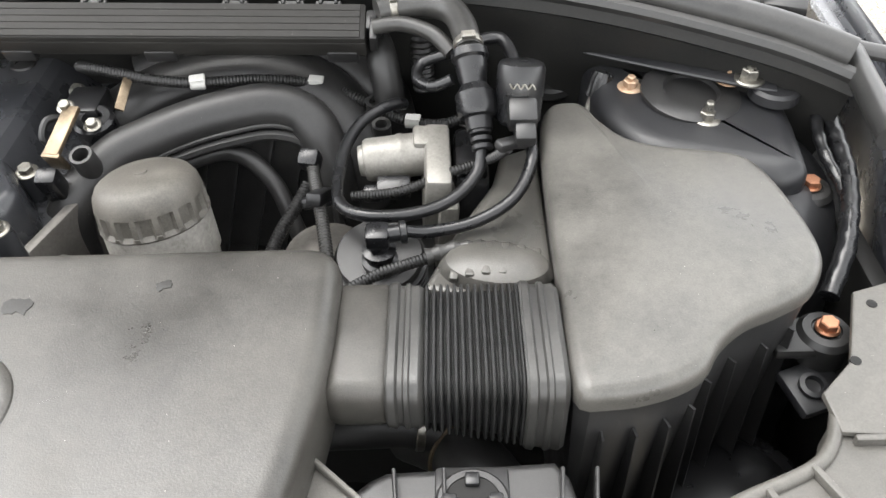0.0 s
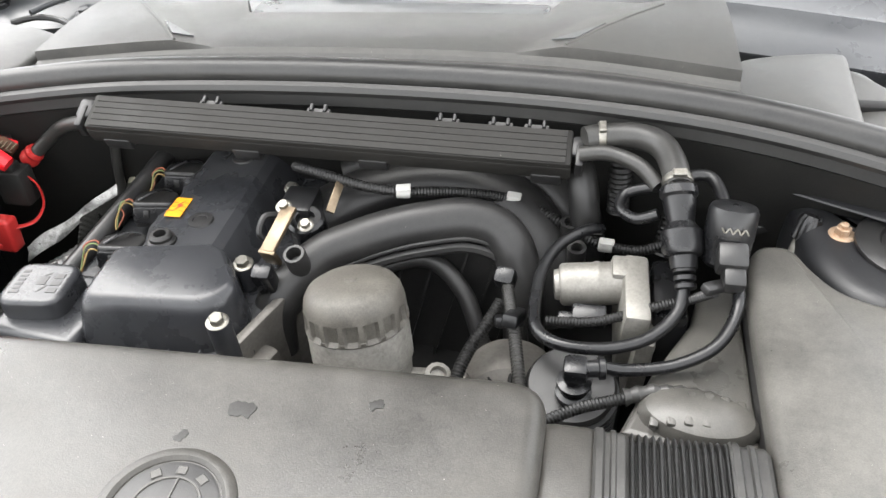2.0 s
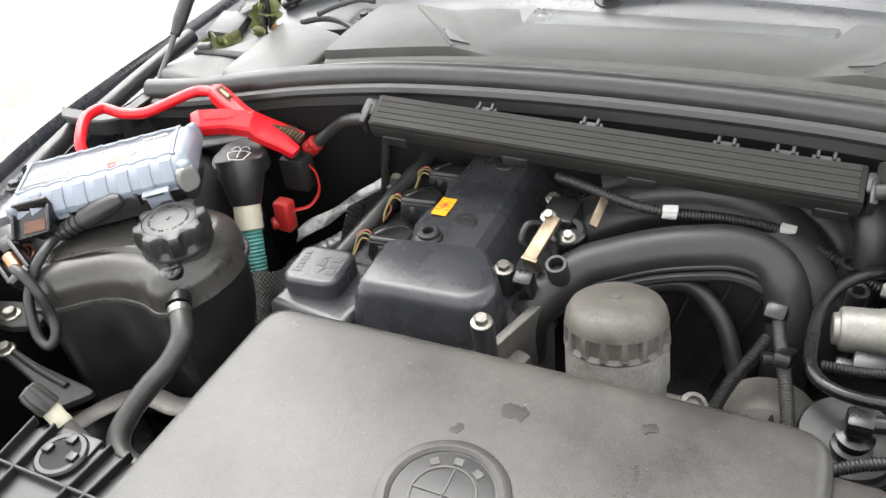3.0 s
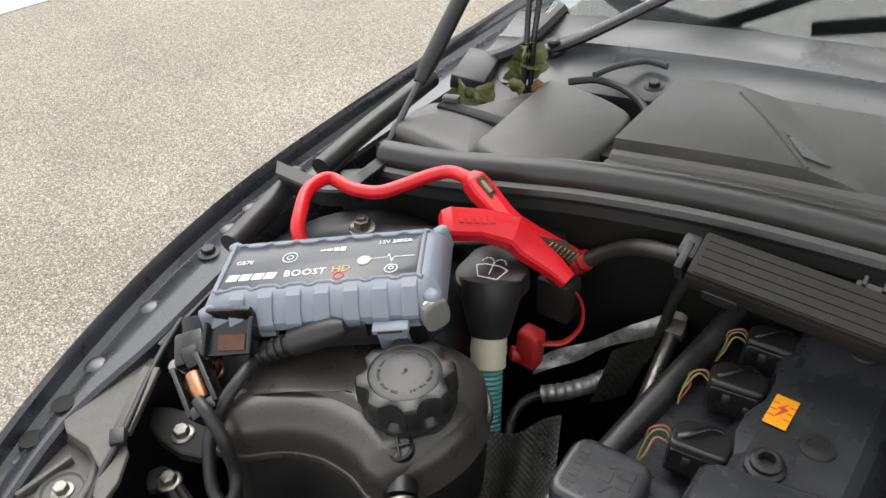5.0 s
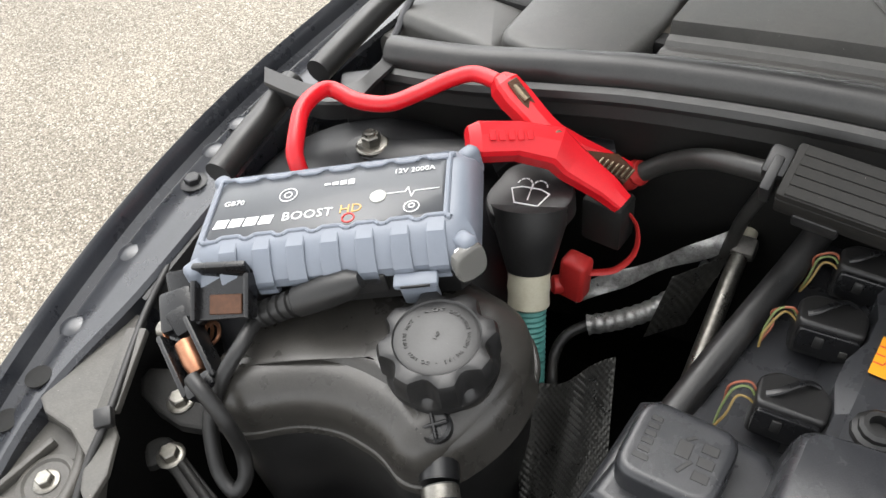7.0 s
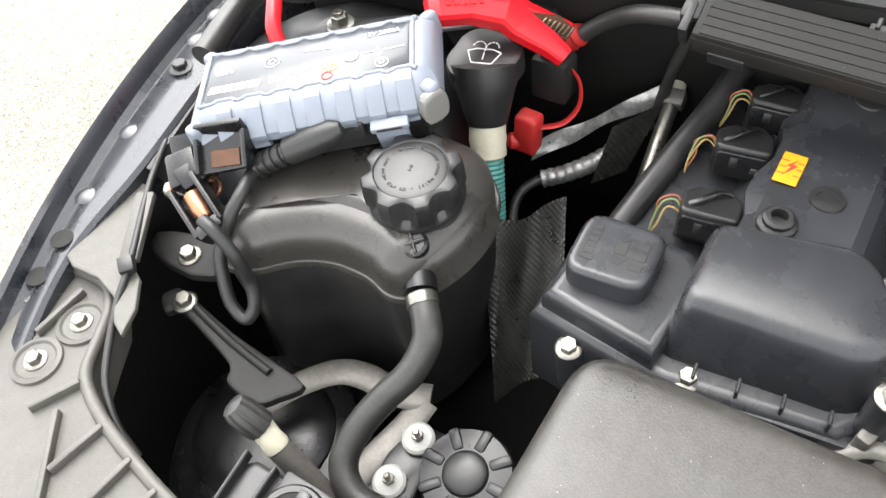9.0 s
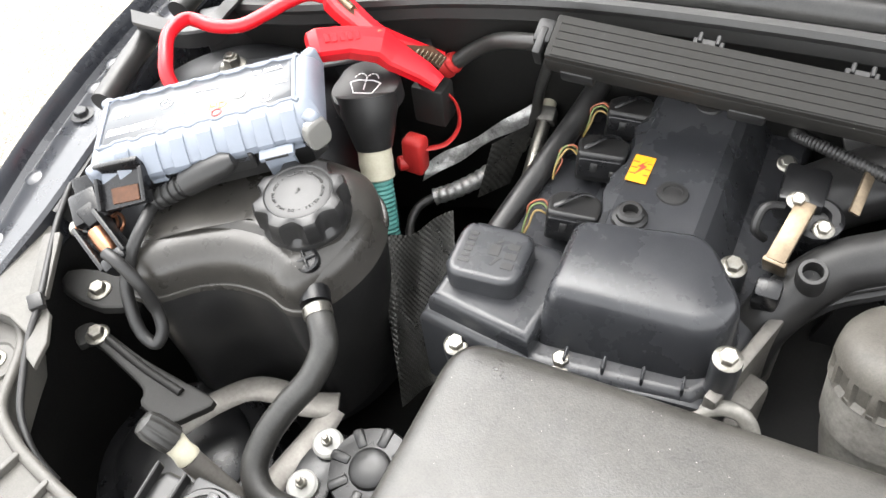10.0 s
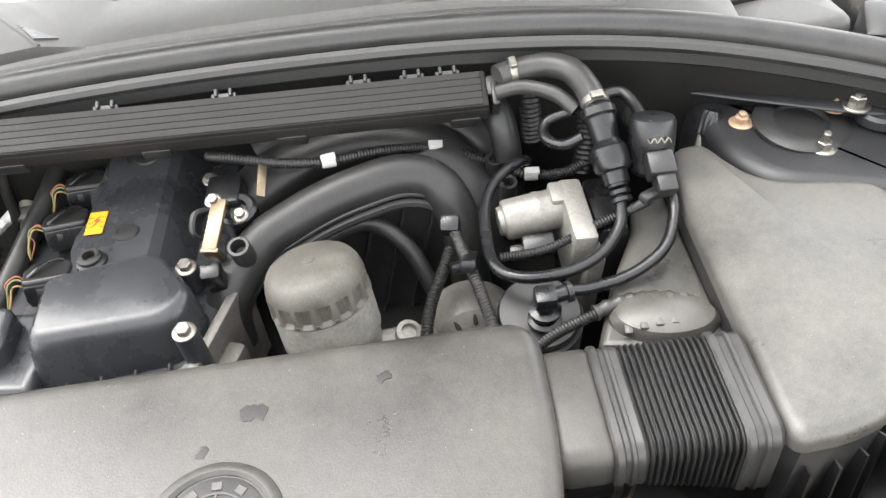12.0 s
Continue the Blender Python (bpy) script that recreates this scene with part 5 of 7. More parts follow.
for k in range(7):
    bm = bmesh.new()
    q = jm.lerp(tip.lerp(cj, 0.3), 0.05 + 0.15 * k) + cn * 0.007
    rbox(bm, axes(q, cn, cj - cp), (0.0022, 0.013, 0.003), 0.0008, 1)
    part("tooth", bm, M_YSTEEL, clamp)
bm = bmesh.new()
lathe(bm, axes(cp + cn * 0.009, cn), [(0.0045, 0), (0.0045, 0.0035), (0.003, 0.0045)], 16)
part("pivot", bm, M_YSTEEL, clamp)
bm = bmesh.new()
rbox(bm, axes(ct.lerp(cp, 0.38) + cn * 0.0125, cn, cp - ct), (0.034, 0.010, 0.003), 0.001, 1)
slot = part("slot", bm, M_CONTACT, clamp, "dark open slot in the handle")
bm = bmesh.new()
tube(bm, [ct.lerp(cp, 0.22) + cn * 0.015, ct.lerp(cp, 0.45) + cn * 0.0145], 0.0036, 10, 2, squash=0.6)
part("strap_end", bm, M_YSTEEL, slot, "bare metal cable end in the slot")
# raised writing on the lower handle, unreadable, as plain bars
for k in range(5):
    bm = bmesh.new()
    rbox(bm, axes(ch.lerp(cp, 0.22 + 0.11 * k) + cn * 0.0135, cn, cp - ch), (0.005, 0.009, 0.0012), 0.0004, 1)
    part("embossing", bm, M_RED, clamp)

# ---- battery terminal cable, red plug ----
bc = thing("battery_cable", (-0.70, 0.87, 0.85), "thick grey battery cable with a red boot", "cable")
bm = bmesh.new()
tube(bm, [(-0.766, 0.884, 0.822), (-0.742, 0.888, 0.842), (-0.705, 0.878, 0.868), (-0.655, 0.866, 0.884)], 0.0088, 14, 8)
part("sheath", bm, M_HOSE, bc)
bm = bmesh.new()
lathe(bm, axes((-0.782, 0.882, 0.810), (0.7, 0.1, 0.6)), [(0.012, 0), (0.013, 0.006), (0.011, 0.012), (0.0125, 0.016), (0.0105, 0.022)], 18)
part("boot", bm, M_REDDULL, bc, "red rubber boot")
pl = thing("terminal_cover", (-0.786, 0.803, 0.72), "red plastic terminal cover hanging on a strap", "terminal cover")
bm = bmesh.new()
rbox(bm, axes((-0.786, 0.803, 0.748), (0.05, 0.05, 1)), (0.026, 0.022, 0.048), 0.005, 3)
lathe(bm, axes((-0.800, 0.795, 0.736), (-0.7, -0.6, 0.1)), [(0.009, -0.01), (0.009, 0.004), (0.006, 0.006)], 16)
part("cover", bm, M_REDDULL, pl)
bm = bmesh.new()
tube(bm, [(-0.774, 0.808, 0.755), (-0.755, 0.822, 0.757), (-0.744, 0.835, 0.775), (-0.748, 0.842, 0.800), (-0.765, 0.842, 0.818)], 0.0042, 8, 8, squash=0.35)
part("strap", bm, M_REDDULL, pl)
bm = bmesh.new()
rbox(bm, pose(-0.775, 0.84, 0.80), (0.04, 0.03, 0.05), 0.005)
rbox(bm, pose(-0.775, 0.838, 0.828), (0.022, 0.018, 0.012), 0.003)
solo("terminal_block", bm, M_BULK, "black plastic terminal block on the bulkhead", "terminal block")

# ---- intake manifold ----
M_MANI = mat("matt_manifold_plastic", (0.012, 0.012, 0.0127), (0.028, 0.0272, 0.026), 0.38, spec=0.4, scale=14, fine=700, bump=0.2, specks=260, speck=(0.16, 0.15, 0.13))
M_CAPGREY = mat("dusty_grey_brown_cap", (0.042, 0.0385, 0.033), (0.108, 0.100, 0.086), 0.55, scale=45, fine=600, bump=0.35)
M_HOUSING = mat("dusty_cast_housing", (0.11, 0.104, 0.092), (0.26, 0.25, 0.228), 0.58, 0.2, scale=50, fine=220, bump=0.6)
mani = thing("intake_manifold", (-0.24, 0.82, 0.62), "black plastic intake manifold with curved runners", "intake manifold")
for name, pts, r in (("runner", [(-0.392, 0.7, 0.7), (-0.385, 0.705, 0.76), (-0.348, 0.751, 0.792), (-0.308, 0.775, 0.803), (-0.268, 0.792, 0.811), (-0.228, 0.804, 0.816), (-0.188, 0.815, 0.816), (-0.154, 0.814, 0.806), (-0.133, 0.8, 0.785), (-0.121, 0.780, 0.74), (-0.117, 0.770, 0.66)], 0.0245),
                     ("runner", [(-0.375, 0.85, 0.775), (-0.33, 0.875, 0.792), (-0.26, 0.905, 0.802), (-0.19, 0.903, 0.802), (-0.13, 0.875, 0.785), (-0.098, 0.835, 0.745), (-0.09, 0.81, 0.68)], 0.038),
                     ("runner", [(-0.36, 0.93, 0.785), (-0.30, 0.945, 0.805), (-0.21, 0.952, 0.815), (-0.12, 0.94, 0.80), (-0.07, 0.91, 0.76), (-0.06, 0.89, 0.68)], 0.036)):
    bm = bmesh.new()
    tube(bm, pts, r, 22, 8, squash=0.82)
    part(name, bm, M_MANI, mani)
    if r == 0.0245:
        for off, rr in (((0.004, -0.021, -0.012), 0.0028), ((0.002, -0.021, -0.024), 0.0065)):
            bm = bmesh.new()
            tube(bm, [V(p) + V(off) for p in pts], rr, 8, 8)
            part("moulding_seam", bm, M_MANI, mani)
bm = bmesh.new()
plate(bm, [(-0.30, 0.80, 0.80), (-0.12, 0.80, 0.78), (-0.09, 0.77, 0.60), (-0.34, 0.80, 0.60)], (0, 0.012, 0.002))
part("web", bm, M_MANI, mani)
for k in range(5):
    bm = bmesh.new()
    x = -0.255 + 0.035 * k
    plate(bm, [(x, 0.80, 0.79), (x + 0.003, 0.80, 0.79), (x - 0.045, 0.785, 0.62), (x - 0.048, 0.785, 0.62)], (0, -0.006, 0.002))
    part("rib", bm, M_MANI, mani)
bm = bmesh.new()
tube(bm, [(-0.30, 0.765, 0.768), (-0.235, 0.792, 0.772), (-0.19, 0.775, 0.745), (-0.165, 0.745, 0.70), (-0.15, 0.73, 0.65)], 0.010, 12, 8)
part("lower_pipe", bm, M_MANI, mani)
SM = axes((-0.360, 0.729, 0.800), (-0.05, -0.3, 0.95))
bm = bmesh.new()
lathe(bm, SM, [(0.0125, -0.04), (0.0125, 0.022), (0.0115, 0.024), (0.0085, 0.024), (0.0080, 0.008), (0.003, 0.006)], 22)
part("stub", bm, M_MANI, mani)
for x, y, z in ((-0.075, 0.845, 0.79), (-0.065, 0.80, 0.79)):
    bm = bmesh.new()
    lathe(bm, axes((x, y, z), (0, -0.2, 1)), [(0.0105, -0.05), (0.0105, 0.012), (0.0065, 0.012), (0.006, 0.0)], 16)
    part("screw_boss", bm, M_MANI, mani)

# sensor and bracket beside the manifold
brk = thing("zinc_bracket", (-0.383, 0.755, 0.79), "yellow zinc-plated sensor bracket with bolt", "bracket")
BMx = axes((-0.386, 0.750, 0.832), (-0.1, -0.35, 0.93), (0.2, 0.95, 0.3))
bm = bmesh.new()
rbox(bm, BMx, (0.060, 0.017, 0.006), 0.0015)
rbox(bm, BMx @ pose(-0.030, 0, -0.010), (0.006, 0.020, 0.024), 0.0015)
part("arm", bm, M_YSTEEL, brk)
bm = bmesh.new()
rbox(bm, axes((-0.340, 0.812, 0.835), (0.5, -0.4, 0.8), (0.1, 0.9, 0.4)), (0.040, 0.010, 0.004), 0.001)
part("tab", bm, M_YSTEEL, brk)
bm = bmesh.new()
lathe(bm, axes((-0.368, 0.785, 0.818), (0, -0.2, 1)), [(0.022, -0.03), (0.022, 0.004), (0.018, 0.007), (0.011, 0.007), (0.010, 0.0)], 20)
part("sensor", bm, M_SATIN, brk, "black plastic sensor body")
for at, sz, rx in (((-0.385, 0.815, 0.815), (0.04, 0.05, 0.03), 0), ((-0.39, 0.705, 0.795), (0.022, 0.020, 0.05), 20)):
    bm = bmesh.new()
    rbox(bm, pose(*at, rx, 0, 0), sz, 0.005)
    part("socket", bm, M_SATIN, brk)
for at in ((-0.388, 0.778, 0.842), (-0.362, 0.768, 0.826), (-0.405, 0.845, 0.82)):
    shared("bolt", B_STEEL, brk, axes(at, (0, -0.3, 1)) @ Matrix.Scale(0.75, 4))
bm = bmesh.new()
tube(bm, [(-0.405, 0.765, 0.80), (-0.415, 0.760, 0.815), (-0.412, 0.775, 0.828), (-0.398, 0.785, 0.825)], 0.004, 8, 6)
part("cable_loop", bm, M_RUBBER, brk)

# ---- oil filter ----
FA = V((-0.10, 0.20, 0.97)).normalized()
FT = V((-0.283, 0.672, 0.838))
FM = axes(FT - FA * 0.047, FA) @ Matrix.Diagonal((1.05, 1.05, 1, 1))
filt = thing("oil_filter_housing", (-0.275, 0.66, 0.60), "dusty cast-metal oil filter housing with grey plastic screw cap", "oil filter")


def notch(a, r, z):
    if 0.003 < z < 0.0215:
        k = (a * 16 / (2 * math.pi)) % 1.0
        return r - (0.0034 if 0.2 < k < 0.8 else 0.0)
    return r


bm = bmesh.new()
lathe(bm, FM, [(0.049, -0.002), (0.0505, 0.000), (0.0505, 0.0035), (0.0500, 0.0040), (0.0495, 0.0210), (0.0490, 0.0222), (0.0485, 0.026), (0.0470, 0.033), (0.0430, 0.040), (0.0360, 0.0445), (0.0200, 0.0468), (0.006, 0.047), (0.0055, 0.0485), (0.002, 0.0485)], 128, notch)
part("screw_cap", bm, M_CAPGREY, filt, "grey plastic notched screw cap")
bm = bmesh.new()
lathe(bm, FM, [(0.034, -0.16), (0.040, -0.11), (0.046, -0.07), (0.0475, -0.045), (0.0500, -0.042), (0.0495, -0.004), (0.048, -0.001)], 48)
part("housing", bm, M_HOUSING, filt)
bm = bmesh.new()
tube(bm, [FM @ V((0.035, 0.0, -0.075)), FM @ V((0.075, 0.008, -0.083))], 0.016, 14, 3)
lathe(bm, axes(FM @ V((0.071, 0.0, -0.07)), (0.3, -0.3, 1)), [(0.014, -0.02), (0.014, 0.01), (0.009, 0.012), (0.008, 0.006)], 14)
rbox(bm, FM @ pose(0.03, -0.045, -0.12, 0, 0, 30), (0.05, 0.04, 0.05), 0.006)
part("port_boss", bm, M_HOUSING, filt)

alt = thing("alternator", (-0.15, 0.66, 0.60), "dusty aluminium alternator low beside the oil filter", "alternator")
AM = axes((-0.125, 0.700, 0.668), (0.05, -1, 0.35)) @ Matrix.Scale(0.85, 4)
bm = bmesh.new()
lathe(bm, AM, [(0.055, -0.03), (0.066, -0.02), (0.068, 0.03), (0.060, 0.052), (0.040, 0.060), (0.015, 0.062)], 40)
part("casing", bm, M_ALU, alt)
for k in range(12):
    bm = bmesh.new()
    rbox(bm, AM @ pose(0, 0, 0, 0, 0, 30 * k) @ pose(0.050, 0, 0.054, 0, 40, 0), (0.022, 0.006, 0.006), 0.002, 1)
    part("vent_slot", bm, M_DARK, alt)
bm = bmesh.new()
rbox(bm, pose(-0.185, 0.655, 0.690, 10, 0, 20), (0.05, 0.05, 0.05), 0.008)
part("bracket", bm, M_ALU, alt)
# Dark mass added to fill the voids, its colour standing for deep shade.
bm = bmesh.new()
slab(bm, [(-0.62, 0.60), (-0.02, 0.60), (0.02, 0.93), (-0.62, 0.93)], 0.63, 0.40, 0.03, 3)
solo("engine_block", bm, M_DARK, "plain near-black engine block added to fill the voids deep in the bay", "engine block")

# ---- throttle boot, actuator, vacuum and fuel lines ----
boot = thing("throttle_boot", (-0.06, 0.63, 0.66), "ribbed black rubber throttle boot with vent fitting", "boot")
TM = axes((-0.060, 0.640, 0.705), (0.0, -0.22, 0.97))
prof = [(0.045, -0.06)]
for k in range(8):
    z = -0.02 + 0.0105 * k
    prof += [(0.0455, z), (0.0455, z + 0.005), (0.0415, z + 0.0062), (0.0415, z + 0.0095)]
prof += [(0.043, 0.066), (0.0405, 0.070), (0.030, 0.0715), (0.010, 0.072)]
bm = bmesh.new()
lathe(bm, TM, prof, 40)
part("boot", bm, M_RUBBER, boot)
PM = axes((-0.058, 0.609, 0.777), (0, -0.1, 1))
bm = bmesh.new()
lathe(bm, PM, [(0.017, 0), (0.017, 0.005), (0.013, 0.007), (0.013, 0.014), (0.016, 0.016), (0.016, 0.020), (0.010, 0.022), (0.010, 0.030)], 24)
rbox(bm, PM @ pose(0, 0, 0.037), (0.022, 0.022, 0.018), 0.004)
lathe(bm, PM @ pose(0, 0, 0.037, 0, 90, 10), [(0.008, 0), (0.008, 0.020), (0.0105, 0.021), (0.0105, 0.026), (0.007, 0.027)], 16)
part("vent_fitting", bm, M_SATIN, boot)

act = thing("throttle_actuator", (-0.02, 0.73, 0.74), "bright cast-aluminium throttle actuator motor", "actuator")
MX = axes((-0.090, 0.737, 0.797), (1, 0.10, 0.06))
bm = bmesh.new()
lathe(bm, MX, [(0.008, 0.004), (0.0155, 0.005), (0.0165, 0.010), (0.0205, 0.011), (0.0222, 0.014), (0.0225, 0.018), (0.0225, 0.045), (0.0235, 0.047), (0.0235, 0.051), (0.0225, 0.053), (0.0225, 0.075)], 30)
part("motor_can", bm, M_ALUBRIGHT, act)
bm = bmesh.new()
rbox(bm, pose(-0.006, 0.722, 0.783, 6, 4, 2), (0.026, 0.088, 0.080), 0.005)
rbox(bm, pose(-0.018, 0.745, 0.818, 6, 4, 2), (0.022, 0.030, 0.016), 0.004)
rbox(bm, pose(0.004, 0.69, 0.745, 6, 4, 2), (0.020, 0.040, 0.10), 0.006)
part("casting", bm, M_ALUBRIGHT, act)
bm = bmesh.new()
rbox(bm, pose(-0.048, 0.700, 0.792, 20, 0, 0), (0.034, 0.020, 0.018), 0.003)
rbox(bm, pose(-0.070, 0.697, 0.787, 20, 0, 0), (0.018, 0.015, 0.014), 0.003)
part("plug", bm, M_SATIN, act)
bm = bmesh.new()
rbox(bm, pose(0.030, 0.735, 0.755), (0.035, 0.09, 0.11), 0.008)
part("throttle_body", bm, M_SATIN, act)


def line_thing(name, label, pts, r, material=None, rib=None, seg=12, category="hose", group=""):
    bm = bmesh.new()
    tube(bm, pts, r, seg, 8, rib=rib)
    return solo(name, bm, material or M_RUBBER, label, category, group)


line_thing("vent_pipe", "smooth black plastic pipe bent in a loop", [(-0.040, 0.820, 0.812), (-0.055, 0.806, 0.820), (-0.082, 0.782, 0.817), (-0.098, 0.745, 0.811), (-0.102, 0.70, 0.806), (-0.097, 0.660, 0.806), (-0.072, 0.640, 0.808),
           (-0.03, 0.643, 0.806), (0.008, 0.660, 0.808), (0.034, 0.688, 0.818), (0.040, 0.712, 0.836)], 0.0062, M_SATIN)
line_thing("vent_pipe", "smooth black plastic pipe to the vent fitting", [(-0.036, 0.610, 0.815), (-0.012, 0.615, 0.809), (0.03, 0.624, 0.812), (0.066, 0.642, 0.824), (0.085, 0.678, 0.836), (0.086, 0.708, 0.850), (0.083, 0.722, 0.866)], 0.0060, M_SATIN)
bh = thing("breather_hose", (0.0, 0.83, 0.88), "thick black breather hose with metal clips", "hose")
bm = bmesh.new()
tube(bm, [(-0.066, 0.856, 0.903), (-0.045, 0.863, 0.904), (-0.012, 0.862, 0.907), (0.012, 0.846, 0.908), (0.024, 0.818, 0.904), (0.029, 0.785, 0.896)], 0.0140, 18, 8)
part("hose", bm, M_HOSE, bh)
bm = bmesh.new()
tube(bm, [(-0.07, 0.842, 0.893), (-0.040, 0.842, 0.896), (-0.008, 0.826, 0.893), (0.012, 0.806, 0.882)], 0.0082, 12, 8)
part("side_hose", bm, M_HOSE, bh)
for at, d, r in (((-0.048, 0.8625, 0.904), (1, 0.1, 0.05), 0.0146), ((0.0285, 0.792, 0.898), (0.1, -0.9, -0.25), 0.0146)):
    bm = bmesh.new()
    lathe(bm, axes(V(at) - V(d).normalized() * 0.004, d, (0, 0, 1)), [(r, 0), (r + 0.0008, 0.001), (r + 0.0008, 0.007), (r, 0.008)], 24)
    rbox(bm, axes(V(at) + V((0, -0.005, 0.0145)), (0, -0.3, 1), d), (0.008, 0.014, 0.006), 0.001, 1)
    part("clip", bm, M_STEEL, bh, "bright metal hose clip")

qc = thing("quick_connector", (0.034, 0.74, 0.84), "black plastic quick connector in the breather line", "connector")
QD = (V((0.040, 0.712, 0.836)) - V((0.029, 0.785, 0.896))).normalized()
QM = axes((0.029, 0.785, 0.896), QD) @ Matrix.Diagonal((0.86, 0.86, 1, 1))
bm = bmesh.new()
lathe(bm, QM, [(0.015, -0.004), (0.021, 0.0), (0.022, 0.008), (0.019, 0.011), (0.018, 0.020), (0.0155, 0.036), (0.020, 0.042), (0.0235, 0.045), (0.0235, 0.064), (0.021, 0.068), (0.016, 0.070), (0.015, 0.082)], 30)
part("body", bm, M_SATIN, qc)
for k in range(3):
    bm = bmesh.new()
    lathe(bm, QM @ pose(0, 0, 0.080 + 0.008 * k), [(0.0105, 0), (0.0125, 0.001), (0.0125, 0.005), (0.0105, 0.006)], 20)
    part("collar", bm, M_SATIN, qc)
bm = bmesh.new()
tube(bm, [(0.012, 0.772, 0.872), (-0.008, 0.775, 0.862), (-0.024, 0.795, 0.860), (-0.018, 0.815, 0.866), (0.012, 0.812, 0.878)], 0.0058, 10, 8)
part("side_pipe", bm, M_SATIN, qc)

sol = thing("purge_valve", (0.078, 0.735, 0.85), "round black plastic purge valve with its plug", "valve")
PVM = axes((0.078, 0.748, 0.884), (0.05, 0.30, 0.95)) @ Matrix.Diagonal((0.88, 0.88, 1.25, 1))
bm = bmesh.new()
lathe(bm, PVM, [(0.020, -0.034), (0.025, -0.030), (0.026, -0.012), (0.0265, -0.010), (0.0265, 0.010), (0.024, 0.014), (0.006, 0.016)], 36)
part("can", bm, M_SATIN, sol)
bm = bmesh.new()
rbox(bm, pose(0.078, 0.715, 0.867, 25, 0, 0), (0.028, 0.026, 0.024), 0.004)
rbox(bm, pose(0.080, 0.700, 0.856, 25, 0, 0), (0.020, 0.024, 0.022), 0.003)
rbox(bm, pose(0.066, 0.693, 0.850, 10, 10, 35), (0.032, 0.012, 0.010), 0.003)
part("plug", bm, M_PLASTIC, sol)
bm = bmesh.new()
tube(bm, [PVM @ V((-0.014 + 0.004 * k, -0.0275, 0.002 * (-1) ** k)) for k in range(8)], 0.0009, 6, 3)
part("spring_clip", bm, M_STEEL, sol, "bright wire spring clip")
bm = bmesh.new()
tube(bm, [(0.074, 0.752, 0.885), (0.072, 0.790, 0.888), (0.062, 0.815, 0.892), (0.040, 0.812, 0.892), (0.030, 0.795, 0.892)], 0.0062, 10, 8)
part("pipe", bm, M_SATIN, sol)
lab = "corrugated black wiring conduit"
line_thing("wiring_conduit", lab, [(0.064, 0.690, 0.846), (0.045, 0.700, 0.825), (0.010, 0.695, 0.815), (-0.04, 0.685, 0.800), (-0.09, 0.690, 0.79)], 0.0052, rib=(0.0032, 0.0011), category="conduit", group="wiring conduits")
hn = thing("wiring_harness", (-0.25, 0.84, 0.80), "corrugated black wiring conduit with white clips over the manifold", "conduit", "wiring conduits")
bm = bmesh.new()
tube(bm, [(-0.402, 0.895, 0.815), (-0.405, 0.87, 0.835), (-0.385, 0.850, 0.846), (-0.35, 0.837, 0.846), (-0.310, 0.831, 0.840), (-0.264, 0.834, 0.834), (-0.20, 0.852, 0.826), (-0.141, 0.866, 0.810), (-0.095, 0.855, 0.797), (-0.055, 0.838, 0.785), (-0.03, 0.832, 0.779),
          (0.005, 0.828, 0.78), (0.03, 0.83, 0.79)], 0.0064, 12, 8, rib=(0.0036, 0.0011))
part("conduit", bm, M_RUBBER, hn)
for at, d in (((-0.264, 0.834, 0.834), (1, 0.2, -0.1)), ((-0.141, 0.866, 0.811), (1, -0.05, -0.25)), ((-0.032, 0.832, 0.780), (1, -0.1, 0.0))):
    cm = axes(V(at) - V(d).normalized() * 0.009, d, (0, 0, 1))
    bm = bmesh.new()
    lathe(bm, cm, [(0.0068, 0), (0.0076, 0.001), (0.0076, 0.015), (0.0068, 0.016)], 16)
    rbox(bm, axes(V(at) + V((0, -0.003, 0.0080)), (0, -0.3, 1), d), (0.017, 0.010, 0.0025), 0.001, 1)
    part("clip", bm, M_WHITEPL, hn, "white plastic conduit clip")
line_thing("wiring_conduit", lab, [(-0.134, 0.738, 0.795), (-0.131, 0.722, 0.790), (-0.124, 0.691, 0.787), (-0.116, 0.655, 0.78), (-0.108, 0.61, 0.768), (-0.106, 0.57, 0.74)], 0.0068, M_HOSE, rib=(0.0036, 0.0012), category="conduit", group="wiring conduits")
line_thing("wiring_conduit", lab, [(-0.140, 0.728, 0.775), (-0.150, 0.708, 0.765), (-0.166, 0.678, 0.752), (-0.176, 0.645, 0.738), (-0.18, 0.60, 0.71)], 0.0072, rib=(0.0036, 0.0012), category="conduit", group="wiring conduits")
line_thing("wiring_conduit", lab, [(-0.085, 0.555, 0.795), (-0.055, 0.572, 0.799), (-0.031, 0.582, 0.800), (-0.012, 0.588, 0.802)], 0.0058, rib=(0.0034, 0.0011), category="conduit", group="wiring conduits")
line_thing("sensor_lead", "grey sheathed sensor lead with a tape sleeve", [(-0.014, 0.588, 0.803), (0.006, 0.593, 0.806), (0.02, 0.596, 0.805), (0.04, 0.598, 0.803), (0.062, 0.596, 0.801)], 0.0085, M_HOSE, rib=(0.012, 0.002))
cj = thing("conduit_joint", (-0.136, 0.74, 0.77), "black plastic branch joint of the wiring conduits", "conduit joint")
bm = bmesh.new()
rbox(bm, pose(-0.137, 0.744, 0.795, 30, 0, -10), (0.022, 0.020, 0.024), 0.005)
rbox(bm, pose(-0.122, 0.690, 0.790, 60, 0, -10), (0.016, 0.014, 0.044), 0.003)
rbox(bm, pose(-0.128, 0.70, 0.775, 60, 0, 10), (0.030, 0.012, 0.016), 0.003)
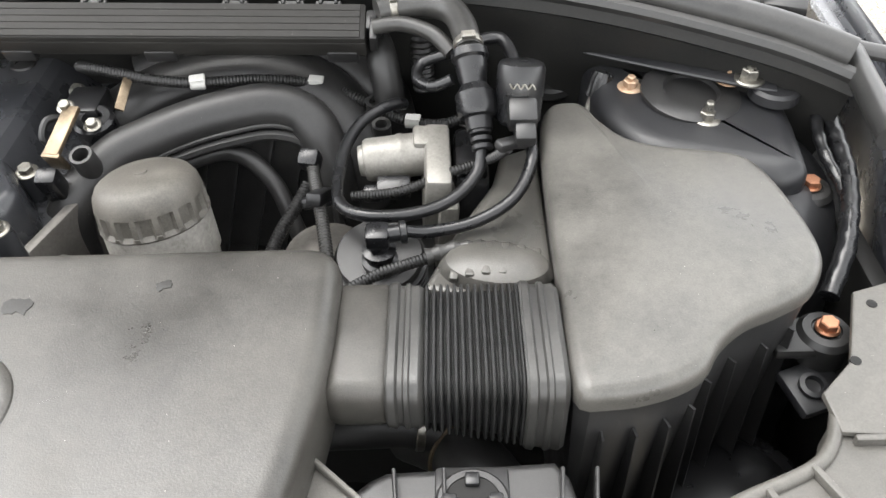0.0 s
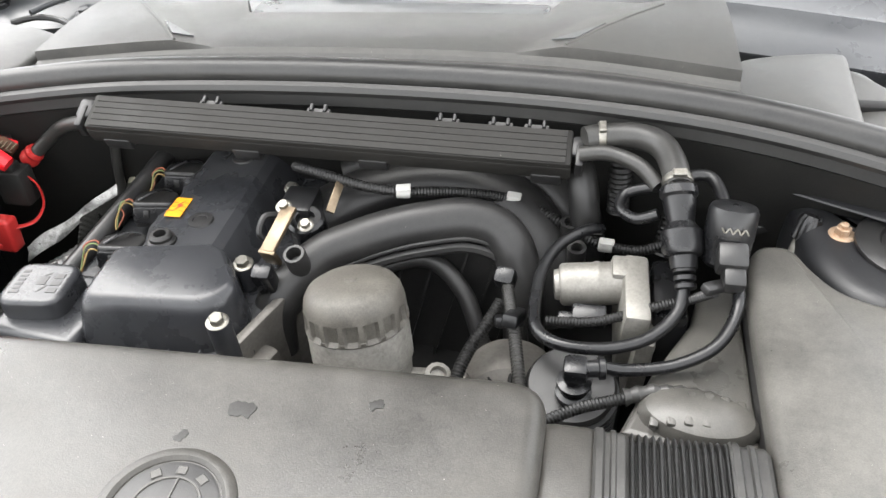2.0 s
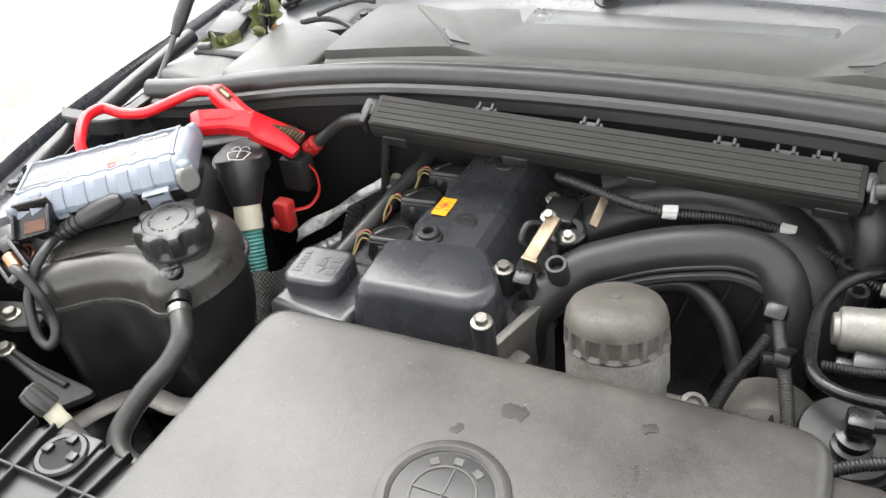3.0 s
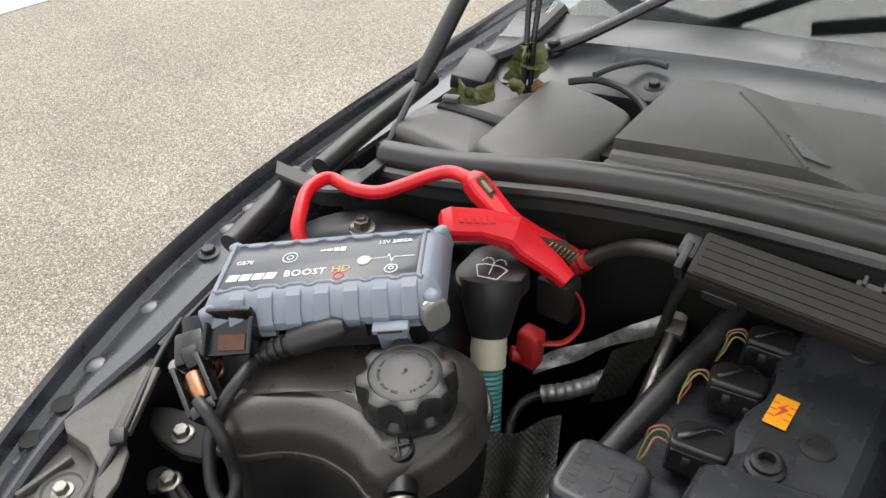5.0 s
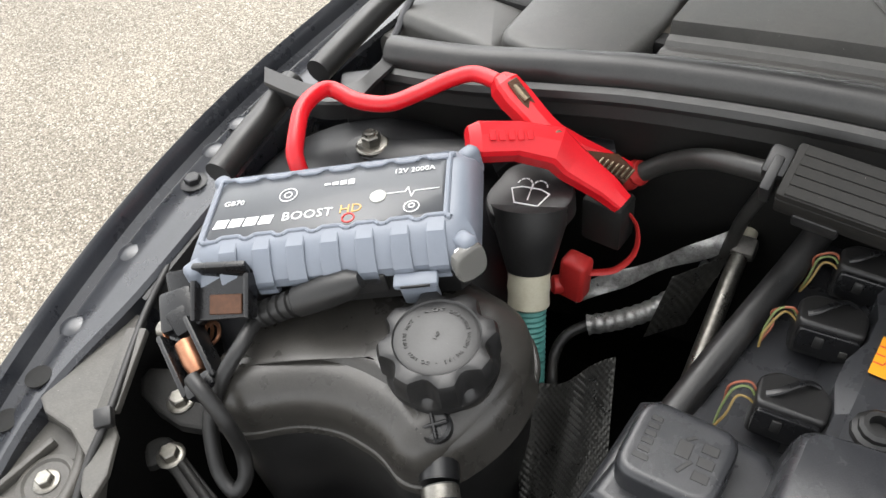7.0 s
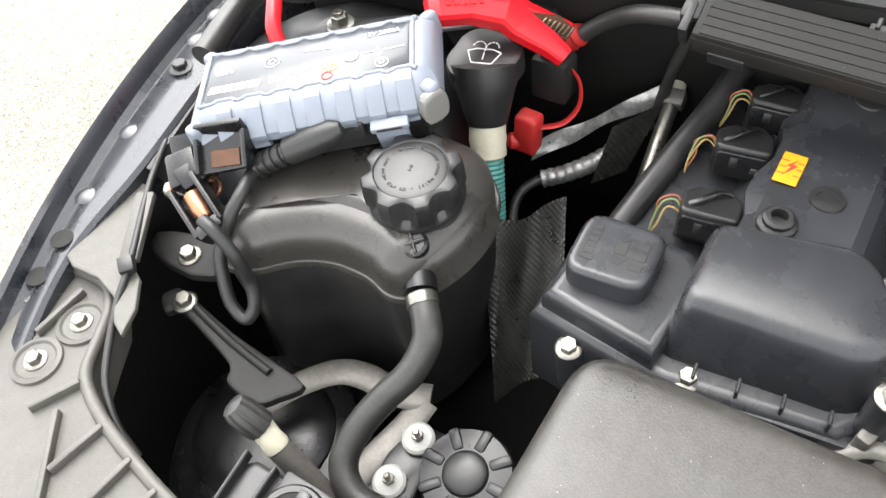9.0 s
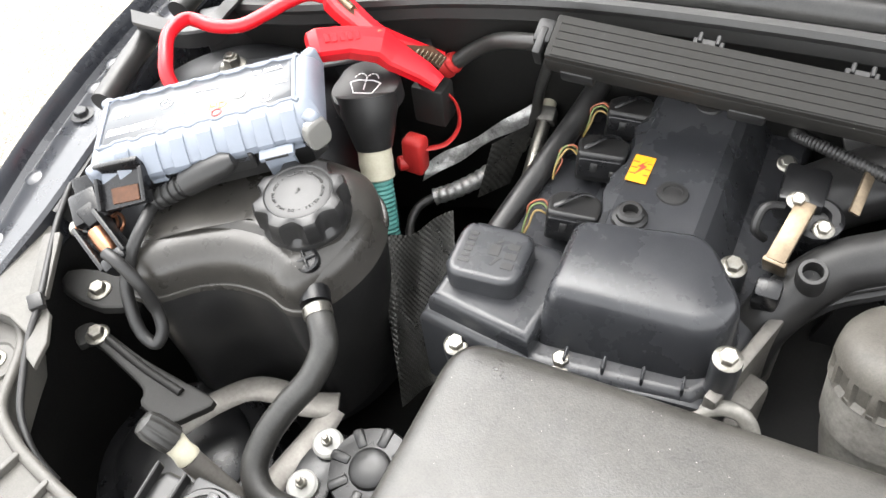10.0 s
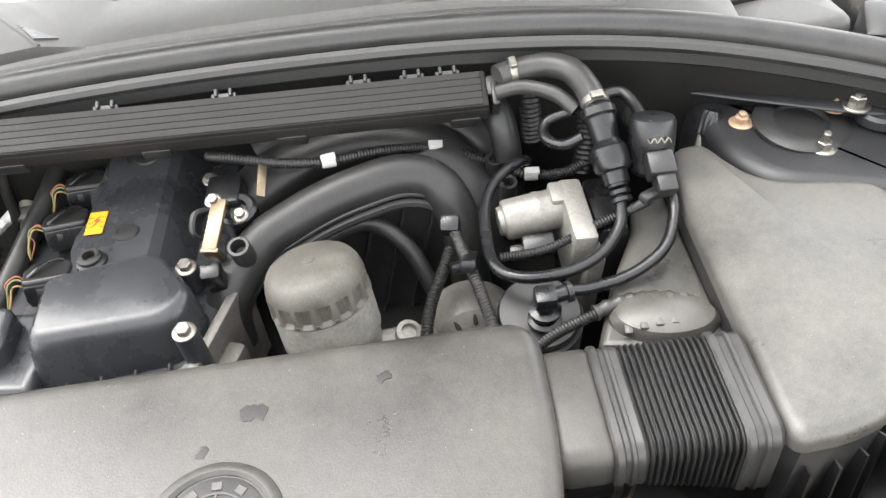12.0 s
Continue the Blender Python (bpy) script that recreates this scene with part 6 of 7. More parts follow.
part("joint", bm, M_SATIN, cj)
# parts at the back, behind the duct's end
for pts, r, rib in (([(-0.085, 0.90, 0.86), (-0.07, 0.875, 0.855), (-0.062, 0.855, 0.835), (-0.058, 0.845, 0.80)], 0.017, None), ([(-0.02, 0.92, 0.87), (-0.022, 0.905, 0.84), (-0.02, 0.90, 0.78)], 0.014, (0.006, 0.002)),
                    ([(0.05, 0.93, 0.86), (0.045, 0.90, 0.84), (0.04, 0.87, 0.80), (0.03, 0.85, 0.76)], 0.012, (0.006, 0.002))):
    line_thing("vacuum_hose", "dark rubber hose behind the throttle actuator", pts, r, rib=rib, group="vacuum hoses")
br2 = thing("brake_booster_cap", (0.13, 0.90, 0.75), "round black rubber grommet on the bulkhead", "grommet")
bm = bmesh.new()
lathe(bm, axes((0.130, 0.895, 0.812), (0.1, -1, 0.15)), [(0.045, -0.02), (0.045, 0.0), (0.040, 0.008), (0.032, 0.008), (0.028, 0.004), (0.008, 0.004)], 32)
part("grommet", bm, M_RUBBER, br2)
bm = bmesh.new()
plate(bm, [(0.083, 0.900, 0.862), (0.098, 0.898, 0.862), (0.094, 0.895, 0.84), (0.1, 0.89, 0.815), (0.09, 0.89, 0.80), (0.088, 0.893, 0.83)], (0, -0.003, 0.001))
solo("adhesive_scrap", bm, M_PAPER, "torn cream scrap of adhesive on the bulkhead", "scrap")
sv = thing("service_valve", (0.18, 0.82, 0.78), "metal refrigerant service valve with black plastic cap", "valve", "service valves")
SVM = axes((0.166, 0.822, 0.796), (0.25, 0.3, 0.92))
bm = bmesh.new()
lathe(bm, SVM, [(0.0085, -0.04), (0.0085, 0.018), (0.007, 0.019)], 16)
part("stem", bm, M_ALUBRIGHT, sv)
bm = bmesh.new()
lathe(bm, SVM, [(0.0125, 0.018), (0.013, 0.040), (0.010, 0.046), (0.003, 0.047)], 40, lambda a, r, z: r * (1 - 0.07 * (math.cos(12 * a) > 0)))
part("valve_cap", bm, M_SATIN, sv)

# ---- pipes low in front of the bellows ----
lh = thing("coolant_pipe", (-0.06, 0.47, 0.66), "black coolant hose with metal clamp below the intake neck", "hose")
bm = bmesh.new()
tube(bm, [(-0.14, 0.468, 0.712), (-0.08, 0.468, 0.716), (-0.022, 0.470, 0.712), (0.02, 0.462, 0.69)], 0.019, 16, 6)
part("hose", bm, M_RUBBER, lh)
bm = bmesh.new()
lathe(bm, axes((-0.024, 0.470, 0.713), (1, 0, -0.1), (0, 0, 1)), [(0.0195, 0), (0.0205, 0.001), (0.0205, 0.007), (0.0195, 0.008)], 24)
part("clamp", bm, M_STEEL, lh, "metal hose clamp")
rh = thing("radiator_hose", (0.02, 0.44, 0.62), "thick radiator hose with wire clip", "hose")
bm = bmesh.new()
tube(bm, [(-0.03, 0.50, 0.66), (0.005, 0.465, 0.69), (0.035, 0.43, 0.70), (0.07, 0.38, 0.68)], 0.028, 20, 6)
part("hose", bm, M_RUBBER, rh)
bm = bmesh.new()
lathe(bm, axes((0.008, 0.462, 0.692), (0.6, -0.7, 0.15), (0, 0, 1)), [(0.0285, 0), (0.0305, 0.001), (0.0305, 0.003), (0.0285, 0.004)], 28)
part("wire_clip", bm, M_YSTEEL, rh, "thin wire clip")

# ---- front end: lock carrier and headlamp panels ----
lock = thing("lock_carrier", (-0.36, 0.28, 0.70), "black ribbed plastic lock carrier across the front", "lock carrier")
for o, z in (([(-0.14, 0.18), (-0.083, 0.345), (-0.052, 0.372), (-0.040, 0.378), (0.080, 0.385), (0.090, 0.372), (0.098, 0.333), (0.125, 0.328), (0.16, 0.18)], 0.796),
             ([(-0.60, 0.18), (-0.60, 0.34), (-0.655, 0.366), (-0.695, 0.372), (-0.782, 0.370), (-0.790, 0.362), (-0.796, 0.318), (-0.82, 0.18)], 0.783)):
    bm = bmesh.new()
    slab(bm, o, z, z - 0.09, 0.006, 3)
    part("deck", bm, M_PLASTIC, lock)
for cx, cy, z, ribs in ((0.020, 0.350, 0.796, (-0.050, -0.018, 0.058, 0.080)), (-0.728, 0.346, 0.783, (-0.055, -0.030, 0.038, 0.060, 0.085))):
    bm = bmesh.new()
    rbox(bm, pose(cx, cy + 0.012, z), (0.052, 0.034, 0.008), 0.003)
    lathe(bm, pose(cx, cy, z), [(0.026, -0.001), (0.026, 0.005), (0.024, 0.007), (0.0195, 0.007), (0.0185, 0.004)], 32, None, False)
    latch = part("latch_ring", bm, M_PLASTIC, lock)
    bm = bmesh.new()
    lathe(bm, pose(cx, cy, z), [(0.0190, 0.0045), (0.0190, 0.0062), (0.006, 0.0062)], 24)
    part("latch_hole", bm, M_DARK, latch, "dark latch opening")
    for a in (0, 90, 180):
        bm = bmesh.new()
        rbox(bm, pose(cx, cy, z + 0.008, 0, 0, a) @ pose(0.016, 0, 0), (0.010, 0.010, 0.005), 0.0015)
        part("latch_claw", bm, M_SATIN, latch)
    for rx in ribs:
        bm = bmesh.new()
        rbox(bm, pose(cx + rx, cy - 0.030, z + 0.004, 0, 0, -rx * 100), (0.003, 0.11, 0.012), 0.001, 1)
        part("rib", bm, M_PLASTIC, lock)
    bm = bmesh.new()
    rbox(bm, pose(cx + 0.02, cy - 0.028, z + 0.004), (0.15, 0.003, 0.012), 0.001, 1)
    part("rib", bm, M_PLASTIC, lock)
bm = bmesh.new()
plate(bm, [(-0.098, 0.372, 0.806), (-0.090, 0.376, 0.808), (-0.050, 0.338, 0.808), (-0.054, 0.312, 0.808), (-0.085, 0.25, 0.808), (-0.12, 0.25, 0.808)], (0, 0, 0.004))
rbox(bm, pose(-0.070, 0.357, 0.814, 0, 0, -42), (0.060, 0.004, 0.012), 0.001, 1)
part("cover_bracket", bm, M_PANEL, lock, "dusty corner bracket beside the engine cover")
shared("bolt", B_STEEL, lock, axes((-0.068, 0.318, 0.811), (0, 0, 1)), "zinc-plated bolt")


def lamp_panel(inner, outer, z, ribs, bolts):
    t = thing("front_trim_panel", (inner[2][0], inner[2][1], z - 0.06), "dusty grey plastic panel over the headlamp with ribs", "panel", "headlamp panels")
    bm = bmesh.new()
    slab(bm, inner + outer, z, z - 0.05, 0.004, 2)
    part("deck", bm, M_PANEL, t)
    bm = bmesh.new()
    tube(bm, [(x, y, z + 0.001) for x, y in inner], 0.0055, 10, 5)
    part("edge_bead", bm, M_PANEL, t)
    for (x0, y0), (x1, y1) in ribs:
        bm = bmesh.new()
        a, b_ = V((x0, y0, z + 0.003)), V((x1, y1, z + 0.003))
        rbox(bm, axes((a + b_) / 2, (0, 0, 1), b_ - a), ((b_ - a).length, 0.0055, 0.010), 0.0015)
        part("rib", bm, M_PANEL, t)
    for x, y in bolts:
        bm = bmesh.new()
        lathe(bm, pose(x, y, z), [(0.024, -0.002), (0.023, 0.003), (0.019, 0.004), (0.017, 0.002)], 28)
        pd = part("pad", bm, M_PANEL, t)
        shared("bolt", B_STEEL, pd, axes((x, y, z + 0.002), (0, 0, 1)) @ Matrix.Scale(0.85, 4), "zinc-plated bolt")
    return t


lamp_panel([(-1.065, 0.427), (-1.037, 0.431), (-1.014, 0.429), (-0.994, 0.411), (-0.979, 0.384), (-0.961, 0.354), (-0.925, 0.336), (-0.89, 0.326), (-0.848, 0.317), (-0.814, 0.311), (-0.787, 0.307)],
           [(-0.80, 0.18), (-0.93, 0.18), (-1.02, 0.26), (-1.085, 0.34), (-1.098, 0.40)], 0.779,
           [((-0.958, 0.348), (-0.978, 0.309)), ((-0.91, 0.329), (-0.919, 0.281)), ((-0.868, 0.321), (-0.874, 0.268)), ((-0.832, 0.313), (-0.841, 0.269)), ((-1.062, 0.423), (-1.067, 0.378)), ((-1.03, 0.415), (-1.032, 0.362)), ((-0.955, 0.32), (-0.904, 0.257))], [(-1.006, 0.390), (-1.012, 0.343)])
lamp_panel([(0.120, 0.331), (0.165, 0.337), (0.215, 0.358), (0.262, 0.378), (0.284, 0.398), (0.300, 0.430), (0.322, 0.447), (0.36, 0.450)],
           [(0.39, 0.40), (0.36, 0.30), (0.28, 0.22), (0.15, 0.18)], 0.790,
           [((0.165, 0.337), (0.185, 0.27)), ((0.225, 0.36), (0.255, 0.28)), ((0.262, 0.378), (0.30, 0.30)), ((0.14, 0.30), (0.25, 0.29)), ((0.30, 0.40), (0.36, 0.40))], [(0.340, 0.422), (0.344, 0.365)])
for c, z in (((-0.89, 0.43), 0.60), ((0.25, 0.44), 0.62)):
    bm = bmesh.new()
    hl = thing("headlamp", (c[0], c[1], z - 0.16), "smooth black rear of the headlamp deep in the corner", "headlamp", "headlamps")
    lathe(bm, Matrix.Translation((c[0], c[1], 0)), [(0.125, z - 0.16), (0.12, z - 0.05), (0.095, z), (0.072, z + 0.008)], 36)
    part("housing", bm, M_SATIN, hl)
    bm = bmesh.new()
    lathe(bm, Matrix.Translation((c[0], c[1], 0)), [(0.074, z), (0.073, z + 0.012), (0.068, z + 0.016), (0.05, z + 0.022), (0.01, z + 0.026)], 36)
    part("bulb_cover", bm, M_SATIN, hl)

# sloping plate between wing flange and panel, with the bonnet cable on it
bm = bmesh.new()
slab(bm, [(-1.06, 0.43), (-1.073, 0.478), (-1.084, 0.531), (-1.05, 0.53), (-1.025, 0.49), (-1.002, 0.455), (-0.977, 0.444), (-0.956, 0.419), (-0.947, 0.393), (-0.963, 0.399), (-0.985, 0.419), (-1.013, 0.426), (-1.045, 0.424)], 0.800, 0.795, 0.002, 2)
rbox(bm, axes((-1.017, 0.484, 0.806), (0.05, -0.1, 1), (0.04, -0.068, -0.004)), (0.075, 0.018, 0.008), 0.002)
solo("wing_plate", bm, M_PANEL, "grey plate beside the wing flange", "plate")
cb = thing("release_cable", (-0.98, 0.46, 0.77), "thin black bonnet release cable with a grey clip", "cable")
bm = bmesh.new()
tube(bm, [(-1.076, 0.594, 0.815), (-1.042, 0.528, 0.812), (-0.994, 0.453, 0.806), (-0.978, 0.417, 0.798), (-0.957, 0.381, 0.788), (-0.939, 0.357, 0.78), (-0.913, 0.338, 0.768), (-0.887, 0.329, 0.75)], 0.0034, 12, 8)
part("cable", bm, M_RUBBER, cb)
bm = bmesh.new()
rbox(bm, axes((-0.991, 0.446, 0.808), (0.2, -0.2, 1), (-0.6, -0.7, 0)), (0.014, 0.016, 0.010), 0.002)
part("clip", bm, M_PLASTIC, cb)
bm = bmesh.new()
plate(bm, [(-1.078, 0.650, 0.826), (-1.068, 0.590, 0.818), (-1.060, 0.540, 0.812), (-1.050, 0.545, 0.79), (-1.058, 0.60, 0.79), (-1.066, 0.66, 0.80)], (0.004, 0, -0.001))
solo("wing_gasket", bm, M_RUBBER, "wavy black gasket strip under the wing flange", "gasket")
arm_t = thing("support_arm", (-0.92, 0.46, 0.70), "black stamped steel support arm bolted at the corner", "bracket")
bm = bmesh.new()
slab(bm, [(-1.003, 0.462), (-0.993, 0.478), (-0.966, 0.474), (-0.914, 0.464), (-0.861, 0.459), (-0.817, 0.453), (-0.828, 0.432), (-0.843, 0.418), (-0.88, 0.421), (-0.891, 0.436), (-0.938, 0.45), (-0.974, 0.458), (-0.985, 0.449)], 0.735, 0.727, 0.003, 2, 3)
tube(bm, [(-0.961, 0.467, 0.736), (-0.906, 0.455, 0.736), (-0.851, 0.447, 0.736)], 0.004, 10, 5)
# Near-black in place of black paint: the arm's deep shade is in the colour.
part("arm", bm, M_BULK, arm_t)
shared("bolt", B_STEEL, arm_t, axes((-0.975, 0.467, 0.735), (0, 0, 1)), "zinc-plated bolt")
arm2 = thing("tank_bracket", (-0.98, 0.51, 0.72), "black steel bracket with a bolt at the coolant tank", "bracket")
bm = bmesh.new()
slab(bm, [(-1.045, 0.51), (-1.01, 0.525), (-0.96, 0.53), (-0.945, 0.505), (-0.975, 0.485), (-1.03, 0.488)], 0.757, 0.748, 0.003, 2, 2)
part("arm", bm, M_BULK, arm2)
shared("bolt", B_STEEL, arm2, axes((-0.992, 0.502, 0.757), (0, 0, 1)), "zinc-plated bolt")
arc = thing("curved_bracket", (-0.79, 0.50, 0.60), "grey curved steel bracket above the headlamp", "bracket")
bm = bmesh.new()
tube(bm, [(-0.885, 0.44, 0.655), (-0.862, 0.475, 0.662), (-0.835, 0.503, 0.665), (-0.805, 0.512, 0.665), (-0.775, 0.512, 0.662), (-0.742, 0.525, 0.66)], 0.014, 10, 6, squash=0.25)
tube(bm, [(-0.745, 0.52, 0.66), (-0.748, 0.495, 0.655), (-0.757, 0.46, 0.65), (-0.765, 0.43, 0.645)], 0.014, 10, 6, squash=0.25)
part("strip", bm, M_ALU, arc)
vp = thing("service_valve", (-0.77, 0.39, 0.66), "pale metal refrigerant service valve with ribbed grey cap", "valve", "service valves")
v0, v1, v2, v3 = V((-0.742, 0.389, 0.69)), V((-0.788, 0.391, 0.757)), V((-0.802, 0.394, 0.775)), V((-0.821, 0.391, 0.8))
bm = bmesh.new()
tube(bm, [v0, v1], 0.0105, 14, 3)
part("pipe", bm, M_ALU, vp)
bm = bmesh.new()
lathe(bm, axes(v1, v2 - v1), [(0.0105, 0), (0.0112, 0.002), (0.0098, 0.010), (0.0105, 0.026), (0.009, 0.028)], 20)
part("neck", bm, M_CREAM, vp, "cream plastic neck")
bm = bmesh.new()
lathe(bm, axes(v2, v3 - v2), [(0.0128, -0.001), (0.0132, 0.002), (0.0128, 0.022), (0.0105, 0.029), (0.002, 0.031)], 60, lambda a, r, z: r * (1 - 0.07 * (math.cos(12 * a) > 0.2)))
part("valve_cap", bm, M_HOSE, vp)

ps = thing("steering_reservoir", (-0.665, 0.465, 0.60), "black power-steering reservoir with lobed cap", "reservoir")
PSM = axes((-0.664, 0.466, 0.690), (0.0, -0.15, 1))
bm = bmesh.new()
lathe(bm, PSM, [(0.036, -0.10), (0.038, -0.012), (0.036, -0.006)], 30)
part("pot", bm, M_SATIN, ps)
bm = bmesh.new()
lathe(bm, PSM, [(0.040, -0.008), (0.041, 0.000), (0.039, 0.006), (0.030, 0.0075), (0.020, 0.008), (0.0185, 0.012), (0.015, 0.014), (0.003, 0.0145)], 48)
ps_cap = part("cap", bm, M_PLASTIC, ps)
for k in range(8):
    bm = bmesh.new()
    rbox(bm, PSM @ pose(0, 0, 0, 0, 0, 45 * k) @ pose(0.031, 0, 0.0055), (0.020, 0.010, 0.009), 0.003)
    part("grip_rib", bm, M_PLASTIC, ps_cap)
for k, ch_ in enumerate("ATF OIL ONLY"):
    if ch_ != " ":
        lettering("letter", ch_, 0.0055, PSM @ pose(0, 0, 0.0082, 0, 0, 150 - 14 * k) @ pose(0, 0.0235, 0), M_HOSE, ps, align="CENTER")
pb = thing("pump_bracket", (-0.73, 0.46, 0.60), "black bracket with two bolts on white washers", "bracket")
bm = bmesh.new()
rbox(bm, pose(-0.728, 0.460, 0.640, 0, 0, 4), (0.045, 0.085, 0.03), 0.006)
part("bracket", bm, M_SATIN, pb)
for at in ((-0.730, 0.485, 0.655), (-0.730, 0.438, 0.655)):
    bm = bmesh.new()
    lathe(bm, axes(at, (0, -0.1, 1)), [(0.0155, 0), (0.0155, 0.006), (0.013, 0.008), (0.009, 0.008)], 24)
    w_ = part("washer", bm, M_WHITEPL, pb, "white plastic washer")
    shared("stud_nut", B_STUD, w_, axes(V(at) + V((0, 0, 0.006)), (0, -0.1, 1)) @ Matrix.Scale(0.7, 4))

# ---- heat shields, refrigerant hose, dipstick by the exhaust side ----
rows = []
for i in range(73):
    u = i / 72
    ragged = 0.012 * math.sin(9 * u) * (1 - u)
    top, bot = V((-0.770, 0.676, 0.735 + ragged)).lerp(V((-0.712, 0.752, 0.730)), u), V((-0.715, 0.585, 0.585)).lerp(V((-0.664, 0.635, 0.60)), u)
    row = []
    for j in range(113):
        v = j / 112
        p = top.lerp(bot, v)
        row.append(p + V((0.7, -0.5, 0.3)) * (0.0020 * math.sin(i * 1.57) * math.sin(j * 1.57) + 0.008 * math.sin(5 * u + 2 * v)))
    rows.append(row)
bm = bmesh.new()
sheet(bm, rows, 0.001)
solo("heat_shield", bm, M_MESH, "dimpled dark metal heat shield beside the engine", "heat shield", "heat shields", angle=60)
rows = []
for i in range(29):
    u = i / 28
    top, bot = V((-0.712, 0.85, 0.745)).lerp(V((-0.676, 0.895, 0.755)), u), V((-0.718, 0.815, 0.69)).lerp(V((-0.692, 0.85, 0.69)), u)
    rows.append([top.lerp(bot, j / 40) + V((0.7, -0.5, 0.3)) * 0.0014 * math.sin(i * 1.57) * math.sin(j * 1.57) for j in range(41)])
bm = bmesh.new()
sheet(bm, rows, 0.001)
solo("heat_shield", bm, M_MESH, "dimpled dark metal heat shield beside the engine", "heat shield", "heat shields", angle=60)
rows = []
for i in range(25):
    u = i / 24
    a = V((-0.795, 0.822, 0.684)).lerp(V((-0.680, 0.915, 0.745)), u)
    rows.append([a + V((0.002 * math.sin(9 * u + j), 0.003 * j, 0.006 * j + 0.002 * math.sin(13 * u + 2 * j))) for j in range(4)])
bm = bmesh.new()
sheet(bm, rows, 0.001)
solo("foil_strip", bm, M_FOIL, "crumpled silver foil edge of the insulation", "insulation")
rh2 = thing("refrigerant_hose", (-0.72, 0.80, 0.68), "silver foil-wrapped refrigerant hose with black bends", "hose")
bm = bmesh.new()
tube(bm, [(-0.775, 0.812, 0.673), (-0.753, 0.826, 0.679), (-0.725, 0.850, 0.691), (-0.704, 0.885, 0.703), (-0.693, 0.905, 0.719)], 0.0108, 14, 8, rib=(0.010, 0.0014))
part("foil_sleeve", bm, M_FOIL, rh2, "silver foil sleeve")
bm = bmesh.new()
tube(bm, [(-0.693, 0.905, 0.719), (-0.684, 0.913, 0.748), (-0.676, 0.910, 0.79), (-0.655, 0.898, 0.86)], 0.0062, 12, 8)
part("upper_pipe", bm, M_HOSE, rh2)
bm = bmesh.new()
tube(bm, [(-0.775, 0.812, 0.673), (-0.787, 0.793, 0.670), (-0.789, 0.772, 0.660), (-0.776, 0.745, 0.65), (-0.77, 0.74, 0.60)], 0.0055, 12, 8)
part("lower_pipe", bm, M_HOSE, rh2)
dp = thing("dipstick_tube", (-0.68, 0.86, 0.62), "bare steel dipstick tube with a cream plug", "dipstick tube")
d0, d1 = V((-0.674, 0.920, 0.742)), V((-0.661, 0.785, 0.680))
bm = bmesh.new()
tube(bm, [d0, d1], 0.0085, 14, 3)
part("tube", bm, M_STEEL, dp)
bm = bmesh.new()
rbox(bm, axes(d0, d0 - d1), (0.026, 0.020, 0.020), 0.004)
part("bracket", bm, M_ALU, dp)
bm = bmesh.new()
lathe(bm, axes(d0, d0 - d1), [(0.009, 0.008), (0.009, 0.020), (0.007, 0.023)], 14)
part("plug", bm, M_CREAM, dp)

# ---- black clamp and its lead ----
bk = thing("black_clamp", (-0.94, 0.53, 0.80), "black plastic jumper clamp with a copper spring", "clamp")
bm = bmesh.new()
m = axes((-0.944, 0.556, 0.870), (0.15, -0.62, 0.77), (0.80, 0.30, 0.25))
slab(bm, rpoly([(-0.024, -0.018), (0.022, -0.016), (0.022, 0.018), (-0.024, 0.015)], 0.003, 2), 0.004, -0.004, 0.0015, 2, 0, m)
rbox(bm, m @ pose(0, 0.018, 0.004, -30, 0, 0), (0.046, 0.006, 0.022), 0.002)
rbox(bm, m @ pose(-0.024, 0, 0.003), (0.005, 0.036, 0.014), 0.002)
rbox(bm, m @ pose(0.022, 0, 0.003), (0.005, 0.034, 0.014), 0.002)
rbox(bm, m @ pose(-0.036, -0.014, -0.008, 0, 25, 35), (0.034, 0.022, 0.016), 0.003)
part("upper_handle", bm, M_SATIN, bk)
bm = bmesh.new()
rbox(bm, m @ pose(0.002, -0.006, 0.0046), (0.028, 0.015, 0.0015), 0.0006, 1)
part("contact_plate", bm, M_CONTACT, bk, "copper contact plate")
bm = bmesh.new()
m2 = axes((-0.948, 0.512, 0.840), (0.05, -0.45, 0.88), (0.75, -0.52, 0.20))
rbox(bm, m2 @ pose(0.0, 0.013, 0), (0.056, 0.005, 0.022), 0.002)
rbox(bm, m2 @ pose(0.0, -0.013, 0), (0.056, 0.005, 0.022), 0.002)
rbox(bm, m2 @ pose(-0.004, 0, -0.009), (0.058, 0.028, 0.005), 0.002)
rbox(bm, m2 @ pose(0.026, 0, 0.0), (0.014, 0.026, 0.022), 0.004)
rbox(bm, m2 @ pose(-0.042, 0.006, -0.003, 0, 0, -20), (0.034, 0.030, 0.016), 0.004)
rbox(bm, m2 @ pose(-0.062, 0.016, -0.006, 0, 20, -30), (0.024, 0.024, 0.012), 0.003)
part("lower_handle", bm, M_SATIN, bk)
bm = bmesh.new()
s0, s1 = V((-0.996, 0.526, 0.826)), V((-0.952, 0.537, 0.840))
sa = axes(s0, s1 - s0, (0, 0, 1))
tube(bm, [sa @ V((0.009 * math.cos(k * 0.9), 0.009 * math.sin(k * 0.9), (s1 - s0).length * k / 42)) for k in range(43)], 0.0017, 6, 2)
part("spring", bm, M_COPPER, bk, "copper-coloured coil spring")
bm = bmesh.new()
lathe(bm, axes(s0 + (s0 - s1).normalized() * 0.010, s1 - s0), [(0.008, 0), (0.008, 0.010), (0.006, 0.012)], 14)
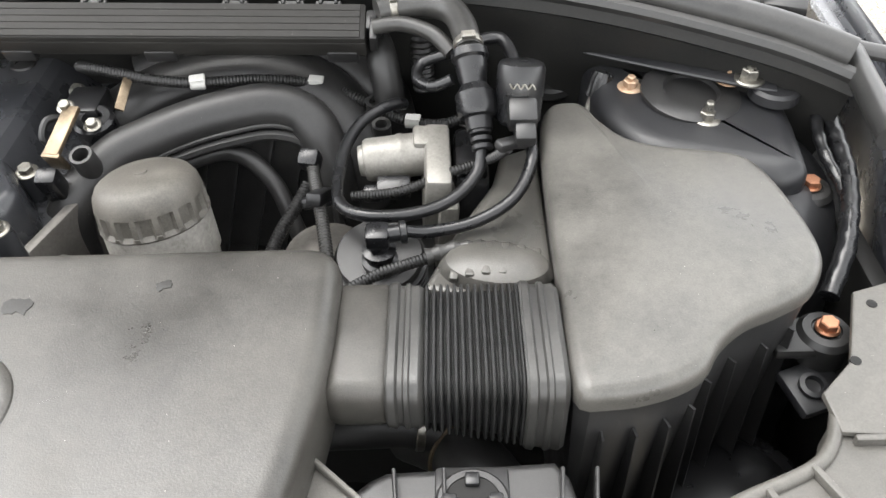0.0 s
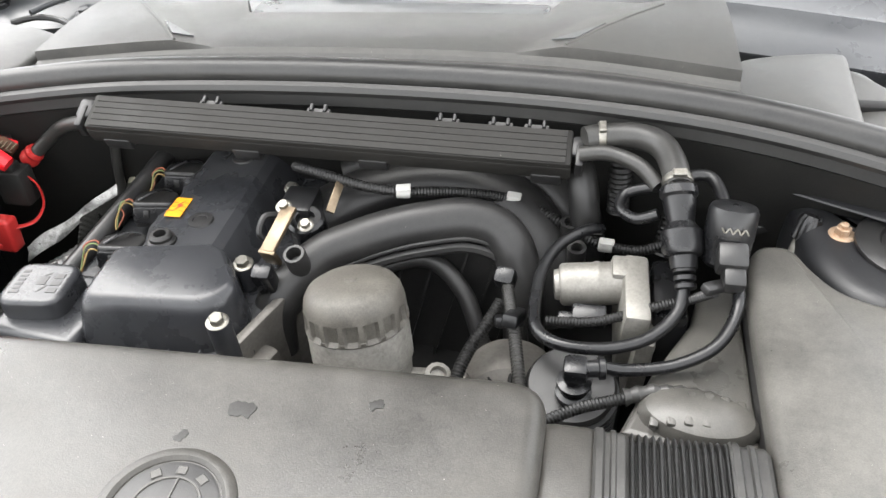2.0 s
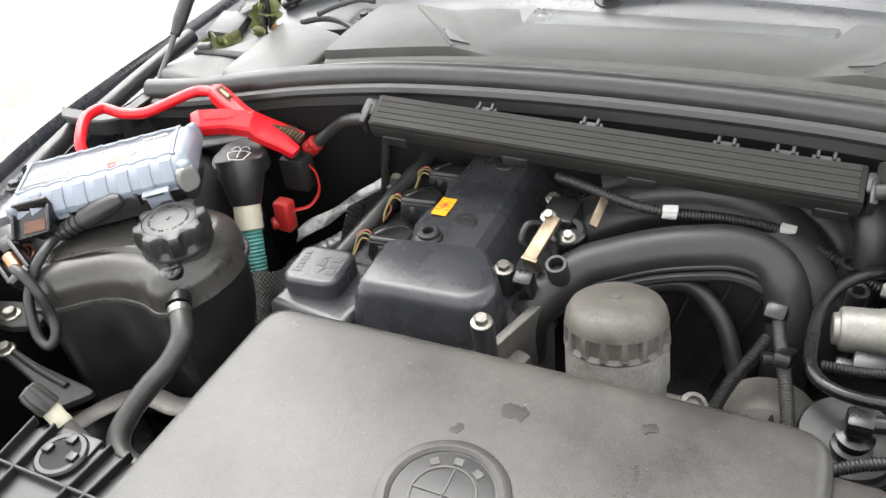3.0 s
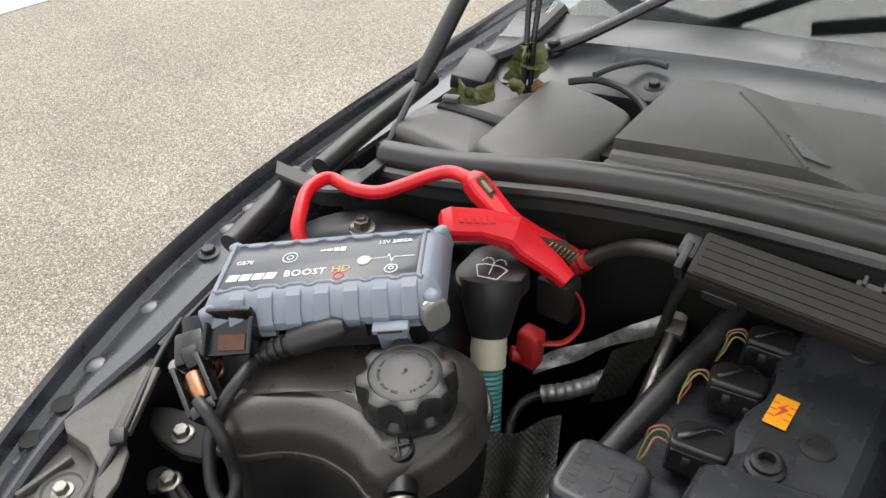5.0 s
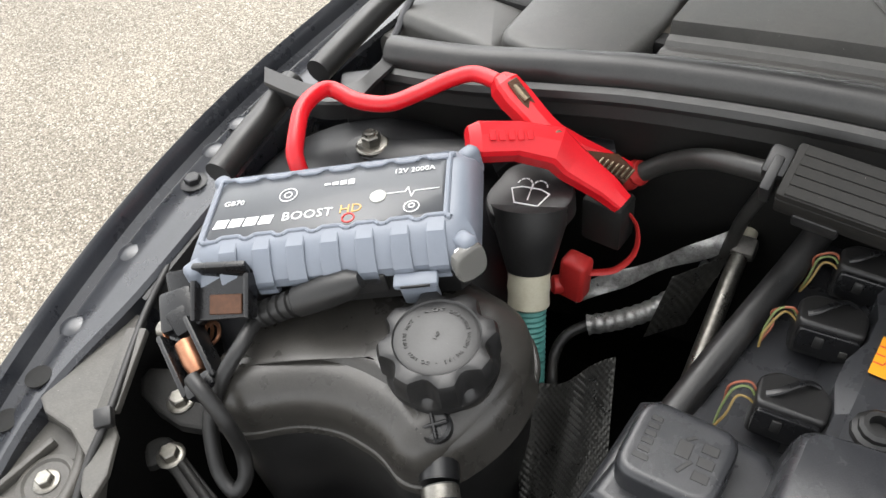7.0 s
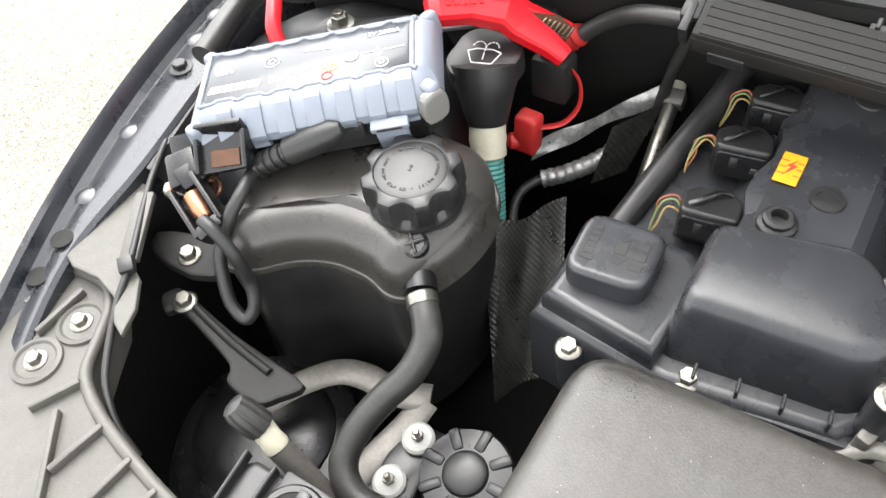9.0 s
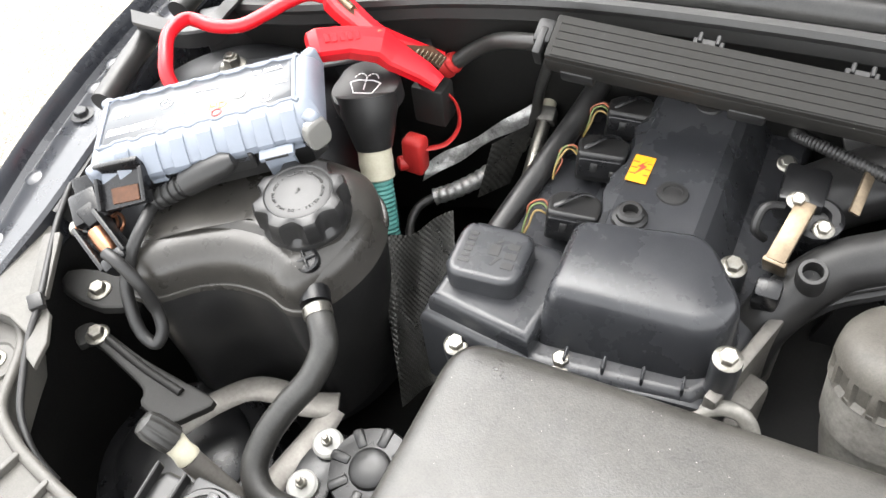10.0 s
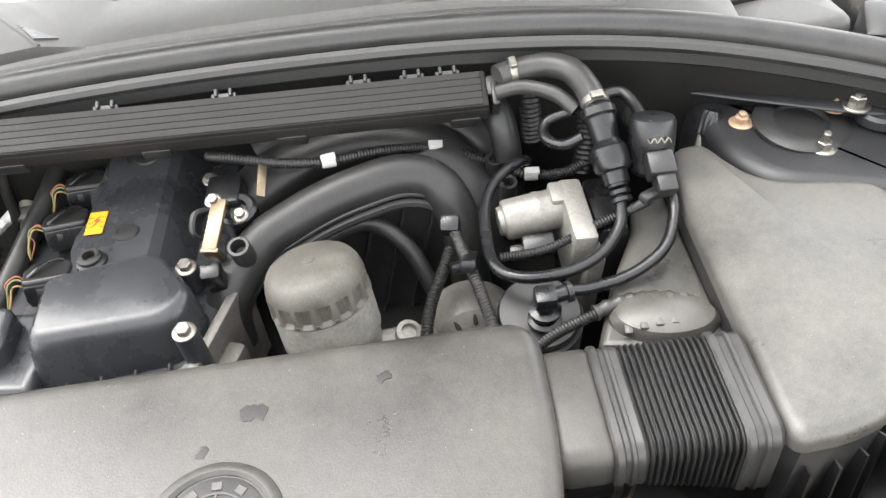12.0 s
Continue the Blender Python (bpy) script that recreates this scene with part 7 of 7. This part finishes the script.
part("pin", bm, M_STEEL, bk, "bright steel pivot pin")
bm = bmesh.new()
lathe(bm, m2 @ pose(0.000, 0, 0.001, 0, 90, 0), [(0.008, -0.014), (0.0085, 0.004), (0.006, 0.014)], 12)
part("crimp", bm, M_COPPER, bk, "copper crimp")
bl2 = thing("black_lead", (-0.88, 0.50, 0.79), "black jumper lead looping from clamp to jump starter", "jumper lead")
bm = bmesh.new()
tube(bm, [(-0.925, 0.496, 0.852), (-0.909, 0.493, 0.848), (-0.894, 0.491, 0.827), (-0.887, 0.489, 0.797), (-0.881, 0.48, 0.778), (-0.885, 0.469, 0.768), (-0.901, 0.471, 0.776), (-0.911, 0.481, 0.797), (-0.916, 0.493, 0.818), (-0.914, 0.513, 0.842), (-0.915, 0.537, 0.853), (-0.925, 0.566, 0.852)], 0.0060, 12, 8)
part("cable", bm, M_RUBBER, bl2)
bm = bmesh.new()
pg0, pg1 = V((-0.925, 0.564, 0.852)), V((-0.857, 0.614, 0.884))
PG = axes(pg0, pg1 - pg0, (0, 0, 1))
prof = [(0.008, 0.0)]
for k in range(4):
    prof += [(0.0105, 0.002 + 0.008 * k), (0.0105, 0.006 + 0.008 * k), (0.0085, 0.007 + 0.008 * k), (0.0085, 0.0095 + 0.008 * k)]
prof += [(0.012, 0.036), (0.013, 0.06), (0.011, 0.082), (0.006, 0.090)]
lathe(bm, PG, prof, 20)
part("plug", bm, M_RUBBER, bl2, "ribbed black plug")

# ---- left wing side ----
for pts, r in (([(0.420, 0.87, 0.84), (0.412, 0.83, 0.83), (0.403, 0.775, 0.822), (0.394, 0.684, 0.812), (0.368, 0.605, 0.80), (0.340, 0.555, 0.78)], 0.0095), ([(0.395, 0.82, 0.828), (0.388, 0.775, 0.826), (0.380, 0.72, 0.818), (0.385, 0.66, 0.805), (0.372, 0.60, 0.79)], 0.0065)):
    line_thing("taped_loom", "black taped wiring loom along the inner wing", pts, r, M_SATIN, rib=(0.022, 0.0012), category="wiring loom", group="taped looms")
bm = bmesh.new()
slab(bm, [(0.352, 0.545), (0.40, 0.56), (0.405, 0.42), (0.345, 0.40), (0.292, 0.405), (0.290, 0.440), (0.322, 0.470)], 0.797, 0.792, 0.002, 2)
gp = solo("slam_plate", bm, M_PANEL, "grey painted steel plate with small holes", "plate")
for x, y in ((0.326, 0.470), (0.362, 0.530)):
    bm = bmesh.new()
    lathe(bm, pose(x, y, 0.797), [(0.0045, -0.001), (0.0045, 0.0006), (0.003, 0.0008)], 14)
    part("hole", bm, M_DARK, gp, "small dark hole")
bm = bmesh.new()
rbox(bm, pose(0.318, 0.490, 0.735, 10, 0, 20), (0.05, 0.045, 0.012), 0.004)
lathe(bm, axes((0.314, 0.486, 0.742), (0, -0.2, 1)), [(0.012, 0), (0.012, 0.004), (0.008, 0.005), (0.007, 0.0)], 18)
solo("lamp_mount", bm, M_INNER, "dark steel headlamp mount with a bolt hole", "mount")
bm = bmesh.new()
rbox(bm, pose(0.355, 0.845, 0.90, 10, 0, -20), (0.045, 0.06, 0.06), 0.006)
tube(bm, [(0.345, 0.80, 0.905), (0.36, 0.79, 0.895), (0.40, 0.795, 0.890), (0.45, 0.775, 0.888)], 0.010, 10, 6, squash=0.6)
solo("hinge_bracket", bm, M_PLASTIC, "black plastic bracket at the end of the bonnet seal", "bracket")
for at in ((0.195, 0.885, 0.853), (0.245, 0.865, 0.853)):
    bm = bmesh.new()
    lathe(bm, axes(at, (0, -0.8, 0.6)), [(0.012, 0), (0.012, 0.005), (0.008, 0.007), (0.006, 0.004)], 18)
    solo("grommet", bm, M_RUBBER, "small round rubber grommet on the bulkhead ledge", "grommet", "bulkhead grommets")

# ---- leaves and twigs in the scuttle corner ----
def leaf(at, size, turn, material, seed, label):
    rnd = random.Random(seed)
    n = 10
    rows = []
    for i in range(n + 1):
        u = i / n
        w = size * 0.55 * math.sin(math.pi * min(1, u * 0.92 + 0.06)) ** 0.8
        row = []
        for j in range(7):
            v = j / 3 - 1
            z = 0.25 * size * v * v + 0.14 * size * math.sin(7 * u + 3 * v + seed) + 0.05 * size * rnd.uniform(-1, 1)
            row.append(turn @ V((w * v * (1 + 0.18 * rnd.uniform(-1, 1)), size * (u - 0.5), z)) + V(at))
        rows.append(row)
    bm = bmesh.new()
    sheet(bm, rows, 0.0006)
    solo("leaf", bm, material, label, "leaf", "leaves in the scuttle", angle=70)


for k, (at, s, rot, mm) in enumerate((((-1.026, 1.015, 0.880), 0.050, (20, 10, 60), M_LEAF), ((-1.008, 1.035, 0.884), 0.040, (50, -10, 120), M_LEAF), ((-1.035, 1.035, 0.884), 0.036, (-40, 20, 10), M_LEAF),
                                      ((-1.000, 1.125, 0.905), 0.046, (80, 10, 30), M_LEAF), ((-0.990, 1.115, 0.92), 0.038, (70, -30, 80), M_LEAF), ((-1.005, 1.115, 0.888), 0.036, (60, 30, -30), M_LEAF),
                                      ((-1.002, 1.095, 0.876), 0.030, (70, 10, 150), M_LEAF), ((-0.972, 1.105, 0.882), 0.022, (60, 20, 60), M_LEAFB))):
    leaf(at, s, Euler([radians(a) for a in rot]).to_matrix(), mm, k, "wilted green leaf lying in the scuttle corner" if mm == M_LEAF else "small dry brown leaf lying in the scuttle")
for k, pts in enumerate(([(-0.99, 1.10, 0.87), (-0.992, 1.11, 0.93), (-1.00, 1.13, 0.99), (-1.005, 1.15, 1.05)], [(-0.985, 1.11, 0.88), (-0.985, 1.12, 0.95), (-0.99, 1.15, 1.03)])):
    line_thing("twig", "thin dark dead stem standing in the scuttle corner", pts, 0.004, M_SATIN, seg=8, category="twig", group="twigs")
bm = bmesh.new()
tube(bm, [(-1.125, 1.16, 0.86), (-1.085, 1.18, 0.872), (-1.06, 1.22, 0.885), (-1.05, 1.30, 0.91)], 0.012, 8, 5)
rbox(bm, pose(-1.09, 1.13, 0.868, 0, 10, 20), (0.05, 0.10, 0.025), 0.006)
part("bonnet_hinge", bm, M_INNER, body, "black steel bonnet hinge")
